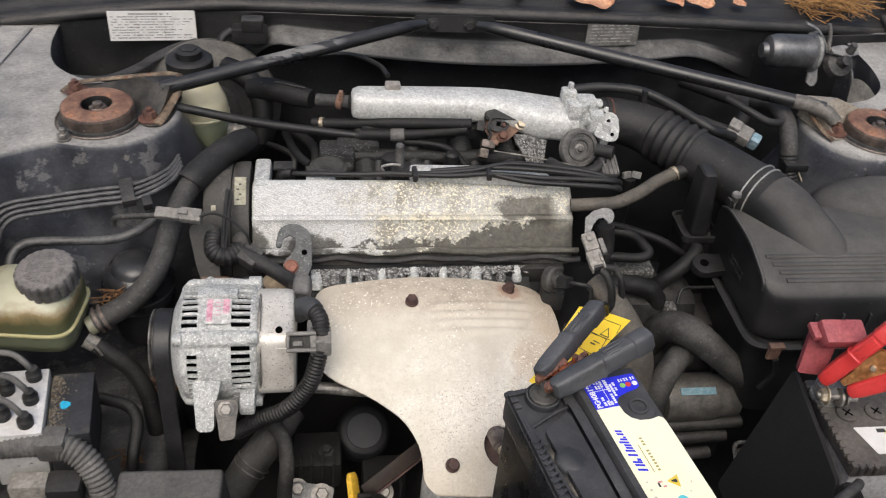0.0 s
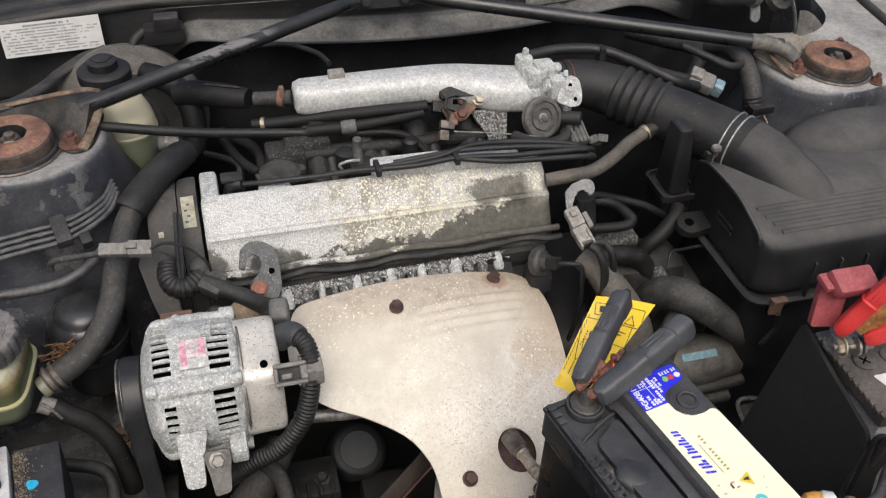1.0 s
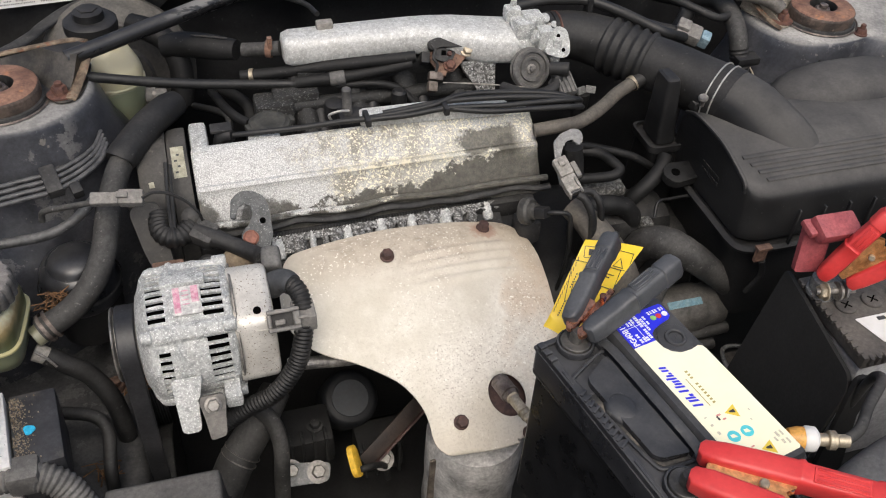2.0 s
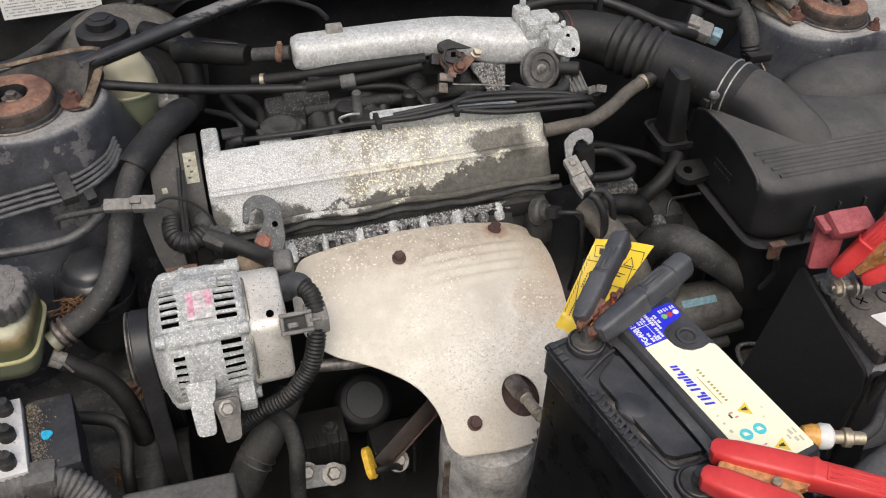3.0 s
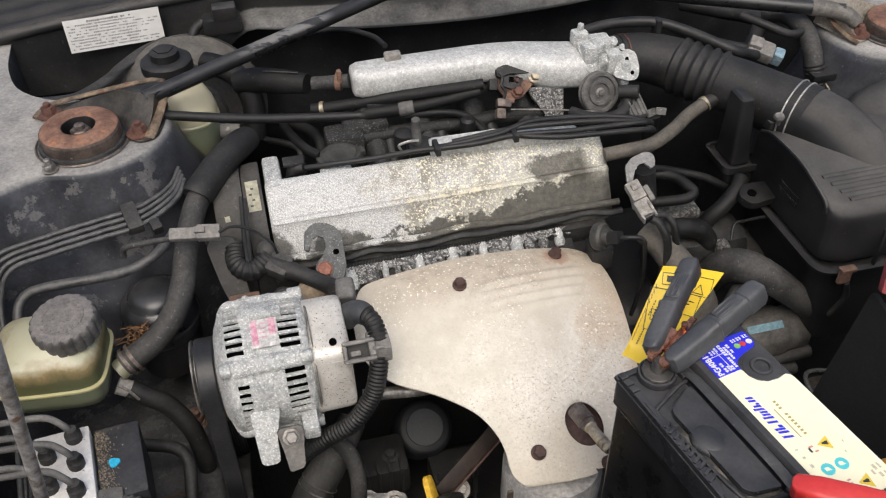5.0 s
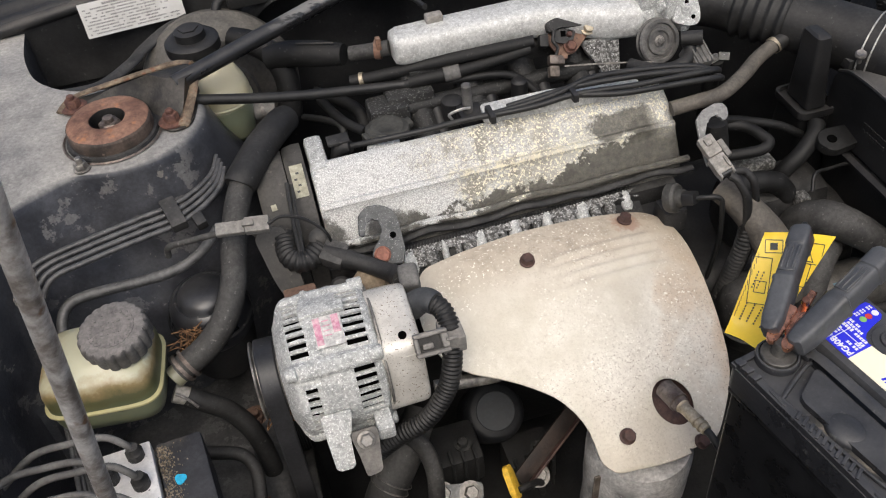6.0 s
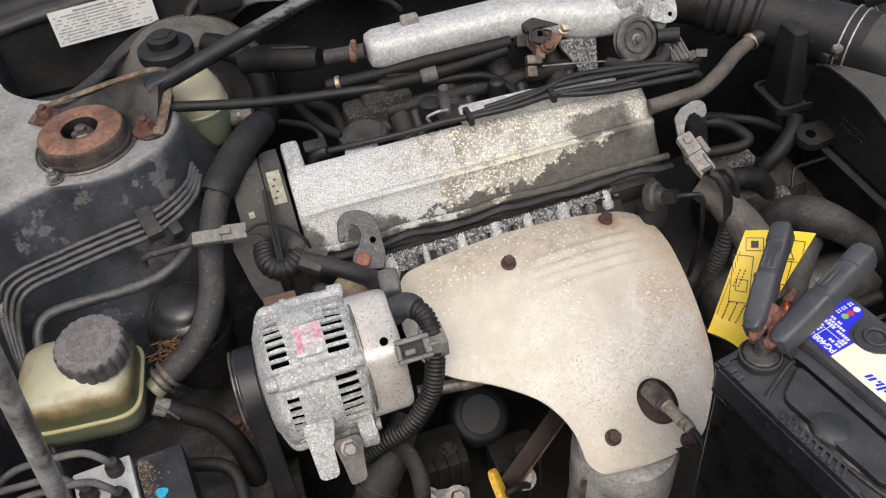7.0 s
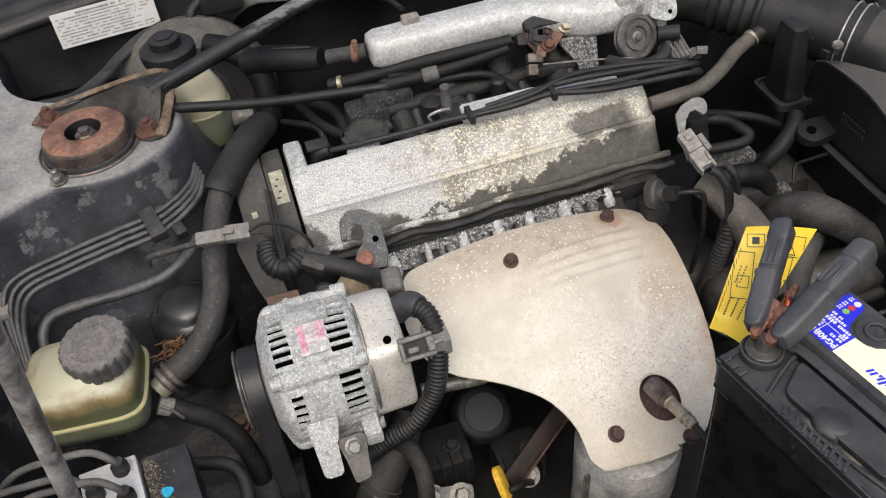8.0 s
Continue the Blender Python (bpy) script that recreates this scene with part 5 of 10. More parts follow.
    for k in range(25):
        a = math.pi + math.pi * k / 24
        line.append(c2 + Vector((math.cos(a), math.sin(a))) * r2)
    cs = []
    w = 0.0100
    for i in range(13):
        cs.append((-w + 2 * w * i / 12, -0.0010 if i in (0, 12) else 0.0))
    for i in range(13):
        cs.append((w - 2 * w * i / 12, -0.0045 + (0.002 if i % 2 else 0.0)))
    rows = []
    nl = len(line)
    bm = B()
    for i in range(nl):
        d = (line[(i + 1) % nl] - line[i - 1]).normalized()
        nm = Vector((d.y, -d.x))
        rows.append([bm.verts.new((-0.190 + sx_, line[i].x + nm.x * (h_ + 0.0035), line[i].y + nm.y * (h_ + 0.0035))) for sx_, h_ in cs])
    for i in range(nl):
        ring_faces(bm, rows[i], rows[(i + 1) % nl])
    part("belt", bm, M_BELT, p, sharp=30)
    bm = B()
    lathe(bm, [(0.01, -0.016), (0.040, -0.015), (0.041, -0.013), (0.037, -0.011), (0.037, 0.011), (0.041, 0.013), (0.03, 0.018)], at((-0.190, ALT_Y, ALT_Z), (1, 0, 0)), 32)
    part("alternator_pulley", bm, M_STEEL, p, "dull steel pulley")
    bm = B()
    lathe(bm, [(0.01, -0.016), (0.078, -0.015), (0.078, -0.013), (0.074, -0.011), (0.074, 0.011), (0.078, 0.013), (0.03, 0.018)], at((-0.190, 0.80, 0.36), (1, 0, 0)), 32)
    part("crank_pulley", bm, M_DARKMETAL, p)


def alternator_loom():
    t = thing("alternator_loom", (-0.010, 0.76, 0.69), "black corrugated wiring loom with a grey clip at the alternator", "wiring loom")
    bm = B()
    tube(bm, [(-0.036, 0.790, 0.690), (-0.030, 0.787, 0.699), (-0.021, 0.781, 0.706), (-0.014, 0.772, 0.707)], [0.0135, 0.0140, 0.0130, 0.0118], 16)
    part("boot", bm, M_BOOT, t, "blue-grey rubber terminal boot")
    bm = B()
    box(bm, (0, 0, 0), (0.021, 0.027, 0.024), at((-0.030, 0.815, 0.707), (-0.1, -0.3, 0.95), (1, -0.15, 0.1)), bevel=0.006, seg=3)
    part("connector", bm, M_LOOM, t, "dusty grey connector cap")
    bm = B()
    tube(bm, [(-0.016, 0.774, 0.707), (-0.010, 0.764, 0.706), (-0.0075, 0.752, 0.701), (-0.008, 0.738, 0.690), (-0.014, 0.724, 0.665), (-0.024, 0.716, 0.640), (-0.048, 0.709, 0.612), (-0.080, 0.713, 0.590), (-0.110, 0.72, 0.56)], 0.0090, 14, 8, ribs=0.0042, rib_h=0.0016)
    part("corrugated_sleeve", bm, M_RUBBER, t, sharp=60)
    cm = at((-0.030, 0.731, 0.699), (0, -0.70, 0.71), (1, 0, 0.0))
    bm = B()
    box(bm, (0, 0.0095, 0), (0.034, 0.0045, 0.013), cm, bevel=0.0012, seg=1)
    box(bm, (0, -0.0095, 0), (0.034, 0.0045, 0.013), cm, bevel=0.0012, seg=1)
    box(bm, (-0.0150, 0, 0), (0.0045, 0.0145, 0.013), cm, bevel=0.0012, seg=1)
    box(bm, (0.0135, 0, 0), (0.0075, 0.0145, 0.013), cm, bevel=0.0012, seg=1)
    clip = part("clip", bm, M_GREYPLUG, t, "grey plastic loom clip")
    # dark sheet at the clip's back stands for the shade inside it
    bm = B()
    box(bm, (-0.001, 0, -0.004), (0.024, 0.0145, 0.003), cm)
    part("clip_back", bm, M_DARKMETAL, clip, "dark plate painting the shade inside the clip")
    bm = B()
    box(bm, (-0.004, -0.002, 0.0005), (0.011, 0.0055, 0.006), cm, bevel=0.001, seg=1)
    part("latch_tongue", bm, M_GREYPLUG, clip)
    bm = B()
    box(bm, (-0.008, 0.740, 0.691), (0.024, 0.029, 0.021), bevel=0.0025)
    part("sleeve_holder", bm, M_GREYPLUG, clip)
    bm = B()
    box(bm, (0.020, 0.0, 0.0068), (0.012, 0.0035, 0.002), cm, bevel=0.0006, seg=1)
    part("holder_rib", bm, M_GREYPLUG, clip)


def front_loom():
    t = thing("front_wiring_loom", (-0.10, 0.90, 0.69), "dusty corrugated wiring loom across the engine's front corner", "wiring loom")
    bm = B()
    tube(bm, [(-0.1430, 0.930, 0.703), (-0.1440, 0.914, 0.699), (-0.1420, 0.902, 0.696), (-0.1345, 0.894, 0.694), (-0.1245, 0.893, 0.694), (-0.1155, 0.898, 0.696), (-0.108, 0.904, 0.698)], 0.0112, 20, 12, ribs=0.0050, rib_h=0.0018)
    part("corrugated_sleeve", bm, M_RUBBER, t, "dusty corrugated sleeve", sharp=60)
    bm = B()
    tube(bm, [(-0.105, 0.898, 0.696), (-0.089, 0.886, 0.692), (-0.076, 0.878, 0.689), (-0.060, 0.867, 0.686), (-0.047, 0.853, 0.687), (-0.038, 0.838, 0.692), (-0.034, 0.822, 0.700)], [0.0125, 0.0125, 0.0098, 0.0098, 0.010, 0.011, 0.013], 14)
    part("taped_branch", bm, M_RUBBER, t, "taped branch")
    bm = B()
    box(bm, (0, 0, 0), (0.027, 0.027, 0.022), at((-0.096, 0.891, 0.694), (0, -0.4, 0.9), (0.8, -0.6, -0.1)), bevel=0.004)
    part("collar", bm, M_RUBBER_DUSTY, t)
    bm = B()
    lathe(bm, [(0.010, 0), (0.0105, 0.006), (0.007, 0.009), (0.002, 0.010)], at((-0.108, 0.912, 0.704), (-0.1, -0.6, 0.8)), 18)
    part("boss_cap", bm, M_TIMING, t)
    for pts in ([(-0.127, 0.964, 0.748), (-0.130, 0.932, 0.726), (-0.131, 0.910, 0.712), (-0.131, 0.897, 0.703)], [(-0.123, 0.964, 0.744), (-0.126, 0.932, 0.724), (-0.127, 0.910, 0.711), (-0.128, 0.897, 0.703)]):
        bm = B()
        tube(bm, pts, 0.0024, 8)
        part("wire", bm, M_WIRE, t)
    bm = B()
    lathe(bm, [(0.013, 0), (0.013, 0.01), (0.009, 0.014)], at((-0.098, 0.866, 0.664), (0, -0.5, 0.8)), 18)
    part("bolt_head", bm, M_DARKMETAL, t)
    b = thing("cable_bracket", (-0.145, 0.885, 0.65), "rusty brown steel bracket beneath the loom", "bracket")
    bm = B()
    box(bm, (-0.142, 0.868, 0.664), (0.036, 0.03, 0.012), bevel=0.003)
    part("plate", bm, M_RUST, b)
    bm = B()
    prism(bm, round_poly([(-0.020, 0.030), (-0.004, 0.036), (0.016, 0.030), (0.014, 0.0), (0.010, -0.05), (-0.012, -0.06), (-0.018, -0.02)], 0.006), -0.003, 0.003, at((-0.152, 0.914, 0.690), (-0.2, -0.8, 0.55), (1, 0, 0.2)), bevel=0.0012, seg=1)
    part("upright", bm, M_TIMING, b, "dark upright plate")
    bm = B()
    lathe(bm, [(0.02, 0), (0.02, 0.02), (0.015, 0.025)], at((-0.066, 0.872, 0.655), (0, -0.7, 0.7)), 18)
    part("boss", bm, surf("tan_grime", (0.16, 0.12, 0.08), (0.24, 0.19, 0.13), 60, 0.8), b, "tan stained boss")


# ---- engine, rear: intake plenum, throttle body and pipes ----
def rounded_section(x, yc, zc, hy, hz, n=20, p=3.2):
    out = []
    for i in range(n):
        a = 2 * math.pi * i / n
        ca, sa = math.cos(a), math.sin(a)
        out.append(Vector((x, yc + hy * math.copysign(abs(ca) ** (2 / p), ca), zc + hz * math.copysign(abs(sa) ** (2 / p), sa))))
    return out


def intake():
    t = thing("intake_plenum", (0.2, 1.13, 0.70), "pale corroded aluminium intake plenum with throttle body", "intake manifold")
    bm = B()
    secs = [(0.036, 1.128, 0.785, 0.014, 0.012), (0.038, 1.128, 0.785, 0.020, 0.017), (0.047, 1.128, 0.785, 0.024, 0.0200), (0.10, 1.128, 0.785, 0.025, 0.0205), (0.20, 1.128, 0.785, 0.026, 0.0205), (0.235, 1.126, 0.784, 0.028, 0.0210),
            (0.27, 1.121, 0.780, 0.033, 0.023), (0.305, 1.114, 0.775, 0.037, 0.025), (0.345, 1.108, 0.773, 0.035, 0.025)]
    loft(bm, [rounded_section(*s) for s in secs])
    part("plenum", bm, M_ALU_PALE, t, sharp=60)
    bm = B()
    box(bm, (0.150, 1.108, 0.752), (0.20, 0.018, 0.020), bevel=0.003)
    part("lower_flange", bm, M_GRIME, t, "crusty lower flange")
    bm = B()
    tube(bm, [(0.034, 1.128, 0.786), (0.02, 1.133, 0.784), (0.005, 1.139, 0.781), (-0.012, 1.147, 0.778)], 0.0095, 14)
    part("pipe_stub", bm, M_RUBBER_DUSTY, t, "dirty hose stub")
    bm = B()
    lathe(bm, [(0.012, -0.004), (0.0125, 0.0), (0.012, 0.004)], at((0.021, 1.133, 0.784), (1, -0.35, 0)), 18, close=False)
    cl = part("hose_clamp", bm, M_RUST, t, "rusty hose clamp")
    bm = B()
    box(bm, (0.021, 1.126, 0.796), (0.006, 0.008, 0.016), bevel=0.001)
    part("clamp_ear", bm, M_RUST, cl)
    bm = B()
    box(bm, (0.095, 1.136, 0.808), (0.022, 0.014, 0.012), bevel=0.003)
    part("sensor_nipple", bm, M_PALEPLUG, t, "cream plastic nipple")
    # throttle body: stacked castings with lugs
    tb = part("throttle_body", lathe(B(), [(0.030, 0), (0.033, 0.004), (0.033, 0.02), (0.029, 0.024), (0.029, 0.042), (0.031, 0.046)], at((0.343, 1.108, 0.776), (1, -0.05, 0.02)), 26), M_ALU, t, "crusted throttle body")
    for x, y, z, sx_, sy_, sz_ in ((0.356, 1.088, 0.799, 0.026, 0.022, 0.026), (0.384, 1.078, 0.788, 0.022, 0.022, 0.03), (0.350, 1.118, 0.808, 0.022, 0.02, 0.02), (0.372, 1.10, 0.806, 0.028, 0.026, 0.018), (0.398, 1.072, 0.775, 0.014, 0.024, 0.036)):
        bm = B()
        box(bm, (x, y, z), (sx_, sy_, sz_), bevel=0.005)
        part("lug", bm, M_ALU, tb)
    bm = B()
    rod(bm, (0.352, 1.122, 0.806), (0.352, 1.120, 0.826), 0.006, 0.004)
    part("vacuum_nipple", bm, M_ALU, tb)
    pm = at((0.360, 1.060, 0.754), (0.12, -0.9, 0.42))
    bm = B()
    lathe(bm, [(0.010, -0.004), (0.027, -0.004), (0.0285, -0.002), (0.0245, 0.001), (0.0245, 0.004), (0.0285, 0.006), (0.0265, 0.0085), (0.0225, 0.0085), (0.0215, 0.005), (0.0175, 0.005), (0.0165, 0.0085), (0.0130, 0.0085), (0.012, 0.005), (0.008, 0.005)], pm, 36)
    pul = part("throttle_pulley", bm, M_LOOM, tb, "grooved throttle pulley", sharp=30)
    bm = B()
    hexbolt(bm, pm @ Matrix.Translation((0, 0, 0.005)), 0.0045, 0.005, 1.5)
    part("pulley_nut", bm, M_STEEL, pul)
    bm = B()
    tube(bm, [pm @ Vector((0.0255 * math.cos(a), 0.0255 * math.sin(a), 0.0025)) for a in np.linspace(0.6, 4.4, 14)], 0.0022, 8, 4)
    part("cable_wrap", bm, M_WIRE, pul, "cable in the groove")
    bm = B()
    prism(bm, round_poly([(-0.020, -0.012), (0.0, -0.021), (0.016, -0.021), (0.019, -0.006), (0.017, 0.012), (0.009, 0.021), (-0.003, 0.020), (-0.012, 0.006)], 0.006, 4), -0.004, 0.004, at((0.398, 1.068, 0.785), (0.05, -0.85, 0.5), (1, 0, 0)), bevel=0.0025)
    ear = part("ear", bm, M_ALU, tb, "white crusted casting ear")
    # ear holes are black discs with their shade in the colour
    for u, v in ((0.002, 0.008), (0.008, -0.011)):
        bm = B()
        lathe(bm, [(0.0028, 0), (0.0028, 0.0008)], at((0.398, 1.068, 0.785), (0.05, -0.85, 0.5), (1, 0, 0)) @ Matrix.Translation((u, v, 0.0039)), 12)
        part("ear_hole", bm, M_HOLE_SHADE, ear)
    for k, (x, y, z, r) in enumerate(((0.372, 1.085, 0.786, 0.010), (0.366, 1.098, 0.803, 0.008), (0.386, 1.104, 0.800, 0.009), (0.398, 1.098, 0.792, 0.007))):
        bm = B()
        rod(bm, (x, y, z), (x + 0.004, y - 0.012, z + 0.010), r, r * 0.75, 14, 0.0015)
        part("boss", bm, M_ALU, tb)
    bm = B()
    tube(bm, [(0.385, 1.03, 0.765), (0.386, 1.022, 0.755), (0.375, 1.012, 0.748), (0.355, 1.010, 0.744), (0.330, 1.020, 0.744), (0.315, 1.04, 0.742)], 0.0085, 12)
    part("coolant_hose", bm, M_RUBBER, tb, "short black hose")
    bm = B()
    rod(bm, (0.376, 1.03, 0.770), (0.398, 1.018, 0.773), 0.009)
    part("hose_end", bm, M_RUBBER, tb)
    # support leg
    bm = B()
    prism(bm, [(-0.034, 0.002), (0.018, 0.002), (0.013, -0.045), (0.009, -0.072), (-0.009, -0.074), (-0.011, -0.036), (-0.028, -0.013)], -0.004, 0.004, at((0.302, 1.088, 0.757), (0, -0.9, 0.43), (1, 0, 0)), bevel=0.0015, seg=1)
    part("support_leg", bm, M_HEADMETAL, t, "cast support leg")
    # runners going down to the head
    for x in (0.055, 0.125, 0.195, 0.265):
        bm = B()
        tube(bm, [(x, 1.125, 0.752), (x, 1.10, 0.722), (x + 0.004, 1.062, 0.692), (x + 0.004, 1.03, 0.668)], 0.019, 14)
        part("runner", bm, M_GRIME, t, "dark grimy runner")
    # rusty lever bracket
    k = thing("throttle_cable_bracket", (0.235, 1.08, 0.76), "rusty throttle lever bracket with dark levers and bolts", "bracket")
    face = at((0.250, 1.083, 0.766), (0.05, -0.72, 0.69), (1, 0, 0)) @ pose(0, 0, 0, 0, 0, -12)

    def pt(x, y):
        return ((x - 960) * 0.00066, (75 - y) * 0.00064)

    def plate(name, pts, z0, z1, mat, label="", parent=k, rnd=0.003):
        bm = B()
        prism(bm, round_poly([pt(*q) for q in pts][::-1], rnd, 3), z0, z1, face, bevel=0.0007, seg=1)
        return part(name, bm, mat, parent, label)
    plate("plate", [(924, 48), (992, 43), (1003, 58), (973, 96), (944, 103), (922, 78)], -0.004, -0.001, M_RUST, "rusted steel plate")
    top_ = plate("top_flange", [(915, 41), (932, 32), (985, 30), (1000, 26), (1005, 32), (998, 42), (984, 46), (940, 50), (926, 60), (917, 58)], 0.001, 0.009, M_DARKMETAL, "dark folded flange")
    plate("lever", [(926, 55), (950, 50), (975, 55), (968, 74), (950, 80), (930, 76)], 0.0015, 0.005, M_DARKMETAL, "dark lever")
    # lever slots: black patches paint the shade, nothing is cut out
    plate("window", [(944, 56), (954, 55), (954, 66), (944, 67)], 0.0045, 0.0056, M_HOLE_SHADE, "black patch painting a slot's shade on the lever", top_, 0.0006)
    plate("window", [(958, 54), (968, 54), (966, 64), (958, 65)], 0.0045, 0.0056, M_HOLE_SHADE, "black patch painting a slot's shade on the lever", top_, 0.0006)
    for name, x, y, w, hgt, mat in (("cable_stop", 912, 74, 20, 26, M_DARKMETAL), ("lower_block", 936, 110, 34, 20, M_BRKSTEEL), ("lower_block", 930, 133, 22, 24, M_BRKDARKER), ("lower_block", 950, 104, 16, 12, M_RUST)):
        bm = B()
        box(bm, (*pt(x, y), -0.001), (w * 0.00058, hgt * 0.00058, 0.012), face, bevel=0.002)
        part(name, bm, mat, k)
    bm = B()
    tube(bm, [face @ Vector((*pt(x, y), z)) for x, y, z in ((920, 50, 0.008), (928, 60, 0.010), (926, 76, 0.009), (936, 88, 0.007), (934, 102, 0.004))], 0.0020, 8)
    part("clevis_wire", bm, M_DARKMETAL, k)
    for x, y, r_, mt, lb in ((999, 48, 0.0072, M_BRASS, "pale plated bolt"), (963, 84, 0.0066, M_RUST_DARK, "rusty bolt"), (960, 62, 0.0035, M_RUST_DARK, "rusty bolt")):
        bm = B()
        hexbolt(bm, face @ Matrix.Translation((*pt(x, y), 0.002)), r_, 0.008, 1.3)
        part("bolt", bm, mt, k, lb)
    bm = B()
    tube(bm, [(0.238, 1.062, 0.747), (0.29, 1.05, 0.745), (0.345, 1.035, 0.742)], 0.0011, 6)
    part("inner_wire", bm, M_STEEL, k, "thin steel wire")


def intake_pipes():
    def hose(name, pts, r, mat, label, **kw):
        bm = B()
        tube(bm, pts, r, kw.pop("seg", 12), **kw)
        return solo(name, bm, mat, label, "hose" if "cable" not in name else "cable", sharp=60)
    hose("throttle_cable", [(-0.215, 1.103, 0.792), (-0.16, 1.104, 0.778), (-0.10, 1.106, 0.764), (-0.03, 1.108, 0.752), (0.034, 1.106, 0.745), (0.05, 1.102, 0.746)], 0.0062, M_WIRE, "thick black throttle cable crossing to the bracket")
    hose("vacuum_pipe", [(0.048, 1.102, 0.748), (0.10, 1.094, 0.753), (0.15, 1.088, 0.760), (0.20, 1.080, 0.771)], [0.0085, 0.0085, 0.007, 0.007], M_HOSE, "dusty black pipe below the plenum")
    hose("vacuum_pipe", [(-0.020, 1.128, 0.751), (0.02, 1.118, 0.756), (0.08, 1.104, 0.766), (0.14, 1.094, 0.772), (0.205, 1.082, 0.779)], 0.0075, M_HOSE, "black rubber pipe along the plenum's foot")
    bm = B()
    rod(bm, (0.092, 1.0955, 0.7520), (0.112, 1.0925, 0.7545), 0.0098, seg=18, bev=0.001)
    solo("pipe_sleeve", bm, M_LOOM, "grey clamp sleeve on the vacuum pipe", "sleeve")
    bm = B()
    lathe(bm, [(0.0076, -0.003), (0.0088, -0.0025), (0.0088, 0.0025), (0.0076, 0.003)], at((-0.006, 1.1245, 0.7528), (0.9, -0.25, 0.12)), 20, close=False)
    solo("pipe_clip", bm, M_BRASS, "pale spring clip on the rubber pipe", "pipe clip")
    t = thing("booster_hose", (-0.06, 1.17, 0.76), "thick black vacuum hose from the brake booster", "hose")
    bm = B()
    tube(bm, [(-0.112, 1.200, 0.766), (-0.085, 1.190, 0.771), (-0.05, 1.170, 0.774), (-0.020, 1.152, 0.776)], [0.0155, 0.017, 0.017, 0.0135], 16)
    part("sleeve", bm, M_HOSE, t)
    # thin strip draws the sleeve's glossy highlight as a shape
    bm = B()
    box(bm, (0.0, 0.0, 0.0), (0.050, 0.0025, 0.0025), at((-0.052, 1.166, 0.7915), (0.2, 0.5, 0.8), (1, -0.5, 0)), bevel=0.001)
    part("seam", bm, M_DARKMETAL, t, "thin strip drawn for the sleeve's glossy line")
    hose("elbow_hose", [(-0.150, 1.240, 0.780), (-0.125, 1.222, 0.778), (-0.104, 1.205, 0.765), (-0.094, 1.190, 0.735), (-0.10, 1.175, 0.69)], 0.016, M_HOSE, "thick black elbow hose beside the brake reservoir")
    # breather and fuel lines between cover and plenum
    hose("fuel_hose", [(-0.06, 1.150, 0.72), (-0.048, 1.10, 0.726), (-0.036, 1.067, 0.730), (-0.022, 1.045, 0.732)], 0.006, M_HOSE, "black fuel hose dropping behind the cover")
    hose("fuel_hose", [(-0.06, 1.20, 0.70), (-0.02, 1.13, 0.71), (-0.015, 1.09, 0.70), (-0.02, 1.05, 0.70)], 0.008, M_HOSE, "dark fuel hose behind the oil filler")
    hose("breather_hose", [(0.352, 1.125, 0.812), (0.40, 1.128, 0.816), (0.455, 1.118, 0.816), (0.495, 1.092, 0.810), (0.545, 1.045, 0.797), (0.59, 1.06, 0.775)], 0.007, M_WIRE, "black breather hose arching over the intake duct")
    bm = B()
    box(bm, (0.461, 1.113, 0.806), (0.008, 0.016, 0.032), bevel=0.002)
    solo("hose_clip", bm, M_PLASTIC, "black plastic clip holding the breather hose", "clip")
    hose("vacuum_line", [(0.088, 1.145, 0.820), (0.075, 1.19, 0.815), (0.03, 1.25, 0.80), (-0.06, 1.28, 0.775)], 0.0035, M_WIRE, "thin black vacuum line to the firewall")
    hose("vacuum_line", [(0.10, 1.094, 0.742), (0.15, 1.082, 0.745), (0.18, 1.075, 0.738), (0.20, 1.06, 0.72)], 0.005, M_HOSE, "black vacuum line below the lever bracket")
    hose("vacuum_line", [(-0.085, 1.15, 0.70), (-0.06, 1.11, 0.715), (-0.045, 1.08, 0.72), (-0.05, 1.05, 0.70)], 0.0045, M_WIRE, "thin black line dropping behind the timing cover")
    hose("vacuum_line", [(0.17, 1.055, 0.71), (0.205, 1.045, 0.722), (0.25, 1.04, 0.725), (0.30, 1.045, 0.72)], 0.006, M_HOSE, "dark line along the injectors")
    f = thing("fuel_rail", (0.15, 1.06, 0.72), "dark fuel rail with injectors and a metal stud", "fuel rail")
    bm = B()
    rod(bm, (0.0, 1.085, 0.722), (0.30, 1.085, 0.722), 0.011)
    part("rail", bm, M_GRIME, f)
    bm = B()
    box(bm, (0.045, 1.095, 0.728), (0.06, 0.03, 0.03), bevel=0.004)
    box(bm, (0.015, 1.088, 0.712), (0.05, 0.04, 0.05), bevel=0.006)
    box(bm, (0.115, 1.075, 0.700), (0.05, 0.03, 0.04), bevel=0.006)
    part("casting", bm, surf("speckled_casting", (0.014, 0.0138, 0.0132), (0.036, 0.0355, 0.034), 110, 0.6, metal=0.1, bump=0.9, fleck=(0.15, 0.151, 0.145), fleck_at=(0.56, 0.66), fleck_scale=420), f, "speckled grey casting")
    for x, y, z0, z1, r_ in ((0.092, 1.063, 0.66, 0.738, 0.0145), (0.178, 1.062, 0.66, 0.744, 0.0105)):
        bm = B()
        lathe(bm, [(r_, 0.0), (r_, z1 - z0 - 0.008), (r_ * 0.94, z1 - z0 - 0.003), (r_ * 0.6, z1 - z0), (0.002, z1 - z0)], Matrix.Translation((x, y, z0)), 24)
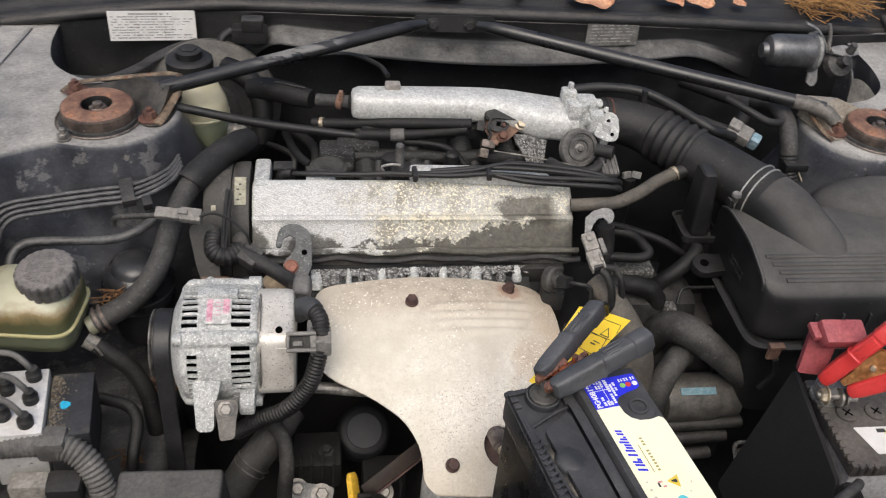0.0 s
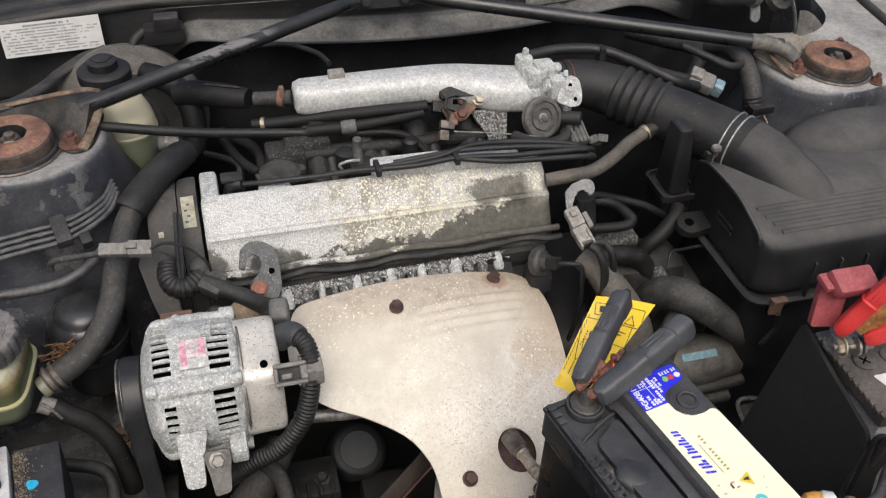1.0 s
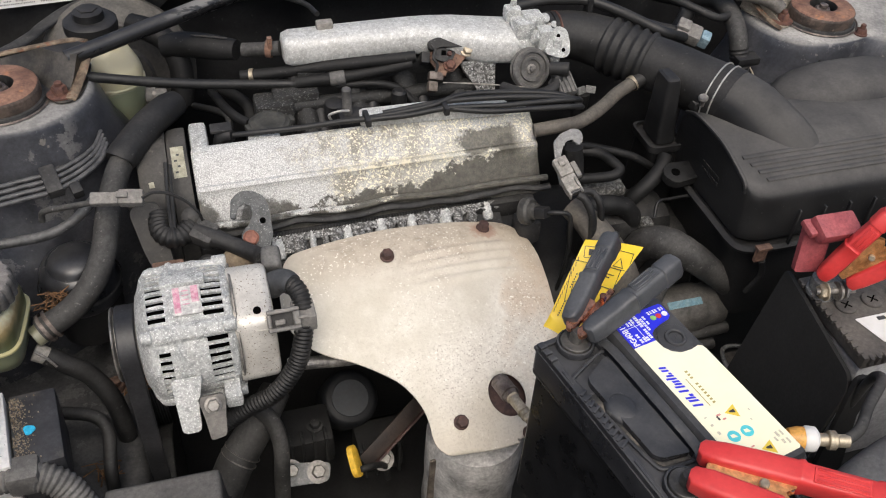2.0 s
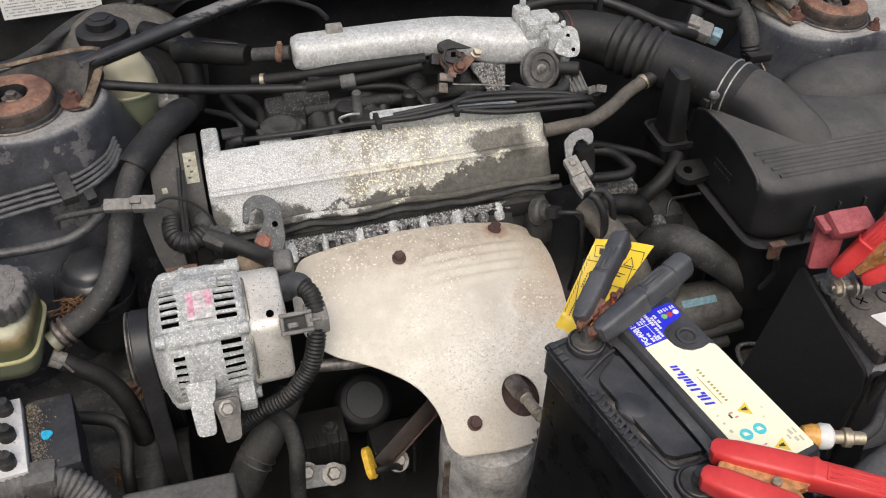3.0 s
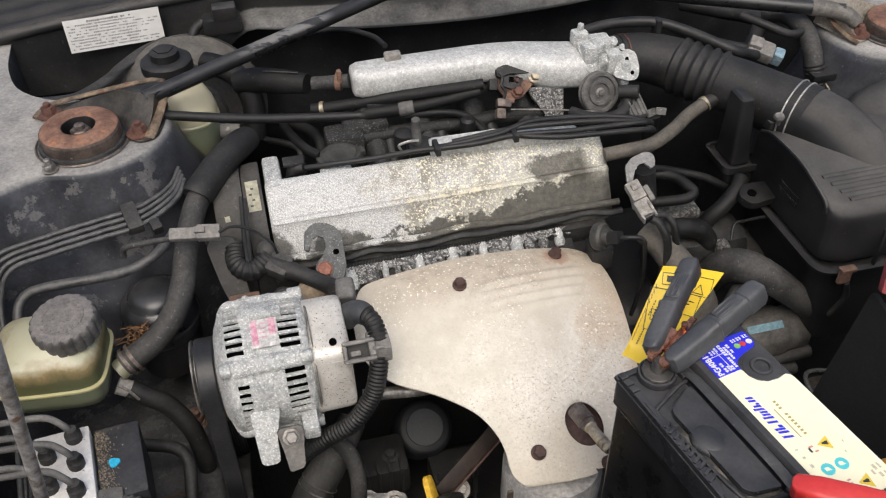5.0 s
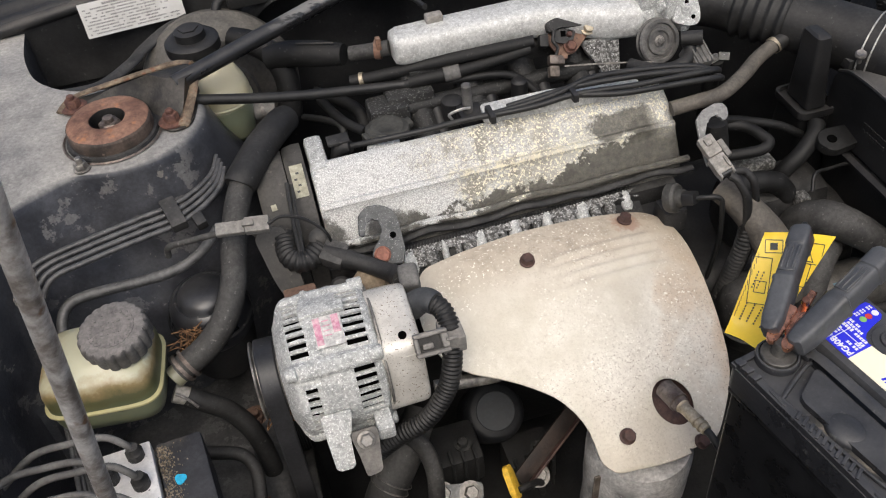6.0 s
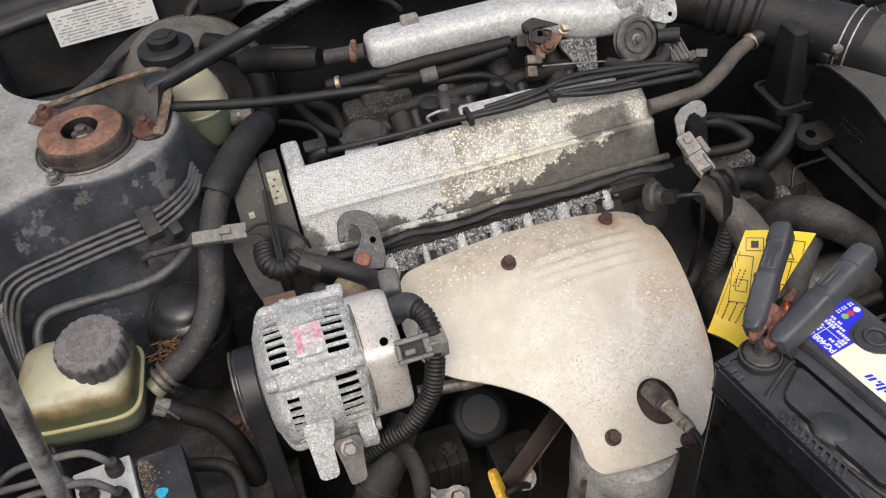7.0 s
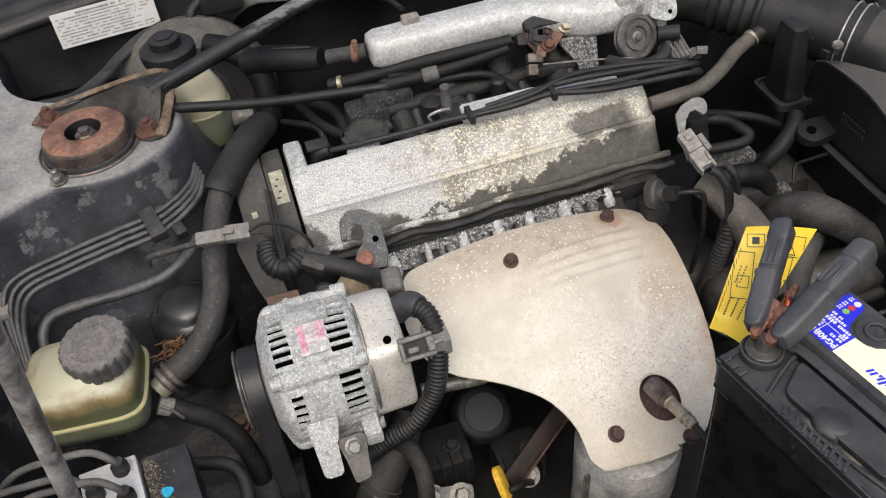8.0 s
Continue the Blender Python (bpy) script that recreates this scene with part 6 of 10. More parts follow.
        part("damper", bm, M_PLASTIC, f, "dark round damper can")
    for x in (0.075, 0.145, 0.215, 0.28):
        bm = B()
        tube(bm, [(x, 1.08, 0.715), (x, 1.06, 0.70), (x, 1.045, 0.69)], 0.010, 10)
        part("injector", bm, M_PLASTIC, f)
    bm = B()
    rod(bm, (0.100, 1.022, 0.742), (0.0985, 1.018, 0.784), 0.0066, 0.0058, bev=0.0016)
    part("stud", bm, M_LOOM, f, "dull grey threaded stud")
    bm = B()
    box(bm, (0.103, 1.022, 0.735), (0.03, 0.03, 0.02), bevel=0.004)
    part("stud_base", bm, M_PLASTIC, f)
    bm = B()
    tube(bm, [(0.078, 1.015, 0.742), (0.075, 1.012, 0.752), (0.088, 1.010, 0.757), (0.10, 1.012, 0.755)], 0.0018, 8)
    part("wire_loop", bm, M_BAND, f, "bent bright wire")
    # oil filler
    o = thing("oil_filler_cap", (0.003, 1.035, 0.72), "dusty black oil filler cap with notched rim", "filler cap")
    bm = B()
    om = at((0.003, 1.034, 0.729), (0.03, 0.02, 1))
    lathe(bm, [(0.018, 0), (0.0255, 0.002), (0.0262, 0.008), (0.0245, 0.0100), (0.0205, 0.0108), (0.0195, 0.0118), (0.0150, 0.0122), (0.0140, 0.0116), (0.003, 0.0116)], om, 64, wave=lambda a: 1 + 0.035 * (1 if math.sin(5 * a) > 0.45 else 0))
    cap_ = part("cap", bm, surf("olive_dusty_cap", (0.026, 0.0255, 0.022), (0.045, 0.044, 0.039), 60, 0.55, dust=0.55, dust_col=(0.088, 0.085, 0.074), dust_scale=30.0), o)
    for a in (0.25, math.pi + 0.25):
        bm = B()
        box(bm, (0.0268, 0, 0.0055), (0.010, 0.015, 0.007), om @ pose(0, 0, 0, 0, 0, math.degrees(a)), bevel=0.0025)
        part("ear", bm, cap_.data.materials[0], cap_)
    bm = B()
    rod(bm, (0.003, 1.038, 0.66), (0.003, 1.036, 0.729), 0.019)
    part("neck", bm, M_DARKMETAL, o)


def ignition_leads():
    g = "ignition leads over the valve cover"
    paths = [
        [(-0.052, 1.020, 0.735), (-0.01, 1.006, 0.744), (0.04, 0.999, 0.748), (0.09, 0.995, 0.752), (0.12, 0.990, 0.754)],
        [(0.10, 0.994, 0.752), (0.15, 0.990, 0.757), (0.20, 0.990, 0.762), (0.245, 0.998, 0.767), (0.31, 0.996, 0.763), (0.375, 0.984, 0.758), (0.40, 0.97, 0.745)],
        [(0.12, 0.989, 0.754), (0.17, 0.983, 0.757), (0.22, 0.982, 0.761), (0.29, 0.974, 0.760), (0.345, 0.972, 0.759), (0.392, 0.972, 0.756), (0.405, 0.985, 0.74)],
        [(0.21, 0.986, 0.760), (0.27, 0.968, 0.758), (0.33, 0.962, 0.757), (0.375, 0.960, 0.755), (0.398, 0.965, 0.748), (0.40, 0.985, 0.735)],
        [(0.14, 0.996, 0.756), (0.22, 0.994, 0.763), (0.30, 0.985, 0.764), (0.36, 0.978, 0.760), (0.40, 0.98, 0.75), (0.41, 1.0, 0.73)],
    ]
    for p in paths:
        bm = B()
        tube(bm, p, 0.0037, 10)
        solo("ignition_lead", bm, M_WIRE, "black ignition lead lying over the valve cover", "cable", g)
    for x, y, z in ((0.118, 0.990, 0.755), (0.217, 0.985, 0.761)):
        bm = B()
        box(bm, (x, y, z), (0.007, 0.026, 0.0105), bevel=0.002)
        solo("lead_clamp", bm, M_PLASTIC, "black plastic ignition lead clamp", "clamp")
    b = thing("spark_plug_boot", (-0.052, 1.02, 0.71), "black rubber spark plug boot at the lead's end", "plug boot")
    bm = B()
    tube(bm, [(-0.045, 1.016, 0.738), (-0.057, 1.022, 0.733), (-0.062, 1.028, 0.71)], [0.0075, 0.010, 0.010], 12)
    part("boot", bm, M_RUBBER, b)
    bm = B()
    box(bm, (-0.058, 1.024, 0.745), (0.026, 0.018, 0.004), bevel=0.0012)
    part("retainer", bm, M_DARKMETAL, b)
    bm = B()
    prism(bm, round_poly([(0.112, 0.998), (0.300, 0.984), (0.306, 0.998), (0.20, 1.018), (0.114, 1.020)], 0.004), 0.738, 0.7505, bevel=0.002)
    solo("plug_cover_strip", bm, M_ALU_PALE, "pale aluminium strip behind the valve cover", "cover strip")


timing_cover()
hooks()
alternator()
alternator_loom()
front_loom()
intake()
intake_pipes()
ignition_leads()


# ---- passenger side: reservoirs, pipes and hydraulic unit ----
def brake_reservoir():
    t = thing("brake_fluid_reservoir", (-0.18, 1.17, 0.68), "milky plastic brake fluid reservoir with a black screw cap", "reservoir")
    bm = B()
    secs = []
    for x, y, z, r in ((-0.178, 1.166, 0.69, 0.026), (-0.178, 1.166, 0.70, 0.032), (-0.178, 1.166, 0.735, 0.036), (-0.178, 1.167, 0.757, 0.0365), (-0.179, 1.170, 0.768, 0.034), (-0.185, 1.185, 0.778, 0.030), (-0.193, 1.200, 0.786, 0.0275), (-0.196, 1.204, 0.806, 0.0275)):
        secs.append([Vector((x + r * math.cos(a), y + r * math.sin(a), z)) for a in [2 * math.pi * i / 28 for i in range(28)]])
    loft(bm, secs)
    part("bottle", bm, M_BFRES, t, sharp=70)
    bm = B()
    lathe(bm, [(0.0362, -0.003), (0.0382, -0.0015), (0.0382, 0.0015), (0.0362, 0.003)], Matrix.Translation((-0.178, 1.166, 0.7455)), 32, close=False)
    part("weld_seam", bm, M_BFRES, t)
    bm = B()
    c = Matrix.Translation((-0.196, 1.204, 0.798))
    lathe(bm, [(0.030, 0), (0.0335, 0.001), (0.034, 0.005), (0.0335, 0.013), (0.030, 0.016), (0.021, 0.017), (0.019, 0.0165), (0.0185, 0.026), (0.014, 0.0285), (0.004, 0.029)], c, 40, wave=lambda a: 1 + 0.008 * math.sin(30 * a))
    part("cap", bm, M_PLASTIC, t, "black ribbed screw cap")
    bm = B()
    hexbolt(bm, c @ Matrix.Translation((0, 0, 0.024)), 0.013, 0.007, 1.0)
    part("cap_grip", bm, M_PLASTIC, t)
    bm = B()
    rod(bm, (-0.145, 1.165, 0.715), (-0.118, 1.163, 0.713), 0.011, 0.009, bev=0.001)
    part("level_sensor", bm, M_GREYPLUG, t, "grey sensor plug")
    bm = B()
    lathe(bm, [(0.0125, 0), (0.013, 0.002), (0.0125, 0.005)], at((-0.136, 1.165, 0.714), (1, 0, 0)), 18)
    part("sensor_clip", bm, M_STEEL, t, "bright clip")
    b = thing("brake_booster", (-0.17, 1.28, 0.65), "dusty dark brake booster drum against the firewall", "brake booster")
    bm = B()
    lathe(bm, [(0.104, 0), (0.107, 0.005), (0.107, 0.018), (0.102, 0.024), (0.098, 0.036), (0.088, 0.046), (0.079, 0.049), (0.076, 0.054), (0.05, 0.058), (0.046, 0.066), (0.03, 0.068)], at((-0.180, 1.300, 0.683), (0.0, -0.97, 0.22)), 56)
    part("drum", bm, M_BOOST, b, sharp=30)
    bm = B()
    tube(bm, [(-0.19, 1.24, 0.70), (-0.185, 1.20, 0.695), (-0.18, 1.16, 0.69)], 0.022, 16)
    part("master_cylinder", bm, M_DARKMETAL, b)
    bm = B()
    tube(bm, [(-0.368, 1.192, 0.783), (-0.324, 1.200, 0.777), (-0.306, 1.240, 0.762), (-0.280, 1.275, 0.760), (-0.268, 1.292, 0.762), (-0.234, 1.314, 0.772), (-0.20, 1.325, 0.778)], 0.0085, 12, 8, flat=0.45)
    solo("panel_flange", bm, M_PAINT_IN, "dusty folded panel flange arching beside the booster", "panel flange", kind="structure", sharp=60)


def suction_hose():
    t = thing("power_steering_hose", (-0.2, 0.93, 0.65), "dusty black power steering hose with a foam sleeve", "hose")
    bm = B()
    tube(bm, [(-0.108, 1.092, 0.744), (-0.120, 1.075, 0.748), (-0.145, 1.038, 0.750), (-0.172, 0.993, 0.746), (-0.178, 0.984, 0.743)], [0.0165, 0.0185, 0.0188, 0.0188, 0.0172], 20)
    part("foam_sleeve", bm, M_RUBBER, t, "black foam sleeve")
    bm = B()
    tube(bm, [(-0.172, 0.993, 0.745), (-0.186, 0.965, 0.731), (-0.198, 0.930, 0.712), (-0.207, 0.893, 0.692), (-0.224, 0.862, 0.672), (-0.250, 0.845, 0.654), (-0.284, 0.833, 0.641)], 0.0142, 18)
    part("hose", bm, M_RUBBER_DUSTY, t)
    d = Vector((-0.034, -0.012, -0.013))
    for k in (0.0, 0.008):
        bm = B()
        lathe(bm, [(0.0175, -0.0022), (0.0178, 0.0), (0.0175, 0.0022)], at(Vector((-0.272, 0.8375, 0.645)) + d.normalized() * k, d), 22, close=False)
        part("spring_clamp", bm, M_BRKSTEEL, t, "steel spring clamp")


def steering_reservoir():
    t = thing("steering_fluid_reservoir", (-0.345, 0.832, 0.595), "yellowed power steering fluid reservoir with a scalloped grey cap", "reservoir")
    bm = B()
    c = Vector((-0.351, 0.832))
    turn = radians(-6)

    def sec(hx, hy, z, p=5.0, n=44):
        row = []
        for i in range(n):
            a = 2 * math.pi * i / n
            x = hx * math.copysign(abs(math.cos(a)) ** (2 / p), math.cos(a))
            y = hy * math.copysign(abs(math.sin(a)) ** (2 / p), math.sin(a))
            row.append(Vector((c.x + x * math.cos(turn) - y * math.sin(turn), c.y + x * math.sin(turn) + y * math.cos(turn), z)))
        return row
    loft(bm, [sec(0.047, 0.036, 0.630), sec(0.053, 0.042, 0.635), sec(0.055, 0.045, 0.648), sec(0.056, 0.046, 0.664), sec(0.056, 0.046, 0.685), sec(0.054, 0.044, 0.695), sec(0.049, 0.040, 0.700), sec(0.040, 0.034, 0.703, 3), sec(0.030, 0.030, 0.712, 2.0)])
    part("tank", bm, M_PSRES, t, sharp=70)
    bm = B()
    loft(bm, [sec(0.0550, 0.0450, 0.6625), sec(0.0592, 0.0490, 0.6635), sec(0.0592, 0.0490, 0.666), sec(0.0550, 0.0450, 0.667)], caps=False)
    part("weld_seam", bm, reservoir_mat("seam_plastic", (0.42, 0.39, 0.21), (0.38, 0.35, 0.19), 0.0, (0.36, 0.29, 0.13)), t, "yellow moulded seam")
    m = at((-0.324, 0.832, 0.706), (-0.05, -0.12, 1)) @ Matrix.Diagonal((0.9, 0.9, 1.0, 1.0))
    bm = B()
    lathe(bm, [(0.035, 0), (0.0380, 0.002), (0.0385, 0.017), (0.0378, 0.0215), (0.0355, 0.0242), (0.0320, 0.0252), (0.0255, 0.0256), (0.0250, 0.0262), (0.004, 0.0266)], m, 120, wave=lambda a: 1 + 0.055 * (abs(math.sin(10 * a)) ** 0.6 - 0.6))
    part("cap", bm, M_CAP, t, "dusty grey scalloped cap", sharp=35)
    # embossed lettering ring, unreadable
    bm = B()
    rng = random.Random(8)
    for k in range(26):
        a = 2 * math.pi * k / 26
        if k % 9 == 0:
            continue
        box(bm, (0.0215 * math.cos(a), 0.0215 * math.sin(a), 0.0266), (0.0022, 0.0032, 0.0006), m @ pose(0, 0, 0, 0, 0, 0))
    for k in range(3):
        for j in range(4 - k % 2):
            box(bm, (-0.009 + 0.006 * j, 0.007 - 0.007 * k, 0.0267), (0.0036, 0.0032, 0.0006), m)
    tagged(part("embossing", bm, M_CAP, t, "raised unreadable marks"), kind="stuff")
    bm = B()
    rod(bm, (-0.292, 0.829, 0.636), (-0.272, 0.838, 0.643), 0.0125, 0.0120, 18, 0.001)
    part("upper_spout", bm, reservoir_mat("spout_plastic", (0.24, 0.23, 0.16), (0.2, 0.2, 0.13), 0.0, (0.2, 0.15, 0.08)), t, "milky outlet spout")
    bm = B()
    rod(bm, (-0.296, 0.822, 0.622), (-0.279, 0.818, 0.612), 0.0105, 0.0095, 16, 0.001)
    part("lower_spout", bm, M_PALEPLUG, t)
    h_ = thing("return_hose", (-0.25, 0.81, 0.5), "dark return hose dropping from the steering reservoir", "hose")
    bm = B()
    tube(bm, [(-0.284, 0.819, 0.616), (-0.268, 0.815, 0.602), (-0.246, 0.812, 0.578), (-0.228, 0.80, 0.54), (-0.222, 0.785, 0.48), (-0.222, 0.78, 0.40)], 0.0112, 16)
    part("hose", bm, M_RUBBER, h_)
    bm = B()
    tube(bm, [(-0.292, 0.811, 0.632), (-0.282, 0.807, 0.624), (-0.274, 0.803, 0.612)], 0.0016, 8)
    part("clip_wire", bm, M_STEEL, h_, "thin wire clip")


M_PIPE = surf("coated_pipe", (0.031, 0.0315, 0.033), (0.068, 0.068, 0.069), 60, 0.36, dust=0.5, dust_col=(0.175, 0.172, 0.167), fleck=(0.20, 0.197, 0.19), fleck_at=(0.68, 0.72), fleck_scale=300)


def hard_pipes():
    g = "brake pipes along the inner fender"
    base = [(-0.196, 1.038, 0.752), (-0.205, 1.010, 0.750), (-0.228, 0.990, 0.746), (-0.256, 0.978, 0.743), (-0.291, 0.971, 0.742), (-0.344, 0.957, 0.742), (-0.395, 0.942, 0.740), (-0.412, 0.925, 0.730), (-0.415, 0.90, 0.70)]
    for k in range(4):
        pts = []
        for i, p in enumerate(base):
            w = min(1.0, i / 3)
            pts.append((p[0] + (0.004 * k if i > 5 else 0.002 * k) + (0.0 if i else 0.0), p[1] - 0.0095 * k * (0.75 + 0.25 * w), p[2] - 0.0012 * k - (0.006 * k if i > 6 else 0)))
        pts += [(pts[-1][0] + 0.004, 0.86 - 0.012 * k, 0.65), (pts[-1][0] + 0.006, 0.80 - 0.012 * k, 0.60 - 0.01 * k), (pts[-1][0] + 0.012, 0.72 - 0.008 * k, 0.575 - 0.006 * k)]
        bm = B()
        tube(bm, pts, 0.0031, 10, 8)
        solo("brake_pipe", bm, M_PIPE, "dusty black coated brake pipe on the inner fender", "pipe", g)
    c = thing("pipe_clip", (-0.252, 0.962, 0.735), "grey plastic clip holding the brake pipes", "pipe clip")
    bm = B()
    box(bm, (0, 0, 0), (0.017, 0.044, 0.011), at((-0.252, 0.9625, 0.744), (0.0, -0.15, 1), (0.95, 0.25, 0)), bevel=0.002)
    part("clip_body", bm, M_PLASTIC_DUSTY, c)
    bm = B()
    box(bm, (0, 0, 0), (0.012, 0.016, 0.012), at((-0.226, 0.948, 0.738), (0.0, -0.3, 1), (0.95, 0.3, 0)), bevel=0.002)
    part("clip_tongue", bm, M_PLASTIC, c)
    bm = B()
    box(bm, (-0.417, 0.925, 0.722), (0.016, 0.034, 0.010), bevel=0.002)
    solo("pipe_clip", bm, M_GREYPLUG, "grey plastic clip at the pipes' bend", "pipe clip")
    bm = B()
    tube(bm, [(-0.392, 0.880, 0.66), (-0.390, 0.900, 0.685), (-0.380, 0.914, 0.696), (-0.358, 0.918, 0.700), (-0.307, 0.919, 0.700), (-0.268, 0.921, 0.701), (-0.240, 0.927, 0.708), (-0.219, 0.934, 0.722), (-0.212, 0.95, 0.72)], 0.0060, 12)
    solo("vacuum_pipe", bm, M_PIPE, "dusty black pipe below the brake pipes", "pipe")
    t = thing("wire_connector", (-0.18, 0.91, 0.735), "grey inline wire connector resting on the hose", "connector")
    ax = Vector((0.054, -0.014, 0.010))
    m = at((-0.182, 0.909, 0.7475), (0.0, -0.5, 0.86), ax)
    bm = B()
    box(bm, (-0.013, 0, 0), (0.030, 0.014, 0.011), m, bevel=0.002)
    part("plug", bm, M_GREYPLUG, t)
    bm = B()
    box(bm, (0.015, 0.001, 0), (0.026, 0.017, 0.013), m, bevel=0.002)
    part("socket", bm, M_GREYPLUG, t)
    bm = B()
    box(bm, (0.006, 0.002, 0.008), (0.012, 0.007, 0.005), m, bevel=0.001)
    part("latch", bm, M_GREYPLUG, t)
    bm = B()
    tube(bm, [(-0.209, 0.916, 0.742), (-0.235, 0.921, 0.737), (-0.263, 0.930, 0.728), (-0.268, 0.93, 0.715)], 0.0036, 10)
    part("taped_lead", bm, M_RUBBER_DUSTY, t)
    bm = B()
    tube(bm, [(-0.156, 0.902, 0.750), (-0.14, 0.906, 0.752), (-0.118, 0.905, 0.742), (-0.100, 0.900, 0.722), (-0.095, 0.897, 0.70)], 0.0018, 8)
    part("wire", bm, M_WIRE, t, "thin black wire")


def black_canister():
    t = thing("fuel_filter_canister", (-0.228, 0.898, 0.60), "glossy black domed canister beside the hose", "canister")
    m = at((-0.245, 0.914, 0.615), (0.0, -0.08, 1)) @ Matrix.Diagonal((0.94, 0.94, 1, 1))
    bm = B()
    lathe(bm, [(0.046, 0), (0.048, 0.004), (0.048, 0.018), (0.0445, 0.022), (0.0445, 0.034), (0.0435, 0.041), (0.0395, 0.048), (0.0345, 0.0515), (0.0325, 0.0505), (0.0315, 0.0515), (0.030, 0.0555), (0.024, 0.0605), (0.012, 0.0635), (0.002, 0.064)], m, 52)
    part("dome", bm, surf("glossy_black_paint", (0.0125, 0.013, 0.015), (0.026, 0.0265, 0.029), 25, 0.27, coat=0.2, dust=0.10, dust_col=(0.085, 0.083, 0.080), fleck=(0.10, 0.095, 0.09), fleck_at=(0.66, 0.7), fleck_scale=60, bump=0.05), t, sharp=40)
    bm = B()
    lathe(bm, [(0.049, 0.0185), (0.0505, 0.020), (0.049, 0.0225)], m, 44, close=False)
    part("rim", bm, M_DARKMETAL, t)
    bm = B()
    lathe(bm, [(0.04, -0.06), (0.046, 0.002)], m, 30)
    part("lower_can", bm, M_PLASTIC, t)


def hydraulic_unit():
    t = thing("abs_hydraulic_unit", (-0.34, 0.70, 0.56), "machined aluminium brake hydraulic unit with a dusty black motor housing", "hydraulic unit")
    m = at((-0.357, 0.702, 0.602), (0.06, -0.05, 1), (1, 0.12, 0))
    bm = B()
    box(bm, (0.016, 0, 0), (0.054, 0.092, 0.088), m, bevel=0.002)
    part("valve_block", bm, M_GREYBLOCK, t)
    bm = B()
    box(bm, (0.068, 0.0, -0.006), (0.046, 0.090, 0.082), m, bevel=0.004)
    part("motor_housing", bm, surf("gritty_black", (0.020, 0.0205, 0.023), (0.036, 0.0365, 0.040), 30, 0.55, dust=0.5, dust_at=(0.50, 0.66), dust_col=(0.13, 0.115, 0.095)), t, "black motor housing")
    rng = random.Random(31)
    bm = B()
    for k in range(420):
        u, v = 0.046 + abs(rng.gauss(0, 0.008)), rng.uniform(-0.042, 0.040)
        if u > 0.085:
            continue
        w_ = rng.uniform(0.0005, 0.0015)
        box(bm, (u, v, 0.0352), (w_, w_ * rng.uniform(0.6, 1.4), 0.0012), m @ pose(0, 0, 0, 0, 0, 0))
    tagged(part("grit", bm, surf("brown_grit", (0.10, 0.078, 0.05), (0.30, 0.25, 0.18), 300, 0.9, bump=0.2), t, "brown grit lying on the housing"), kind="stuff")
    bm = B()
    lathe(bm, [(0.0055, 0), (0.0055, 0.0012)], m @ Matrix.Translation((0.062, -0.003, 0.0352)), 20, wave=lambda a: 1 + 0.12 * math.sin(3 * a + 1))
    part("paint_mark", bm, M_BLUEDOT, t, "cyan paint dot")
    rng = random.Random(5)
    spots = [(0.028, 0.033), (0.002, 0.016), (0.028, 0.000), (0.026, -0.032), (0.002, -0.020)]
    for i, (u, v) in enumerate(spots):
        q = m @ Vector((u, v, 0.044))
        bm = B()
        lathe(bm, [(0.0085, 0), (0.0085, 0.009), (0.0065, 0.011), (0.0055, 0.017)], at(q, m.to_3x3() @ Vector((0, 0, 1))), 12)
        f = part("pipe_fitting", bm, M_DARKMETAL, t, "dark pipe fitting")
        bm = B()
        e = q + Vector((-0.004, 0.0, 0.016))
        tube(bm, [q + Vector((0, 0, 0.010)), e + Vector((-0.001, 0.0, 0.008)), e + Vector((-0.016, 0.006, 0.017)), e + Vector((-0.045, 0.010, 0.016)), e + Vector((-0.085, 0.012, 0.010)), e + Vector((-0.13, 0.0, -0.02))], 0.0036, 10)
        part("pipe", bm, M_LOOM, f, "grey coated pipe")
    # loom and plug in front of it
    l_ = thing("abs_wiring_loom", (-0.30, 0.655, 0.59), "thick dusty corrugated loom with a pale connector", "wiring loom")
    bm = B()
    tube(bm, [(-0.47, 0.665, 0.60), (-0.40, 0.662, 0.615), (-0.352, 0.660, 0.622), (-0.300, 0.660, 0.622), (-0.268, 0.652, 0.608), (-0.250, 0.636, 0.575), (-0.245, 0.622, 0.52)], 0.0135, 14, 8, ribs=0.0055, rib_h=0.0018)
    part("corrugated_sleeve", bm, M_LOOM, l_, sharp=60)
    bm = B()
    box(bm, (-0.298, 0.660, 0.622), (0.032, 0.031, 0.030), bevel=0.008)
    part("tape_collar", bm, M_LOOM, l_)
    bm = B()
    box(bm, (-0.322, 0.632, 0.585), (0.04, 0.022, 0.026), bevel=0.003)
    part("connector", bm, M_PALEPLUG, l_, "pale connector")
    bm = B()
    box(bm, (-0.285, 0.63, 0.582), (0.036, 0.03, 0.03), bevel=0.004)
    part("plug_body", bm, M_PLASTIC, l_)


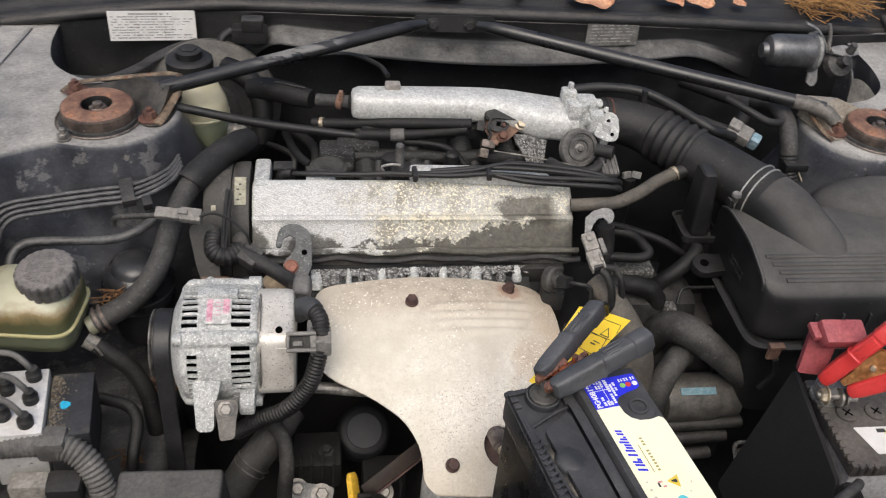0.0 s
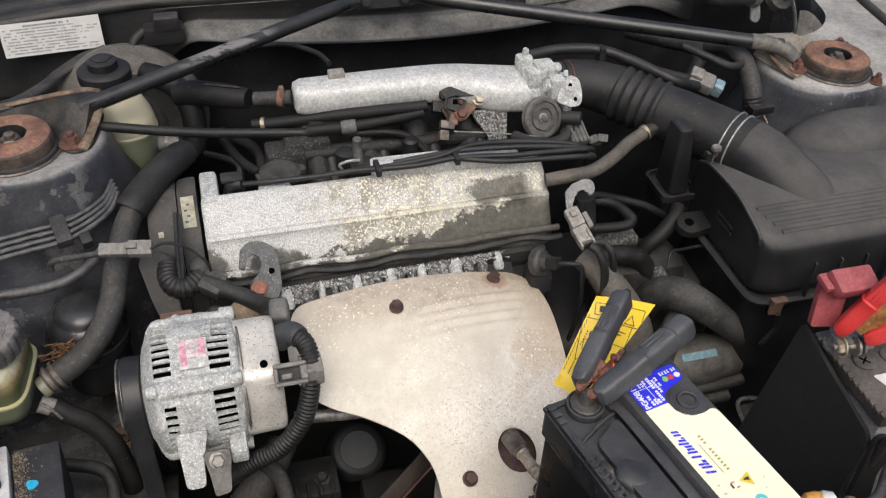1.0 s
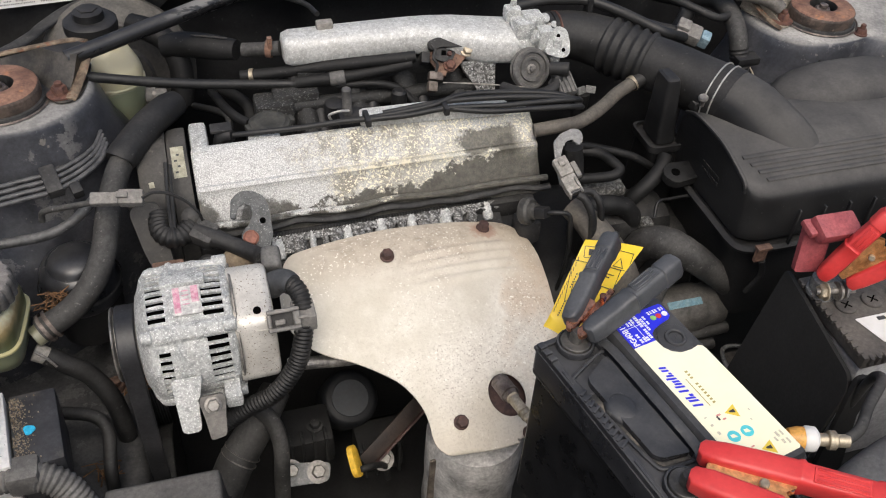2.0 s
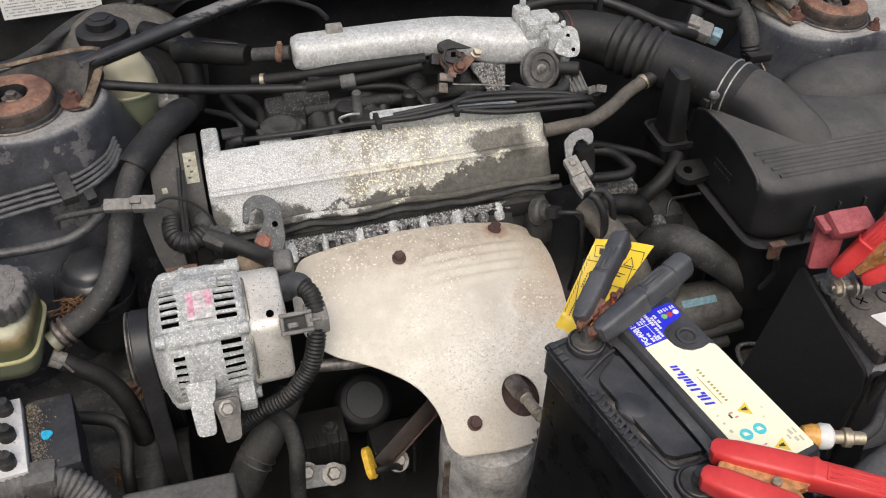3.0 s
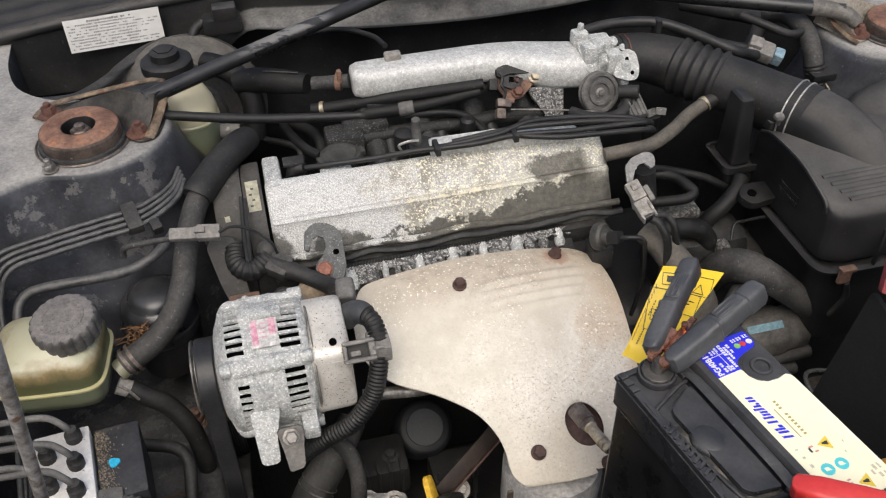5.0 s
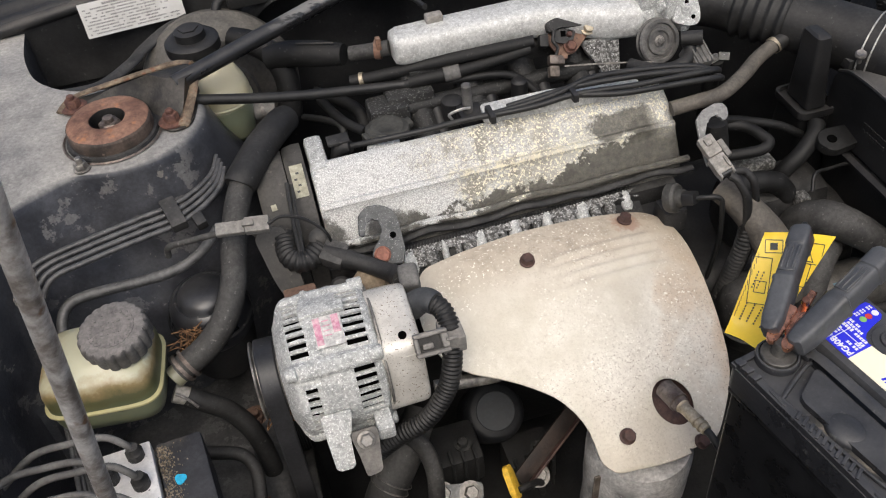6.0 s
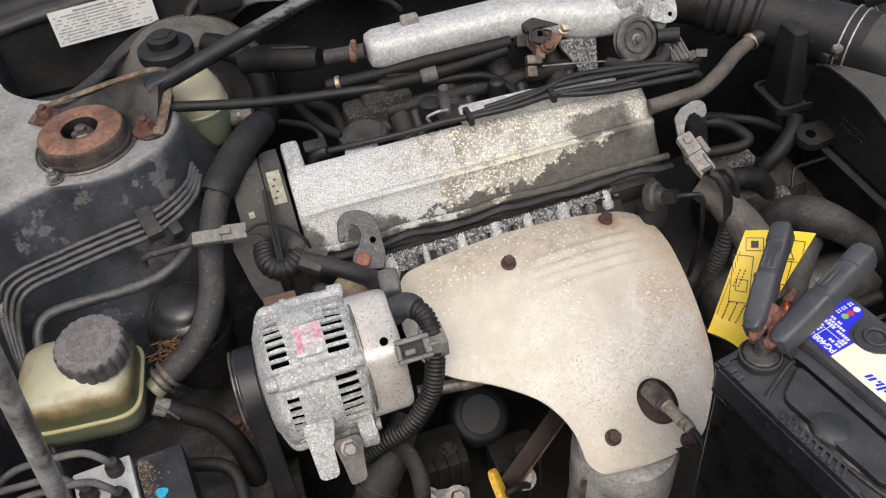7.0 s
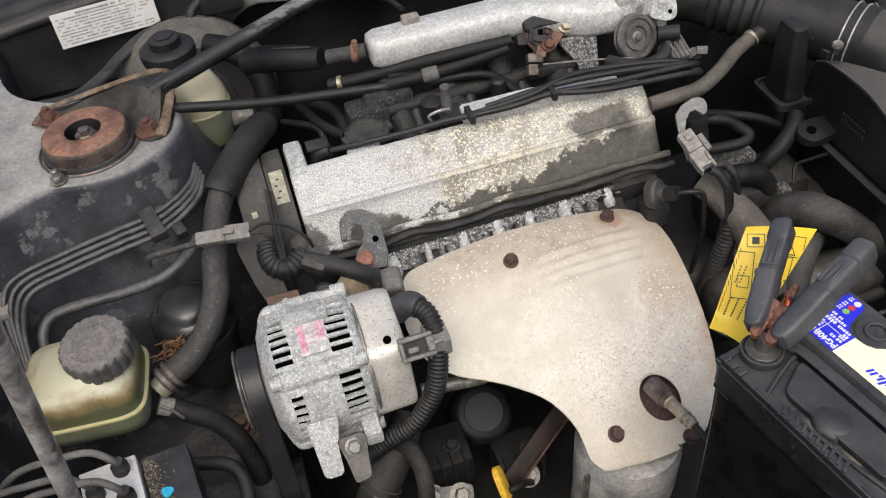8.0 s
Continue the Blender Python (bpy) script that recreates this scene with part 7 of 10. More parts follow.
def lower_front():
    t = thing("relay_box", (-0.176, 0.605, 0.49), "dusty dark plastic relay box lid", "relay box")
    m = at((-0.177, 0.603, 0.535), (0.0, -0.1, 1), (1, -0.02, 0))
    bm = B()
    box(bm, (0, 0, 0), (0.122, 0.112, 0.084), m, bevel=0.006, seg=3, taper=(0.94, 0.94))
    part("lid", bm, surf("dusty_relay_lid", (0.045, 0.044, 0.043), (0.085, 0.083, 0.08), 20, 0.5, dust=0.6, dust_col=(0.16, 0.152, 0.142), dust_scale=12.0), t)
    bm = B()
    box(bm, (0, 0, -0.06), (0.128, 0.118, 0.05), m, bevel=0.004)
    part("base", bm, M_PLASTIC, t)
    bm = B()
    tube(bm, [(-0.31, 0.80, 0.545), (-0.275, 0.785, 0.552), (-0.246, 0.772, 0.552), (-0.234, 0.752, 0.545), (-0.236, 0.715, 0.525), (-0.238, 0.70, 0.48)], 0.0075, 12)
    solo("refrigerant_pipe", bm, M_RUBBER, "bent dark refrigerant pipe", "pipe")
    h_ = thing("radiator_hose", (-0.08, 0.74, 0.45), "dusty grey radiator hose with a wire clamp", "hose")
    bm = B()
    tube(bm, [(-0.045, 0.775, 0.535), (-0.062, 0.755, 0.525), (-0.082, 0.738, 0.505), (-0.105, 0.722, 0.48), (-0.13, 0.70, 0.44)], [0.018, 0.020, 0.021, 0.022, 0.022], 18)
    part("hose", bm, M_RUBBER_DUSTY, h_)
    for k in (0.0, 0.009):
        bm = B()
        d = Vector((-0.023, -0.016, -0.025)).normalized()
        lathe(bm, [(0.0225, -0.001), (0.0235, 0), (0.0225, 0.001)], at(Vector((-0.095, 0.729, 0.490)) + d * k, d), 22, close=False)
        part("wire_clamp", bm, M_STEEL, h_, "wire clamp")
    bm = B()
    tube(bm, [(-0.09, 0.72, 0.585), (-0.072, 0.725, 0.572), (-0.056, 0.718, 0.548), (-0.051, 0.703, 0.52), (-0.055, 0.69, 0.48), (-0.06, 0.685, 0.40)], 0.0095, 14)
    solo("heater_hose", bm, M_RUBBER_DUSTY, "thin dusty heater hose", "hose")
    f = thing("oil_filter", (0.052, 0.80, 0.43), "black oil filter in the shade under the heat shield", "oil filter")
    m = at((0.048, 0.812, 0.44), (0.05, -0.55, 0.83)) @ Matrix.Diagonal((0.9, 0.9, 1, 1))
    bm = B()
    lathe(bm, [(0.042, -0.05), (0.043, 0.0), (0.042, 0.010), (0.038, 0.0165), (0.0335, 0.0190), (0.004, 0.0192)], m, 30)
    part("can", bm, surf("filter_paint", (0.0055, 0.006, 0.007), (0.0115, 0.012, 0.0135), 40, 0.5, spec=0.3), f)
    bm = B()
    lathe(bm, [(0.0275, 0.0189), (0.0265, 0.0203), (0.004, 0.0210)], m, 30)
    part("end_face", bm, surf("filter_end", (0.013, 0.0155, 0.0185), (0.022, 0.0255, 0.030), 60, 0.6), f, "dull blue-grey end face")
    d = thing("oil_dipstick", (0.03, 0.69, 0.44), "yellow plastic oil dipstick handle", "dipstick")
    md = at((0.030, 0.684, 0.488), (0.86, -0.25, 0.45), (0.1, -0.75, -0.6))
    bm = B()
    outer = round_poly([(-0.019, -0.008), (0.016, -0.0095), (0.0205, 0.0), (0.016, 0.0095), (-0.019, 0.008)], 0.007, 4)
    prism(bm, outer, -0.0035, 0.0035, md, bevel=0.0015)
    part("handle", bm, M_DIPYEL, d)
    bm = B()
    tube(bm, [(0.034, 0.676, 0.480), (0.052, 0.684, 0.47), (0.07, 0.70, 0.44), (0.08, 0.72, 0.38)], 0.004, 10)
    part("stem", bm, M_DARKMETAL, d)
    st = thing("support_strut", (0.09, 0.73, 0.46), "rusty brown flat support strut below the manifold", "strut")
    sm = at((0.096, 0.733, 0.472), (0.12, -0.72, 0.68), (0.085, 0.018, 0.060))
    bm = B()
    box(bm, (0, 0, 0), (0.125, 0.019, 0.004), sm, bevel=0.0012)
    part("plate", bm, surf("brown_strut", (0.018, 0.0125, 0.010), (0.044, 0.029, 0.022), 50, 0.6, metal=0.2, bump=0.4), st)
    bm = B()
    box(bm, (0, -0.0105, 0.004), (0.125, 0.003, 0.010), sm, bevel=0.001)
    part("folded_edge", bm, M_BOLT, st, "rusty folded edge")
    b = thing("lower_bracket", (-0.01, 0.75, 0.38), "grimy cast bracket with bolts near the block", "bracket")
    for c, s in (((-0.015, 0.775, 0.43), (0.065, 0.06, 0.05)), ((0.075, 0.76, 0.40), (0.06, 0.05, 0.05))):
        bm = B()
        box(bm, c, s, bevel=0.008)
        part("casting", bm, M_BLOCK, b)
        for k in range(4):
            bm = B()
            box(bm, (c[0] - 0.022 + 0.0145 * k, c[1] - 0.024, c[2] + 0.006), (0.004, 0.02, s[2] + 0.004), bevel=0.0012)
            part("rib", bm, M_GRIME, b)
        bm = B()
        hexbolt(bm, Matrix.Translation((c[0] + 0.012, c[1] - 0.006, c[2] + s[2] / 2)), 0.007, 0.008, 1.5)
        part("bolt", bm, M_DARKMETAL, b)
    for c in ((-0.042, 0.728, 0.43), (-0.010, 0.722, 0.425), (0.07, 0.71, 0.44)):
        bm = B()
        hexbolt(bm, at(c, (0.1, -0.5, 0.85)), 0.0085, 0.012, 1.7)
        part("bolt", bm, M_STEEL, b, "pale bolt")
    bm = B()
    prism(bm, round_poly([(-0.035, -0.012), (0.03, -0.016), (0.036, 0.006), (-0.02, 0.016)], 0.006), -0.005, 0.005, at((-0.028, 0.725, 0.425), (0.1, -0.5, 0.85), (1, 0, 0)), bevel=0.002)
    part("flange", bm, M_GREYBRK, b, "pale flange")
    bm = B()
    tube(bm, [(-0.03, 0.752, 0.602), (0.0, 0.75, 0.600), (0.035, 0.752, 0.592), (0.06, 0.77, 0.57)], 0.0075, 12)
    solo("coolant_pipe", bm, M_STEEL, "bare steel coolant pipe under the shield", "pipe")
    r = thing("hood_prop_rod", (-0.30, 0.466, 0.55), "worn steel hood prop rod with chipped paint", "prop rod")
    bm = B()
    a, b_ = Vector((-0.3046, 0.4704, 0.55)), Vector((-0.132, 0.303, 1.55))
    rod(bm, a, b_, 0.0032, seg=16)
    part("rod", bm, surf("chipped_rod", (0.15, 0.132, 0.118), (0.46, 0.45, 0.44), 75, 0.42, metal=0.3, lo=0.40, hi=0.60, fleck=(0.15, 0.09, 0.055), fleck_at=(0.60, 0.68), fleck_scale=110), r)
    bm = B()
    rod(bm, a + Vector((0, 0, -0.02)), a + Vector((0.002, -0.002, 0.012)), 0.008, bev=0.002)
    part("pivot", bm, M_PLASTIC, r)


def rail_stud():
    t = thing("rail_stud", (-0.222, 0.86, 0.49), "rusty stud nut on the dark frame rail", "stud nut")
    bm = B()
    hexbolt(bm, at((-0.232, 0.862, 0.489), (0.05, -0.1, 1)), 0.010, 0.010, 1.9, 0.008)
    part("nut", bm, M_RUST, t)


def fender_bits():
    p = thing("specification_plate", (-0.27, 1.37, 0.757), "white printed specification plate on the cowl panel", "label plate")
    m = at((-0.268, cowl_y(-0.266) - 0.009, 0.7975), (0.08, -1.0, 0.06), (1, 0.08, 0.0))
    bm = B()
    box(bm, (0, 0, 0), (0.131, 0.048, 0.0012), m)
    part("plate", bm, M_WHITE, p)
    rng = random.Random(2)
    bm = B()
    for row in range(10):
        big = row == 0
        x, y = (-0.034 if big else -0.061 + 0.004 * (row % 3 == 2)), 0.0195 - row * 0.0043
        end = 0.030 if big else 0.060 - rng.choice((0.0, 0.004, 0.012, 0.03))
        while x < end:
            w = rng.uniform(0.0010, 0.0018) * (1.5 if big else 1)
            box(bm, (x + w / 2, y, 0.0009), (w, rng.uniform(0.0014, 0.0022) * (1.4 if big else 1), 0.0004), m)
            x += w + (0.0007 if rng.random() < 0.86 else rng.uniform(0.003, 0.008))
    for xx in (-0.022, 0.018):
        box(bm, (xx, -0.003, 0.0009), (0.0004, 0.034, 0.0004), m)
    tagged(part("print", bm, surf("faded_ink", (0.16, 0.16, 0.16), (0.34, 0.34, 0.33), 300, 0.6, bump=0.0), p, "rows of unreadable dark print"), kind="stuff")
    p = thing("data_plate", (0.47, 1.31, 0.80), "dull metal data plate on the cowl panel", "label plate")
    m = at((0.468, cowl_y(0.468) + 0.004, 0.815), (0.096, -1.0, 0.06), (1, 0.096, 0))
    bm = B()
    box(bm, (0, 0, 0), (0.090, 0.046, 0.0012), m)
    part("plate", bm, surf("dull_plate", (0.13, 0.126, 0.118), (0.20, 0.195, 0.182), 60, 0.5, metal=0.2), p)
    bm = B()
    for row in range(7):
        x = -0.038
        while x < 0.03:
            w = rng.uniform(0.006, 0.02)
            box(bm, (x + w / 2, 0.017 - row * 0.0055, 0.0009), (w, 0.0016, 0.0004), m)
            x += w + rng.uniform(0.002, 0.006)
    tagged(part("print", bm, surf("worn_pale_ink", (0.20, 0.195, 0.185), (0.42, 0.41, 0.385), 120, 0.6, bump=0.0), p, "rows of unreadable pale print"), kind="stuff")
    # sensor on the cowl near the plate
    s = thing("pressure_sensor", (-0.12, 1.34, 0.78), "black pressure sensor with a plug on the cowl", "sensor")
    bm = B()
    box(bm, (-0.118, 1.325, 0.795), (0.055, 0.03, 0.024), bevel=0.005)
    part("body", bm, M_PLASTIC, s)
    bm = B()
    box(bm, (-0.112, 1.318, 0.815), (0.034, 0.024, 0.02), bevel=0.004)
    part("plug", bm, M_PLASTIC_DUSTY, s)
    bm = B()
    tube(bm, [(-0.145, 1.325, 0.80), (-0.16, 1.315, 0.79), (-0.165, 1.30, 0.765), (-0.15, 1.27, 0.74)], 0.007, 10)
    part("lead", bm, M_RUBBER, s)
    bm = B()
    box(bm, (-0.455, 0.93, 0.789), (0.035, 0.07, 0.0015), bevel=0.0004, seg=1)
    solo("fender_sticker", bm, M_WHITE, "small white sticker on the fender ledge", "sticker")


brake_reservoir()
suction_hose()
steering_reservoir()
hard_pipes()
black_canister()
hydraulic_unit()
lower_front()
rail_stud()
fender_bits()


# ---- driver's side: air intake ----
def rrect(cx, cy, hx, hy, z, p=11.0, n=64):
    row = []
    for i in range(n):
        a = 2 * math.pi * i / n
        row.append(Vector((cx + hx * math.copysign(abs(math.cos(a)) ** (2 / p), math.cos(a)), cy + hy * math.copysign(abs(math.sin(a)) ** (2 / p), math.sin(a)), z)))
    return row


def air_box():
    t = thing("air_filter_box", (0.70, 0.85, 0.50), "dusty black plastic air filter box with ribbed lid", "air filter box")
    bm = B()
    loft(bm, [rrect(0.722, 0.850, 0.165, 0.090, 0.52), rrect(0.722, 0.850, 0.180, 0.096, 0.60), rrect(0.722, 0.850, 0.184, 0.099, 0.652)])
    part("lower_case", bm, M_PLASTIC, t)
    bm = B()
    loft(bm, [rrect(0.722, 0.850, 0.194, 0.106, 0.6505), rrect(0.722, 0.850, 0.195, 0.107, 0.655), rrect(0.722, 0.850, 0.188, 0.101, 0.657)], caps=False)
    part("split_flange", bm, M_PLASTIC, t)
    # lid: a rounded front shoulder, a top that rises to the rear, flat ends
    shape = round_poly([(0.752, 0.657), (0.757, 0.700), (0.764, 0.730), (0.800, 0.7385), (0.850, 0.7500), (0.915, 0.7480), (0.945, 0.735), (0.950, 0.657)], 0.016, 4)

    def cut(x, inset, front):
        row = []
        for y, z in shape:
            k = max(0.0, min(1.0, (0.80 - y) / 0.045))
            row.append(Vector((x, 0.851 + (y - 0.851) * (1 - inset) + front * k, 0.70 + (z - 0.70) * (1 - inset))))
        return row
    bm = B()
    loft(bm, [cut(0.5385, 0.030, 0.018), cut(0.5398, 0.008, 0.015), cut(0.5425, 0.0, 0.011), cut(0.550, 0.0, 0.005), cut(0.565, 0.0, 0.0), cut(0.70, 0.0, 0.0), cut(0.895, 0.0, 0.0), cut(0.905, 0.01, 0.006), cut(0.909, 0.04, 0.015)])
    lid = part("lid", bm, M_LID, t, "dusty lid", sharp=34)
    bm = B()
    tube(bm, [(0.5395, 0.782, 0.722), (0.5392, 0.786, 0.7315), (0.5395, 0.800, 0.7375), (0.5400, 0.850, 0.7490), (0.5400, 0.912, 0.7472), (0.5400, 0.938, 0.737)], 0.0030, 8)
    part("edge_bead", bm, M_LID, lid)
    for k in range(4):
        bm = B()
        y = 0.8225 - 0.0125 * k
        z = 0.7435 - 0.0028 * k
        tube(bm, [(0.553 + 0.005 * k, y, z), (0.63, y, z + 0.0004), (0.75, y, z + 0.0004), (0.88, y, z)], 0.0040, 10, flat=0.34)
        part("lid_rib", bm, M_LID, lid)
    # swelling over the rear half
    bm = B()
    secs = []
    for k in range(10):
        s = k / 9
        secs.append([Vector((0.805 + (0.128 - 0.03 * s ** 2) * math.copysign(abs(math.cos(a)) ** 0.7, math.cos(a)) * math.cos(s * 1.45), 0.945 + 0.060 * math.copysign(abs(math.sin(a)) ** 0.8, math.sin(a)) * math.cos(s * 1.45), 0.722 + 0.046 * math.sin(s * math.pi / 2))) for a in [2 * math.pi * i / 40 for i in range(40)]])
    loft(bm, secs)
    part("dome", bm, M_LID, lid, sharp=70)
    bm = B()
    box(bm, (0.775, 0.985, 0.752), (0.012, 0.006, 0.014), bevel=0.0015)
    part("lid_tab", bm, M_PLASTIC, lid)
    bm = B()
    tube(bm, [(0.662, 0.822, 0.682), (0.640, 0.860, 0.715), (0.616, 0.900, 0.741), (0.604, 0.918, 0.7485), (0.594, 0.932, 0.752)], [0.050, 0.0480, 0.0450, 0.0435, 0.0430], 32)
    part("neck", bm, M_LID, lid, "dusty outlet neck")
    bm = B()
    box(bm, (0.553, 0.938, 0.748), (0.022, 0.020, 0.014), bevel=0.003)
    tab = part("screw_tab", bm, M_PLASTIC_DUSTY, lid)
    bm = B()
    lathe(bm, [(0.0035, 0), (0.0035, 0.012), (0.0068, 0.0125), (0.0068, 0.0165), (0.005, 0.018)], at((0.556, 0.939, 0.752), (0, -0.1, 1)), 16)
    part("screw", bm, M_STEEL, tab, "bright screw")
    for k in range(8):
        bm = B()
        box(bm, (0.60 + 0.036 * k, 0.7478, 0.684), (0.003, 0.006, 0.055), bevel=0.001, seg=1)
        part("wall_rib", bm, M_PLASTIC, t)
    for x in (0.560, 0.79):
        bm = B()
        box(bm, (x, 0.7425, 0.652), (0.016, 0.006, 0.022), bevel=0.002)
        box(bm, (x, 0.741, 0.664), (0.02, 0.010, 0.004), bevel=0.001)
        part("spring_clip", bm, M_RUST, t, "rusty spring clip")
    # moulded marking on the side wall, unreadable
    bm = B()
    for r in range(2):
        for j in range(7):
            box(bm, (0.5383, 0.872 - 0.006 * j, 0.703 - 0.009 * r), (0.001, 0.004, 0.005))
    tagged(part("moulded_marks", bm, M_PLASTIC_DUSTY, t, "raised unreadable marks"), kind="stuff")
    bm = B()
    prism(bm, round_poly([(0.0, -0.018), (0.042, -0.012), (0.042, 0.016), (0.0, 0.018), (-0.012, 0.0)], 0.008), -0.006, 0.006, at((0.505, 0.890, 0.672), (0, -0.2, 1), (1, 0, 0)), bevel=0.002)
    tab = part("mounting_tab", bm, M_HOSE, t)
    # black disc paints the shade of the tab's hole
    bm = B()
    lathe(bm, [(0.006, 0), (0.006, 0.001)], at((0.512, 0.889, 0.6783), (0, -0.2, 1)), 16)
    part("tab_hole", bm, M_HOLE_SHADE, tab)


def air_duct():
    t = thing("intake_duct", (0.50, 1.03, 0.72), "black rubber intake duct with bellows and wire band", "air duct")
    pts = [(0.394, 1.104, 0.776), (0.42, 1.105, 0.7745), (0.452, 1.098, 0.771), (0.480, 1.080, 0.767)]
    bm = B()
    tube(bm, pts, [0.0310, 0.0325, 0.0345, 0.0365], 30)
    part("front_pipe", bm, M_RUBBER, t, sharp=60)
    a, b = Vector((0.478, 1.082, 0.767)), Vector((0.524, 1.026, 0.763))
    prof = []
    L = (b - a).length
    for k in range(5):
        q = 0.004 + k * (L - 0.008) / 4.5
        prof += [(0.0355, q), (0.0400, q + 0.003), (0.0404, q + 0.006), (0.0360, q + 0.010)]
    bm = B()
    lathe(bm, [(0.0355, 0)] + prof + [(0.0365, L)], at(a, b - a), 36)
    part("bellows", bm, M_RUBBER, t, "ribbed bellows", sharp=70)
    bm = B()
    tube(bm, [(0.522, 1.028, 0.763), (0.545, 1.002, 0.760), (0.572, 0.966, 0.756), (0.588, 0.942, 0.754), (0.597, 0.928, 0.7525)], [0.0368, 0.0380, 0.0398, 0.0418, 0.0430], 30)
    part("rear_pipe", bm, M_RUBBER, t, sharp=60)
    d = (Vector((0.597, 0.928, 0.752)) - Vector((0.572, 0.966, 0.754))).normalized()
    for k in (0.0, 0.011):
        bm = B()
        lathe(bm, [(0.0424, -0.0010), (0.0440, -0.0007), (0.0440, 0.0007), (0.0424, 0.0010)], at(Vector((0.584, 0.948, 0.7540)) + d * k, d), 40, close=False)
        part("wire_band", bm, M_BAND, t, "pale wire clamp band")
    for k in (0.0, 0.007):
        bm = B()
        lathe(bm, [(0.0315, -0.0015), (0.0336, -0.001), (0.0336, 0.001), (0.0315, 0.0015)], at((0.402 + k, 1.104, 0.775), (1, 0, -0.1)), 36, close=False)
        part("collar_band", bm, M_RUST_DARK if k else M_RUBBER, t)
    bm = B()
    lathe(bm, [(0.0030, -0.012), (0.0030, 0.0), (0.0062, 0.0005), (0.0066, 0.003), (0.0050, 0.0052), (0.0018, 0.0045)], at((0.538, 0.910, 0.775), (-0.25, -0.25, 0.93)), 16)
    part("band_screw", bm, M_STEEL, t, "pale band screw")
    r = thing("resonator_box", (0.535, 0.985, 0.65), "black plastic resonator box beneath the intake duct", "resonator")
    def ring(cx, cy, hx, hy, z, rr=0.006):
        return [Vector((x, y, z)) for x, y in round_poly([(cx - hx, cy - hy), (cx + hx, cy - hy), (cx + hx, cy + hy), (cx - hx, cy + hy)], rr, 4)]
    bm = B()
    loft(bm, [ring(0.5205, 0.962, 0.0140, 0.0230, 0.688), ring(0.5185, 0.961, 0.0128, 0.0212, 0.716), ring(0.5135, 0.9585, 0.0102, 0.0182, 0.778), ring(0.5130, 0.9585, 0.0090, 0.0168, 0.7845), ring(0.5130, 0.9585, 0.0062, 0.0135, 0.787)])
    part("box", bm, M_PLASTIC, r)
    bm = B()
    loft(bm, [ring(0.521, 0.962, 0.0255, 0.031, 0.679, 0.012), ring(0.521, 0.962, 0.0270, 0.033, 0.681, 0.012), ring(0.521, 0.962, 0.0270, 0.033, 0.690, 0.012), ring(0.521, 0.962, 0.0240, 0.030, 0.690, 0.012), ring(0.521, 0.962, 0.0230, 0.029, 0.685, 0.012)])
    part("foot_flange", bm, M_PLASTIC, r)
    bm = B()
    loft(bm, [ring(0.535, 0.976, 0.030, 0.038, 0.54, 0.014), ring(0.522, 0.963, 0.023, 0.029, 0.680, 0.012)])
    part("lower_chamber", bm, M_HOSE, r)
    h_ = thing("crankcase_hose", (0.42, 0.97, 0.73), "dusty crankcase breather hose from the valve cover", "hose")
    bm = B()
    tube(bm, [(0.330, 0.955, 0.728), (0.358, 0.952, 0.732), (0.392, 0.952, 0.735), (0.430, 0.972, 0.737), (0.462, 0.993, 0.742), (0.490, 1.003, 0.750)], 0.0090, 16)
    part("hose", bm, M_TANHOSE, h_)
    bm = B()
    tube(bm, [(0.488, 1.002, 0.749), (0.503, 1.004, 0.754), (0.518, 1.008, 0.759)], 0.0105, 16)
    part("elbow", bm, M_RUBBER, h_)
    bm = B()
    lathe(bm, [(0.0105, -0.003), (0.011, 0), (0.0105, 0.003)], at((0.488, 1.002, 0.749), (0.8, 0.4, 0.25)), 18, close=False)
    part("clamp", bm, M_BRASS, h_, "pale hose clamp")
    v = thing("idle_control_valve", (0.394, 1.018, 0.742), "grey ribbed idle control valve below the throttle body", "valve")
    vm = at((0.394, 1.020, 0.745), (0.1, -0.45, 0.89), (1, 0.1, 0))
    bm = B()
    box(bm, (0, 0, 0), (0.026, 0.032, 0.026), vm, bevel=0.003)
    part("body", bm, M_LOOM, v)
    for q in range(4):
        bm = B()
        box(bm, (-0.0095 + 0.0063 * q, 0, 0.0135), (0.0026, 0.030, 0.003), vm, bevel=0.0007, seg=1)
        part("rib", bm, M_LOOM, v)
    bm = B()
    box(bm, (0.006, 0.020, -0.002), (0.016, 0.010, 0.016), vm, bevel=0.002)
    part("plug", bm, M_PLASTIC, v)
    w = thing("earth_strap_stud", (0.445, 1.06, 0.70), "dark post with a bright folded terminal below the duct", "terminal")
    bm = B()
    tube(bm, [(0.452, 1.075, 0.60), (0.450, 1.068, 0.66), (0.447, 1.060, 0.705)], 0.011, 14)
    part("post", bm, M_HOSE, w)
    for dx, rz in ((-0.006, 20), (0.009, -25)):
        bm = B()
        box(bm, (0, 0, 0), (0.014, 0.005, 0.010), pose(0.447 + dx, 1.055, 0.711, -20, 0, rz), bevel=0.0012)
        part("terminal", bm, M_GREYBRK, w, "pale folded terminal")


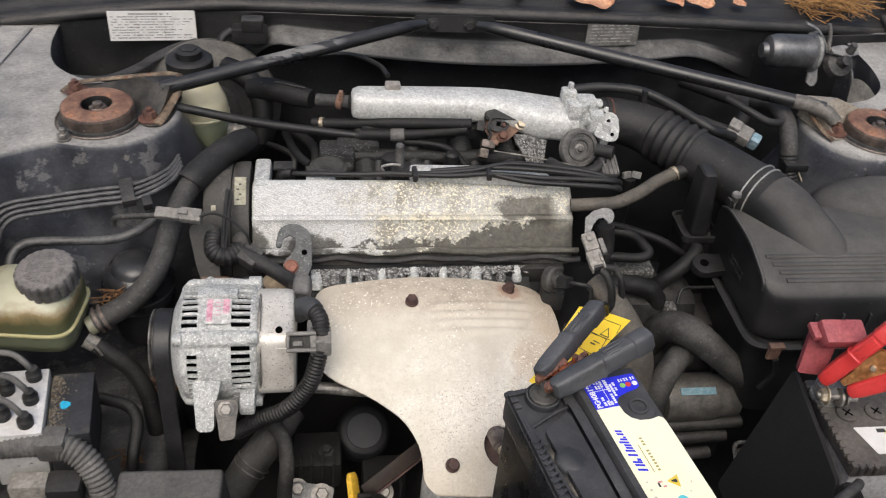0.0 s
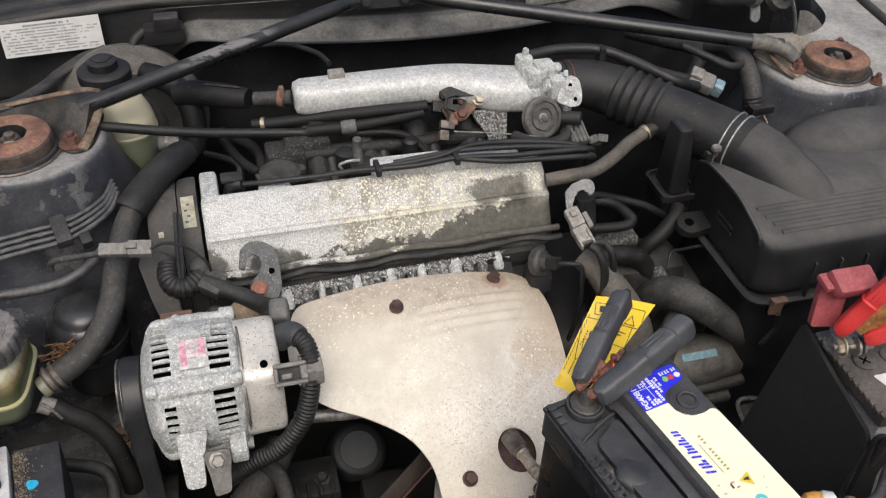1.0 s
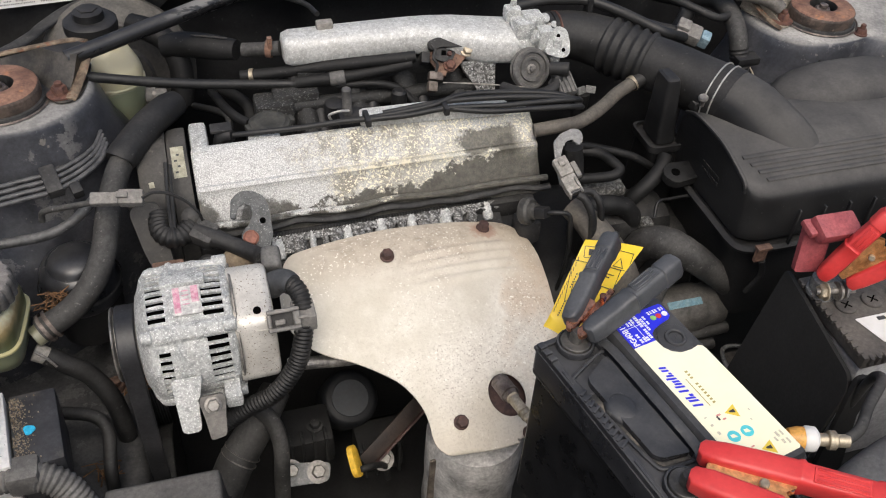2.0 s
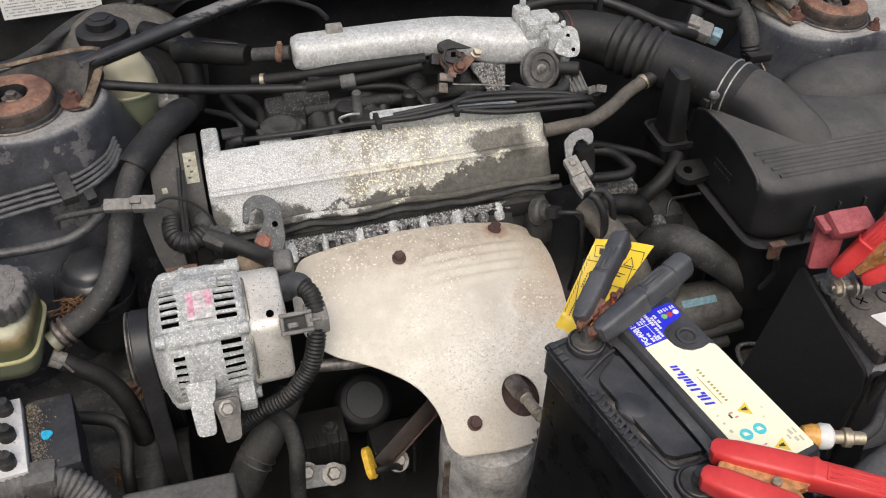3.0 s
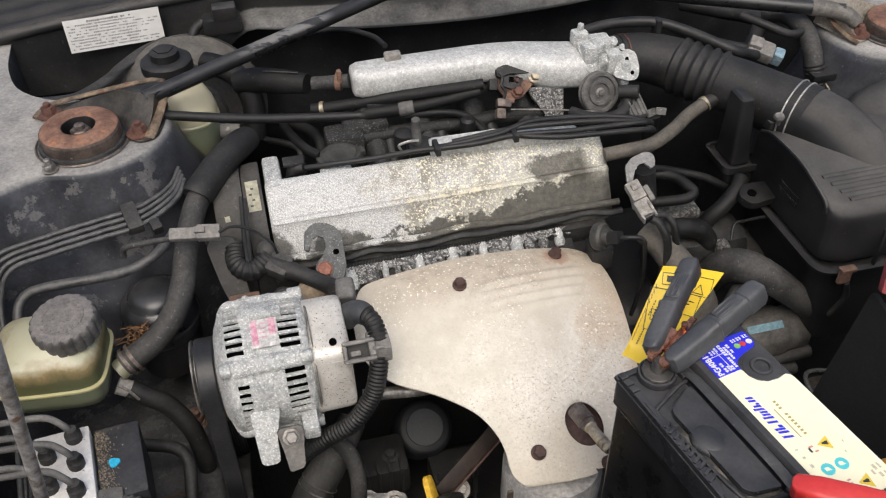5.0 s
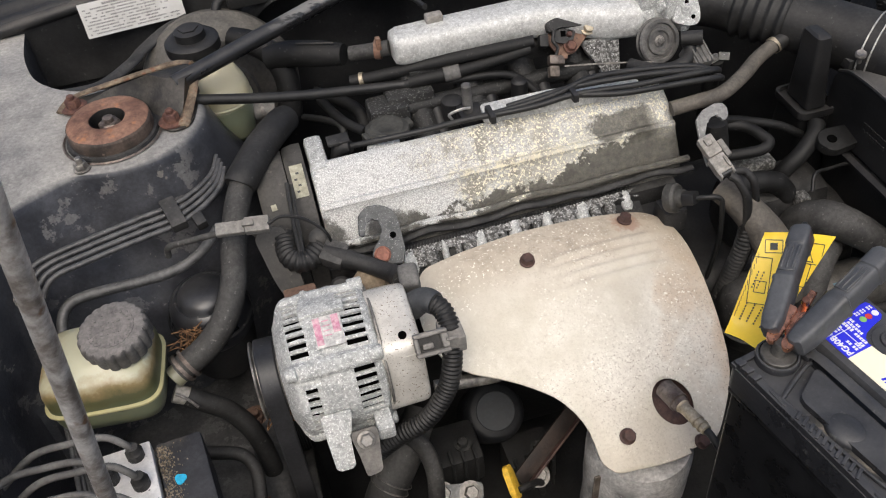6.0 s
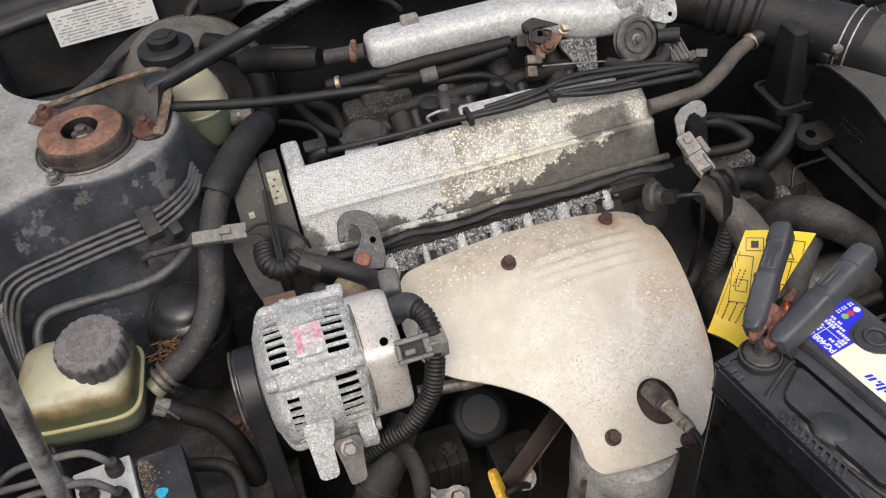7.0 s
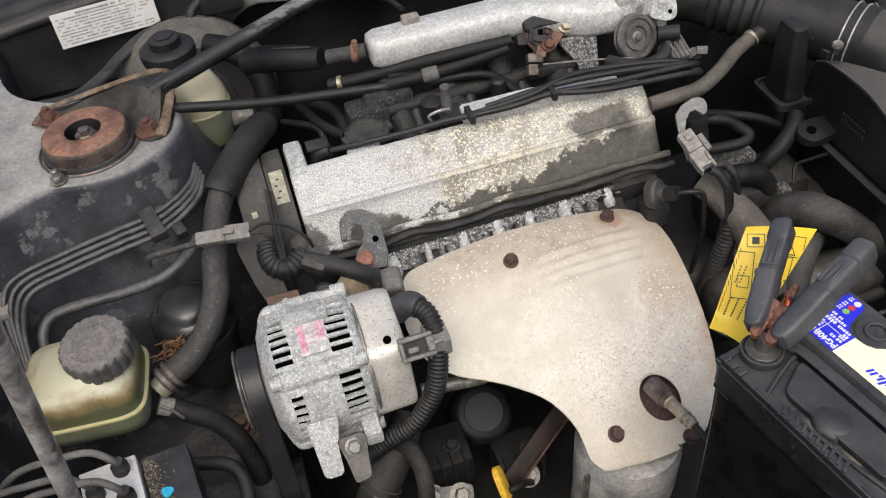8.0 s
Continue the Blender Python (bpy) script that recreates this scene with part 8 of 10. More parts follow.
# ---- driver's side: looms, hoses, sensors ----
def right_side():
    M_GREYBODY = surf("dull_grey_plastic", (0.034, 0.033, 0.030), (0.070, 0.067, 0.061), 60, 0.55, bump=0.3, dust=0.3, dust_col=(0.11, 0.105, 0.095))
    c = thing("grey_connector", (0.338, 0.865, 0.70), "pale grey wiring connector clipped beside the head", "connector")
    m = at((0.3440, 0.8690, 0.7150), (-0.25, -0.42, 0.87), (0.16, -0.93, -0.33))
    for d, s in (((-0.014, 0, 0), (0.026, 0.018, 0.014)), ((0.010, -0.001, -0.002), (0.022, 0.0195, 0.016)), ((-0.018, 0.0, 0.008), (0.010, 0.008, 0.004)), ((0.012, 0.006, 0.007), (0.014, 0.004, 0.004))):
        bm = B()
        box(bm, d, s, m, bevel=0.0025)
        part("housing", bm, M_PALEPLUG, c)
    bm = B()
    box(bm, (0.0225, -0.0015, 0.000), (0.003, 0.014, 0.010), m, bevel=0.001)
    part("wire_seal", bm, M_INK, c)
    for yy in (-0.0085, 0.0070):
        bm = B()
        box(bm, (0.022, yy, -0.001), (0.008, 0.0028, 0.014), m, bevel=0.0008, seg=1)
        part("shroud_side", bm, M_PALEPLUG, c)
    bm = B()
    box(bm, (-0.006, 0.014, -0.004), (0.022, 0.007, 0.010), m, bevel=0.002)
    part("side_latch", bm, M_GREYPLUG, c, "grey side latch")
    for pts, r in (([(0.350, 0.846, 0.704), (0.358, 0.838, 0.698), (0.366, 0.825, 0.67), (0.362, 0.822, 0.60), (0.35, 0.83, 0.50)], 0.005), ([(0.350, 0.85, 0.705), (0.37, 0.848, 0.702), (0.380, 0.836, 0.68), (0.384, 0.83, 0.60), (0.37, 0.84, 0.50)], 0.0045)):
        bm = B()
        tube(bm, pts, r, 10)
        part("lead", bm, M_RUBBER, c)
    bm = B()
    tube(bm, [(0.372, 0.828, 0.652), (0.370, 0.823, 0.63), (0.366, 0.822, 0.60), (0.352, 0.83, 0.50)], 0.0095, 14, 10, ribs=0.0055, rib_h=0.0012)
    part("loom_sleeve", bm, M_RUBBER_DUSTY, c, "dusty corrugated sleeve round the leads", sharp=60)
    s = thing("cam_sensor", (0.305, 0.86, 0.66), "black sensor with a plug at the cylinder head's end", "sensor")
    m = at((0.292, 0.872, 0.668), (0.55, -0.65, 0.35))
    bm = B()
    lathe(bm, [(0.0165, 0), (0.0175, 0.003), (0.0175, 0.010), (0.0150, 0.013), (0.0145, 0.012), (0.0105, 0.013), (0.010, 0.020), (0.006, 0.021)], m, 24)
    part("body", bm, M_GREYBODY, s, "dull grey sensor ring")
    bm = B()
    box(bm, (0.0, 0.0, 0.026), (0.017, 0.014, 0.018), m, bevel=0.003)
    part("plug", bm, M_PLASTIC, s, "black plug")
    bm = B()
    box(bm, (0.302, 0.880, 0.632), (0.03, 0.03, 0.034), bevel=0.005)
    part("mount", bm, M_DARKMETAL, s)
    bm = B()
    tube(bm, [(0.312, 0.849, 0.680), (0.322, 0.842, 0.684), (0.336, 0.838, 0.682), (0.342, 0.838, 0.665), (0.348, 0.842, 0.60), (0.34, 0.85, 0.50)], 0.0030, 10)
    part("lead", bm, M_WIRE, s)

    def hose(name, pts, r, mat, label, cat="hose", **kw):
        bm = B()
        tube(bm, pts, r, kw.pop("seg", 16), **kw)
        return solo(name, bm, mat, label, cat, sharp=65)
    hose("coolant_outlet", [(0.355, 0.87, 0.665), (0.372, 0.84, 0.655), (0.39, 0.815, 0.63), (0.405, 0.795, 0.595), (0.41, 0.785, 0.55)], [0.015, 0.0185, 0.022, 0.024, 0.024], M_TANHOSE, "dusty brown coolant outlet pipe")
    hose("coolant_hose", [(0.372, 0.872, 0.648), (0.390, 0.879, 0.651), (0.406, 0.880, 0.650), (0.424, 0.879, 0.647), (0.441, 0.877, 0.640), (0.453, 0.876, 0.622), (0.458, 0.884, 0.59), (0.458, 0.892, 0.54)], 0.0128, M_HOSE, "black wrinkled coolant hose bending down", n=10, ribs=0.022, rib_h=0.0007)
    hose("bypass_hose", [(0.375, 0.925, 0.715), (0.378, 0.92, 0.69), (0.38, 0.915, 0.66)], 0.012, M_RUBBER, "short black bypass hose below the hook")
    hose("bypass_hose", [(0.370, 0.950, 0.690), (0.404, 0.945, 0.690), (0.423, 0.934, 0.690), (0.433, 0.913, 0.688), (0.435, 0.902, 0.685), (0.421, 0.899, 0.680), (0.385, 0.912, 0.672)], 0.0068, M_HOSE, "looped black bypass hose behind the connector")
    hose("battery_cable_loom", [(0.452, 0.862, 0.55), (0.460, 0.848, 0.595), (0.476, 0.822, 0.618), (0.500, 0.797, 0.614), (0.530, 0.784, 0.592), (0.562, 0.782, 0.562), (0.595, 0.783, 0.540), (0.635, 0.783, 0.525)], [0.018, 0.0215, 0.0225, 0.0205, 0.0175, 0.0165, 0.0165, 0.0165], M_RUBBER_DUSTY, "thick dusty black taped battery cable loom", "wiring loom", n=12, ribs=0.016, rib_h=0.0004)
    hose("ground_cable", [(0.40, 0.92, 0.60), (0.45, 0.90, 0.58), (0.50, 0.92, 0.56), (0.53, 0.93, 0.52)], 0.02, M_HOSE, "thick dark cable sleeve under the air box", "wiring loom")
    hose("thin_wire", [(0.47, 0.85, 0.64), (0.478, 0.862, 0.655), (0.50, 0.868, 0.652), (0.53, 0.872, 0.648), (0.55, 0.88, 0.63)], 0.0022, M_WIRE, "thin black wire crossing a gap", "wire", seg=8)
    hose("clip_wire", [(0.566, 0.742, 0.64), (0.575, 0.745, 0.61), (0.568, 0.752, 0.575)], 0.004, M_RUBBER, "dark ribbed lead beneath the clip", "wire", seg=10)
    hose("vent_pipe", [(0.372, 0.945, 0.704), (0.398, 0.946, 0.700), (0.432, 0.944, 0.690), (0.469, 0.933, 0.680), (0.50, 0.93, 0.66)], 0.0052, M_HOSE, "thin black vent pipe crossing behind the hook", "pipe", seg=12)
    hose("drain_hose", [(0.515, 0.925, 0.676), (0.504, 0.911, 0.670), (0.480, 0.899, 0.655), (0.460, 0.899, 0.632), (0.455, 0.905, 0.58)], 0.0105, M_HOSE, "black drain hose dropping from the air box bracket")
    g_ = thing("gearbox_casting", (0.45, 0.89, 0.58), "crusty grey gearbox casting lugs in the shade", "gearbox")
    for c_, s_, mt in (((0.420, 0.915, 0.648), (0.062, 0.030, 0.014), M_CRUST), ((0.468, 0.862, 0.612), (0.016, 0.018, 0.030), M_CRUST), ((0.45, 0.90, 0.585), (0.13, 0.075, 0.085), M_DARKMETAL), ((0.545, 0.915, 0.55), (0.10, 0.09, 0.06), M_DARKMETAL)):
        bm = B()
        box(bm, c_, s_, bevel=min(s_) * 0.3)
        part("casting_lug" if mt is M_CRUST else "case", bm, mt, g_, "pale corroded lug" if mt is M_CRUST else "")
    g_ = thing("gearbox_cover", (0.385, 0.80, 0.48), "dusty rounded gearbox cover below the coolant outlet", "gearbox cover")
    bm = B()
    lathe(bm, [(0.042, 0), (0.044, 0.03), (0.043, 0.05), (0.038, 0.066), (0.026, 0.078), (0.012, 0.083), (0.002, 0.084)], at((0.385, 0.802, 0.485), (-0.1, -0.15, 1)), 36)
    part("dome", bm, M_RUBBER_DUSTY, g_, sharp=50)
    bm = B()
    lathe(bm, [(0.044, 0.022), (0.047, 0.023), (0.047, 0.029), (0.044, 0.030)], at((0.385, 0.802, 0.485), (-0.1, -0.15, 1)), 36, close=False)
    part("flange", bm, M_DARKMETAL, g_)
    # starter motor low down
    st = thing("starter_motor", (0.50, 0.79, 0.48), "grimy grey starter motor with a blue mark", "starter motor")
    bm = B()
    lathe(bm, [(0.022, 0), (0.032, 0.004), (0.034, 0.02), (0.034, 0.075), (0.030, 0.085), (0.03, 0.11)], at((0.455, 0.792, 0.515), (1, 0.02, 0.0)), 30)
    part("solenoid", bm, surf("grimy_grey", (0.055, 0.053, 0.05), (0.11, 0.105, 0.098), 40, 0.55, metal=0.3, dust=0.3), st)
    bm = B()
    box(bm, (0, 0, 0), (0.05, 0.010, 0.0012), at((0.50, 0.7755, 0.5455), (0, -0.48, 0.88), (1, 0, 0)))
    part("blue_mark", bm, surf("faded_blue", (0.10, 0.2, 0.25), (0.16, 0.25, 0.28), 150, 0.6), st, "faded blue stripe")
    for k, (y, z) in enumerate(((0.765, 0.488), (0.758, 0.468), (0.75, 0.442))):
        bm = B()
        rod(bm, (0.465 + 0.008 * k, y, z), (0.575 - 0.02 * k, y + 0.004, z), 0.009, bev=0.002)
        part("through_bolt", bm, M_DARKMETAL, st)
    bm = B()
    box(bm, (0.50, 0.80, 0.44), (0.12, 0.06, 0.08), bevel=0.012)
    part("motor_body", bm, M_BLOCK, st)
    bm = B()
    tube(bm, [(0.435, 0.765, 0.50), (0.438, 0.770, 0.54), (0.448, 0.782, 0.568), (0.468, 0.80, 0.585), (0.48, 0.81, 0.58)], 0.0165, 16)
    part("cable_boot", bm, M_RUBBER_DUSTY, st, "dusty rubber cable boot")
    bm = B()
    hexbolt(bm, at((0.452, 0.775, 0.545), (-0.4, -0.7, 0.5)), 0.006, 0.008, 1.5)
    part("terminal_nut", bm, M_STEEL, st)
    M_GREYGEAR = surf("grimy_gear_casting", (0.025, 0.0245, 0.024), (0.095, 0.092, 0.088), 60, 0.55, metal=0.3, bump=0.5)
    # firewall side of the bay
    w = thing("wiper_motor", (0.78, 1.31, 0.76), "dusty dark wiper motor with linkage bracket", "wiper motor")
    bm = B()
    lathe(bm, [(0.012, -0.02), (0.014, -0.012), (0.024, -0.008), (0.027, 0.0), (0.0285, 0.006), (0.0285, 0.068), (0.031, 0.07), (0.031, 0.076), (0.02, 0.08)], at((0.748, 1.308, 0.794), (1, -0.02, 0.0)), 32)
    part("motor_can", bm, surf("dusty_grey_can", (0.09, 0.092, 0.096), (0.17, 0.172, 0.178), 20, 0.30, metal=0.6, dust=0.25, dust_col=(0.2, 0.19, 0.18)), w)
    bm = B()
    lathe(bm, [(0.0285, 0.066), (0.0335, 0.068), (0.0340, 0.073), (0.0300, 0.075)], at((0.748, 1.308, 0.794), (1, -0.02, 0.0)), 32, close=False)
    part("flange", bm, M_GREYBRK, w, "pale flange of the motor can")
    bm = B()
    prism(bm, round_poly([(-0.008, 0.012), (0.008, 0.012), (0.010, -0.014), (0.002, -0.022), (-0.010, -0.016)], 0.004), -0.002, 0.002, at((0.824, 1.292, 0.760), (0.1, -0.9, 0.4), (1, 0, 0)), bevel=0.0008, seg=1)
    part("lug", bm, M_GREYBRK, w, "bright mounting lug")
    bm = B()
    lathe(bm, [(0.010, 0.0), (0.026, 0.002), (0.028, 0.008), (0.024, 0.018), (0.012, 0.022), (0.008, 0.034), (0.003, 0.035)], at((0.862, 1.300, 0.776), (0.1, -0.8, 0.6)), 26)
    part("gear_housing", bm, M_GREYGEAR, w, "round dark gear housing")
    bm = B()
    prism(bm, round_poly([(-0.030, 0.006), (-0.006, 0.010), (0.020, 0.004), (0.024, -0.006), (0.0, -0.012), (-0.028, -0.006)], 0.004), -0.002, 0.002, at((0.868, 1.288, 0.806), (0.1, -0.6, 0.8), (1, 0, 0.1)), bevel=0.0008, seg=1)
    part("link_plate", bm, M_GREYBRK, w, "pale pressed link plate")
    bm = B()
    rod(bm, (0.872, 1.285, 0.806), (0.872, 1.278, 0.822), 0.008, 0.006, 12, 0.001)
    part("link_pivot", bm, M_GREYGEAR, w)
    bm = B()
    tube(bm, [(0.828, 1.300, 0.848), (0.834, 1.296, 0.830), (0.838, 1.292, 0.806), (0.846, 1.288, 0.800)], 0.0032, 8)
    part("link_rod", bm, M_STEEL, w, "bright link rod")
    bm = B()
    tube(bm, [(0.790, 1.306, 0.846), (0.812, 1.302, 0.836), (0.828, 1.298, 0.818), (0.838, 1.294, 0.800)], 0.0045, 8, flat=0.5)
    part("link_rod", bm, M_GREYBRK, w, "pale strap over the can")
    bm = B()
    tube(bm, [(0.885, 1.285, 0.775), (0.896, 1.283, 0.750), (0.905, 1.280, 0.722), (0.908, 1.278, 0.700)], 0.0075, 10, flat=0.45)
    part("link_arm", bm, M_GREYBRK, w, "dull link arm")
    tb_ = thing("tower_tab", (0.862, 1.19, 0.772), "pale grey folded steel tab behind the strut tower", "bracket")
    bm = B()
    grid(bm, lambda u, v: Vector((0.836 + 0.052 * u, 1.188 + 0.010 * v + 0.004 * math.sin(u * 3), 0.760 + 0.040 * v * (1 - 0.75 * u * u))), 10, 5, 0.002, (0, 1, 0))
    part("sheet", bm, M_GREYTAN, tb_, sharp=60)
    v = thing("vacuum_sensor", (0.61, 1.07, 0.755), "grey vacuum switch with a pale blue plug", "sensor")
    m = at((0.606, 1.076, 0.772), (0, -0.4, 0.9), (0.75, -0.6, 0.0))
    bm = B()
    box(bm, (0, 0, 0), (0.036, 0.026, 0.018), m, bevel=0.003)
    part("body", bm, M_GREYPLUG, v)
    bm = B()
    box(bm, (-0.01, 0, 0.011), (0.018, 0.018, 0.008), m, bevel=0.002)
    part("cap", bm, M_GREYPLUG, v)
    bm = B()
    box(bm, (0.025, 0.0, 0.0), (0.014, 0.018, 0.02), m, bevel=0.003)
    part("plug", bm, surf("pale_blue_plastic", (0.16, 0.25, 0.30), (0.24, 0.33, 0.37), 60, 0.6), v, "pale blue plug")
    bm = B()
    tube(bm, [(0.56, 1.12, 0.77), (0.575, 1.10, 0.772), (0.595, 1.082, 0.773)], 0.006, 10)
    part("pipe", bm, M_RUBBER, v)
    hose("washer_pipe", [(0.60, 1.13, 0.80), (0.625, 1.10, 0.795), (0.655, 1.085, 0.785), (0.69, 1.10, 0.78)], 0.006, M_RUBBER, "thin black pipe behind the switch", "pipe", seg=10)
    n = thing("tower_loom", (0.685, 1.06, 0.65), "dusty corrugated loom dropping beside the strut tower", "wiring loom")
    bm = B()
    tube(bm, [(0.665, 1.17, 0.775), (0.685, 1.14, 0.782), (0.690, 1.105, 0.778), (0.684, 1.07, 0.766), (0.684, 1.055, 0.745)], 0.0135, 14)
    part("taped_bend", bm, M_RUBBER_DUSTY, n)
    bm = B()
    tube(bm, [(0.684, 1.057, 0.748), (0.686, 1.046, 0.725), (0.690, 1.036, 0.70), (0.693, 1.03, 0.66), (0.70, 1.02, 0.60)], 0.013, 14, 8, ribs=0.0055, rib_h=0.0015)
    part("corrugated_sleeve", bm, M_RUBBER, n, sharp=65)
    bm = B()
    box(bm, (0.690, 1.042, 0.738), (0.036, 0.022, 0.012), bevel=0.003)
    part("strap", bm, M_PLASTIC, n)
    hose("heater_hose", [(0.60, 1.30, 0.74), (0.64, 1.25, 0.745), (0.672, 1.20, 0.752), (0.66, 1.17, 0.745), (0.64, 1.16, 0.72)], 0.012, M_RUBBER, "dark heater hose near the firewall")
    hose("thin_wire", [(0.70, 1.06, 0.73), (0.715, 1.035, 0.70), (0.72, 1.02, 0.66)], 0.0015, M_BRASS, "thin pale twisted wire", "wire", seg=6)


# ---- jump battery with its clamps ----
BAT = pose(0.1633, 0.5275, 0.829, 0, 0, 12)


M_TRAYDUST = surf("tray_dust", (0.022, 0.0215, 0.021), (0.155, 0.138, 0.114), 55, 0.85, bump=0.3, lo=0.46, hi=0.66)


def jump_battery():
    t = thing("jump_battery", (0, 0, 0), "new black car battery with a cream and blue top label", "car battery", m=BAT)

    def bx(name, c, s, mat, parent=t, bevel=0.002, label="", **kw):
        bm = B()
        box(bm, c, s, BAT, bevel=bevel, **kw)
        return part(name, bm, mat, parent, label)

    def slab(name, pts, z0, z1, mat, parent=t, bevel=0.0012, rnd=0.003, label="", seg=2):
        bm = B()
        prism(bm, round_poly(pts, rnd, 4), z0, z1, BAT, bevel=bevel, seg=seg)
        return part(name, bm, mat, parent, label)
    X0, X1, Y0, Y1 = -0.0045, 0.1255, 0.006, -0.181
    slab("case", [(X0 + 0.004, Y1 + 0.003), (X1 - 0.003, Y1 + 0.003), (X1 - 0.003, Y0 - 0.003), (X0 + 0.004, Y0 - 0.003)], -0.205, -0.030, M_BATT_CASE, bevel=0.002)
    slab("lid_base", [(X0, Y1), (X1, Y1), (X1, Y0), (X0, Y0)], -0.030, -0.0055, M_BATT, bevel=0.002, rnd=0.006)
    bx("case_ledge", (0.0605, Y0 - 0.0935, -0.034), (0.1270, 0.1845, 0.006), M_BATT_CASE, bevel=0.0015)
    # raised half that carries the label
    bm = B()
    low = [(0.0545, Y1 + 0.001), (X1 - 0.0005, Y1 + 0.001), (X1 - 0.0005, Y0 - 0.001), (0.0545, Y0 - 0.001)]
    top = [(0.0600, Y1 + 0.003), (X1 - 0.002, Y1 + 0.003), (X1 - 0.002, Y0 - 0.003), (0.0600, Y0 - 0.003)]
    loft(bm, [[BAT @ Vector((x, y, z)) for x, y in round_poly(pp, 0.004, 4)] for pp, z in ((low, -0.016), (low, -0.009), (top, -0.0012), ([(x + (0.001 if x < 0.1 else -0.001), y * 0.995) for x, y in top], 0.0))])
    part("lid_platform", bm, M_BATT, t)
    # lowered half: rim, tray with a raised edge, and a panel that stands in it with a dome
    bx("tray_rim", (X0 + 0.0042, -0.0875, -0.0035), (0.0062, 0.184, 0.007), M_BATT, bevel=0.0010)
    bx("tray_rim", (0.0250, 0.0030, -0.0045), (0.060, 0.005, 0.004), M_BATT, bevel=0.0008)
    ridge = [(0.0450, -0.0240), (0.0345, -0.0262), (0.0062, -0.0372), (0.0050, -0.0410), (0.0075, -0.0830), (0.0125, -0.1290), (0.0190, -0.1400), (0.0480, -0.1440)]
    bm = B()
    tube(bm, [BAT @ Vector((x, y, -0.0046)) for x, y in ridge], 0.0019, 8, 5, flat=0.9)
    part("tray_edge", bm, M_BATT, t)
    panel = [(0.0425, -0.1380), (0.0205, -0.1330), (0.0155, -0.1275), (0.0128, -0.0500), (0.0150, -0.0440), (0.0380, -0.0330), (0.0425, -0.0325)]
    cover = slab("lid_cover", panel, -0.0060, 0.0000, M_BATT, bevel=0.0008, rnd=0.0022)
    bm = B()
    lathe(bm, [(0.0146, -0.0055), (0.0142, -0.0024), (0.0122, -0.0004), (0.0088, 0.0009), (0.0048, 0.0016), (0.0006, 0.0019)], BAT @ Matrix.Translation((0.0225, -0.0800, 0)) @ Matrix.Diagonal((0.92, 1.12, 1, 1)), 32)
    part("vent_dome", bm, M_BATT, cover, sharp=70)
    slab("tray_dirt", [(0.0078, -0.0580), (0.0125, -0.0580), (0.0150, -0.1270), (0.0202, -0.1335), (0.0425, -0.1385), (0.0425, -0.1412), (0.0190, -0.1372), (0.0130, -0.1285)], -0.0054, -0.0047, M_TRAYDUST, cover, 0.0, 0.0008, "tan dust lying in the tray")
    rng = random.Random(21)
    for i in range(3):
        bx("tooth", (-0.0010, -0.002 - 0.0076 * i, 0.0000), (0.0070, 0.0034, 0.0046), M_BATT, bevel=0.0008)
    for i in range(10):
        bm = B()
        box(bm, (0, 0, 0), (0.0085 + rng.uniform(-0.001, 0.0008), 0.0028, 0.0058), BAT @ pose(0.0015, -0.056 - 0.0060 * i, -0.0016, 0, 0, 24 + rng.uniform(-3, 3)), bevel=0.0006)
        part("tooth", bm, M_BATT, t)
    bx("slot_rib", (-0.0006, -0.0380, 0.0004), (0.0022, 0.016, 0.0012), M_BATT, bevel=0.0005, seg=1)
    bx("slot_rib", (-0.0006, -0.1480, 0.0004), (0.0022, 0.046, 0.0012), M_BATT, bevel=0.0005, seg=1)
    # folded carrying strap in its groove
    bm = B()
    tube(bm, [BAT @ Vector(v) for v in ((0.0480, -0.014, -0.0045), (0.0485, -0.022, 0.0005), (0.0490, -0.037, 0.0020), (0.0490, -0.080, 0.0024), (0.0490, -0.125, 0.0020), (0.0490, -0.143, -0.0005), (0.0490, -0.150, -0.0055))], 0.0046, 10, 6, flat=0.32)
    strap = part("strap", bm, M_BATT, t)
    for y in (-0.016, -0.147):
        bx("strap_end", (0.0485, y, -0.0030), (0.0112, 0.014, 0.006), M_BATT, strap, 0.0018)
    # flat darker strip: the groove's shade is painted, no groove is cut
    bx("strap_groove", (0.0490, -0.082, -0.0050), (0.0110, 0.132, 0.0010), M_BATT_CASE, t, 0.0, "dark strip painting the shade under the strap")
    # round vent plug let into the label's corner
    pc = BAT @ Matrix.Translation((0.1062, -0.0425, 0.0))
    bm = B()
    lathe(bm, [(0.0158, -0.001), (0.0158, 0.0003), (0.0152, 0.0008), (0.0098, 0.0008), (0.0092, 0.0022), (0.0080, 0.0026), (0.0066, 0.0020), (0.0060, -0.0010), (0.0052, -0.0018)], pc, 36, close=False)
    plug = part("vent_plug", bm, M_BATT, t, "round black vent plug")
    # black floor: the plug's inner shade is put into its colour
    bm = B()
    lathe(bm, [(0.0064, -0.0012), (0.0001, -0.0012)], pc, 28, close=False)
    part("plug_recess", bm, M_HOLE_SHADE, plug)
    bm = B()
    box(bm, (0, 0, -0.0004), (0.0072, 0.0013, 0.0016), pc @ pose(0, 0, 0, 0, 0, 35), bevel=0.0003, seg=1)
    part("plug_bar", bm, M_BATT, plug)
    # label: blue head and cream field, cut round the plug
    bm = B()
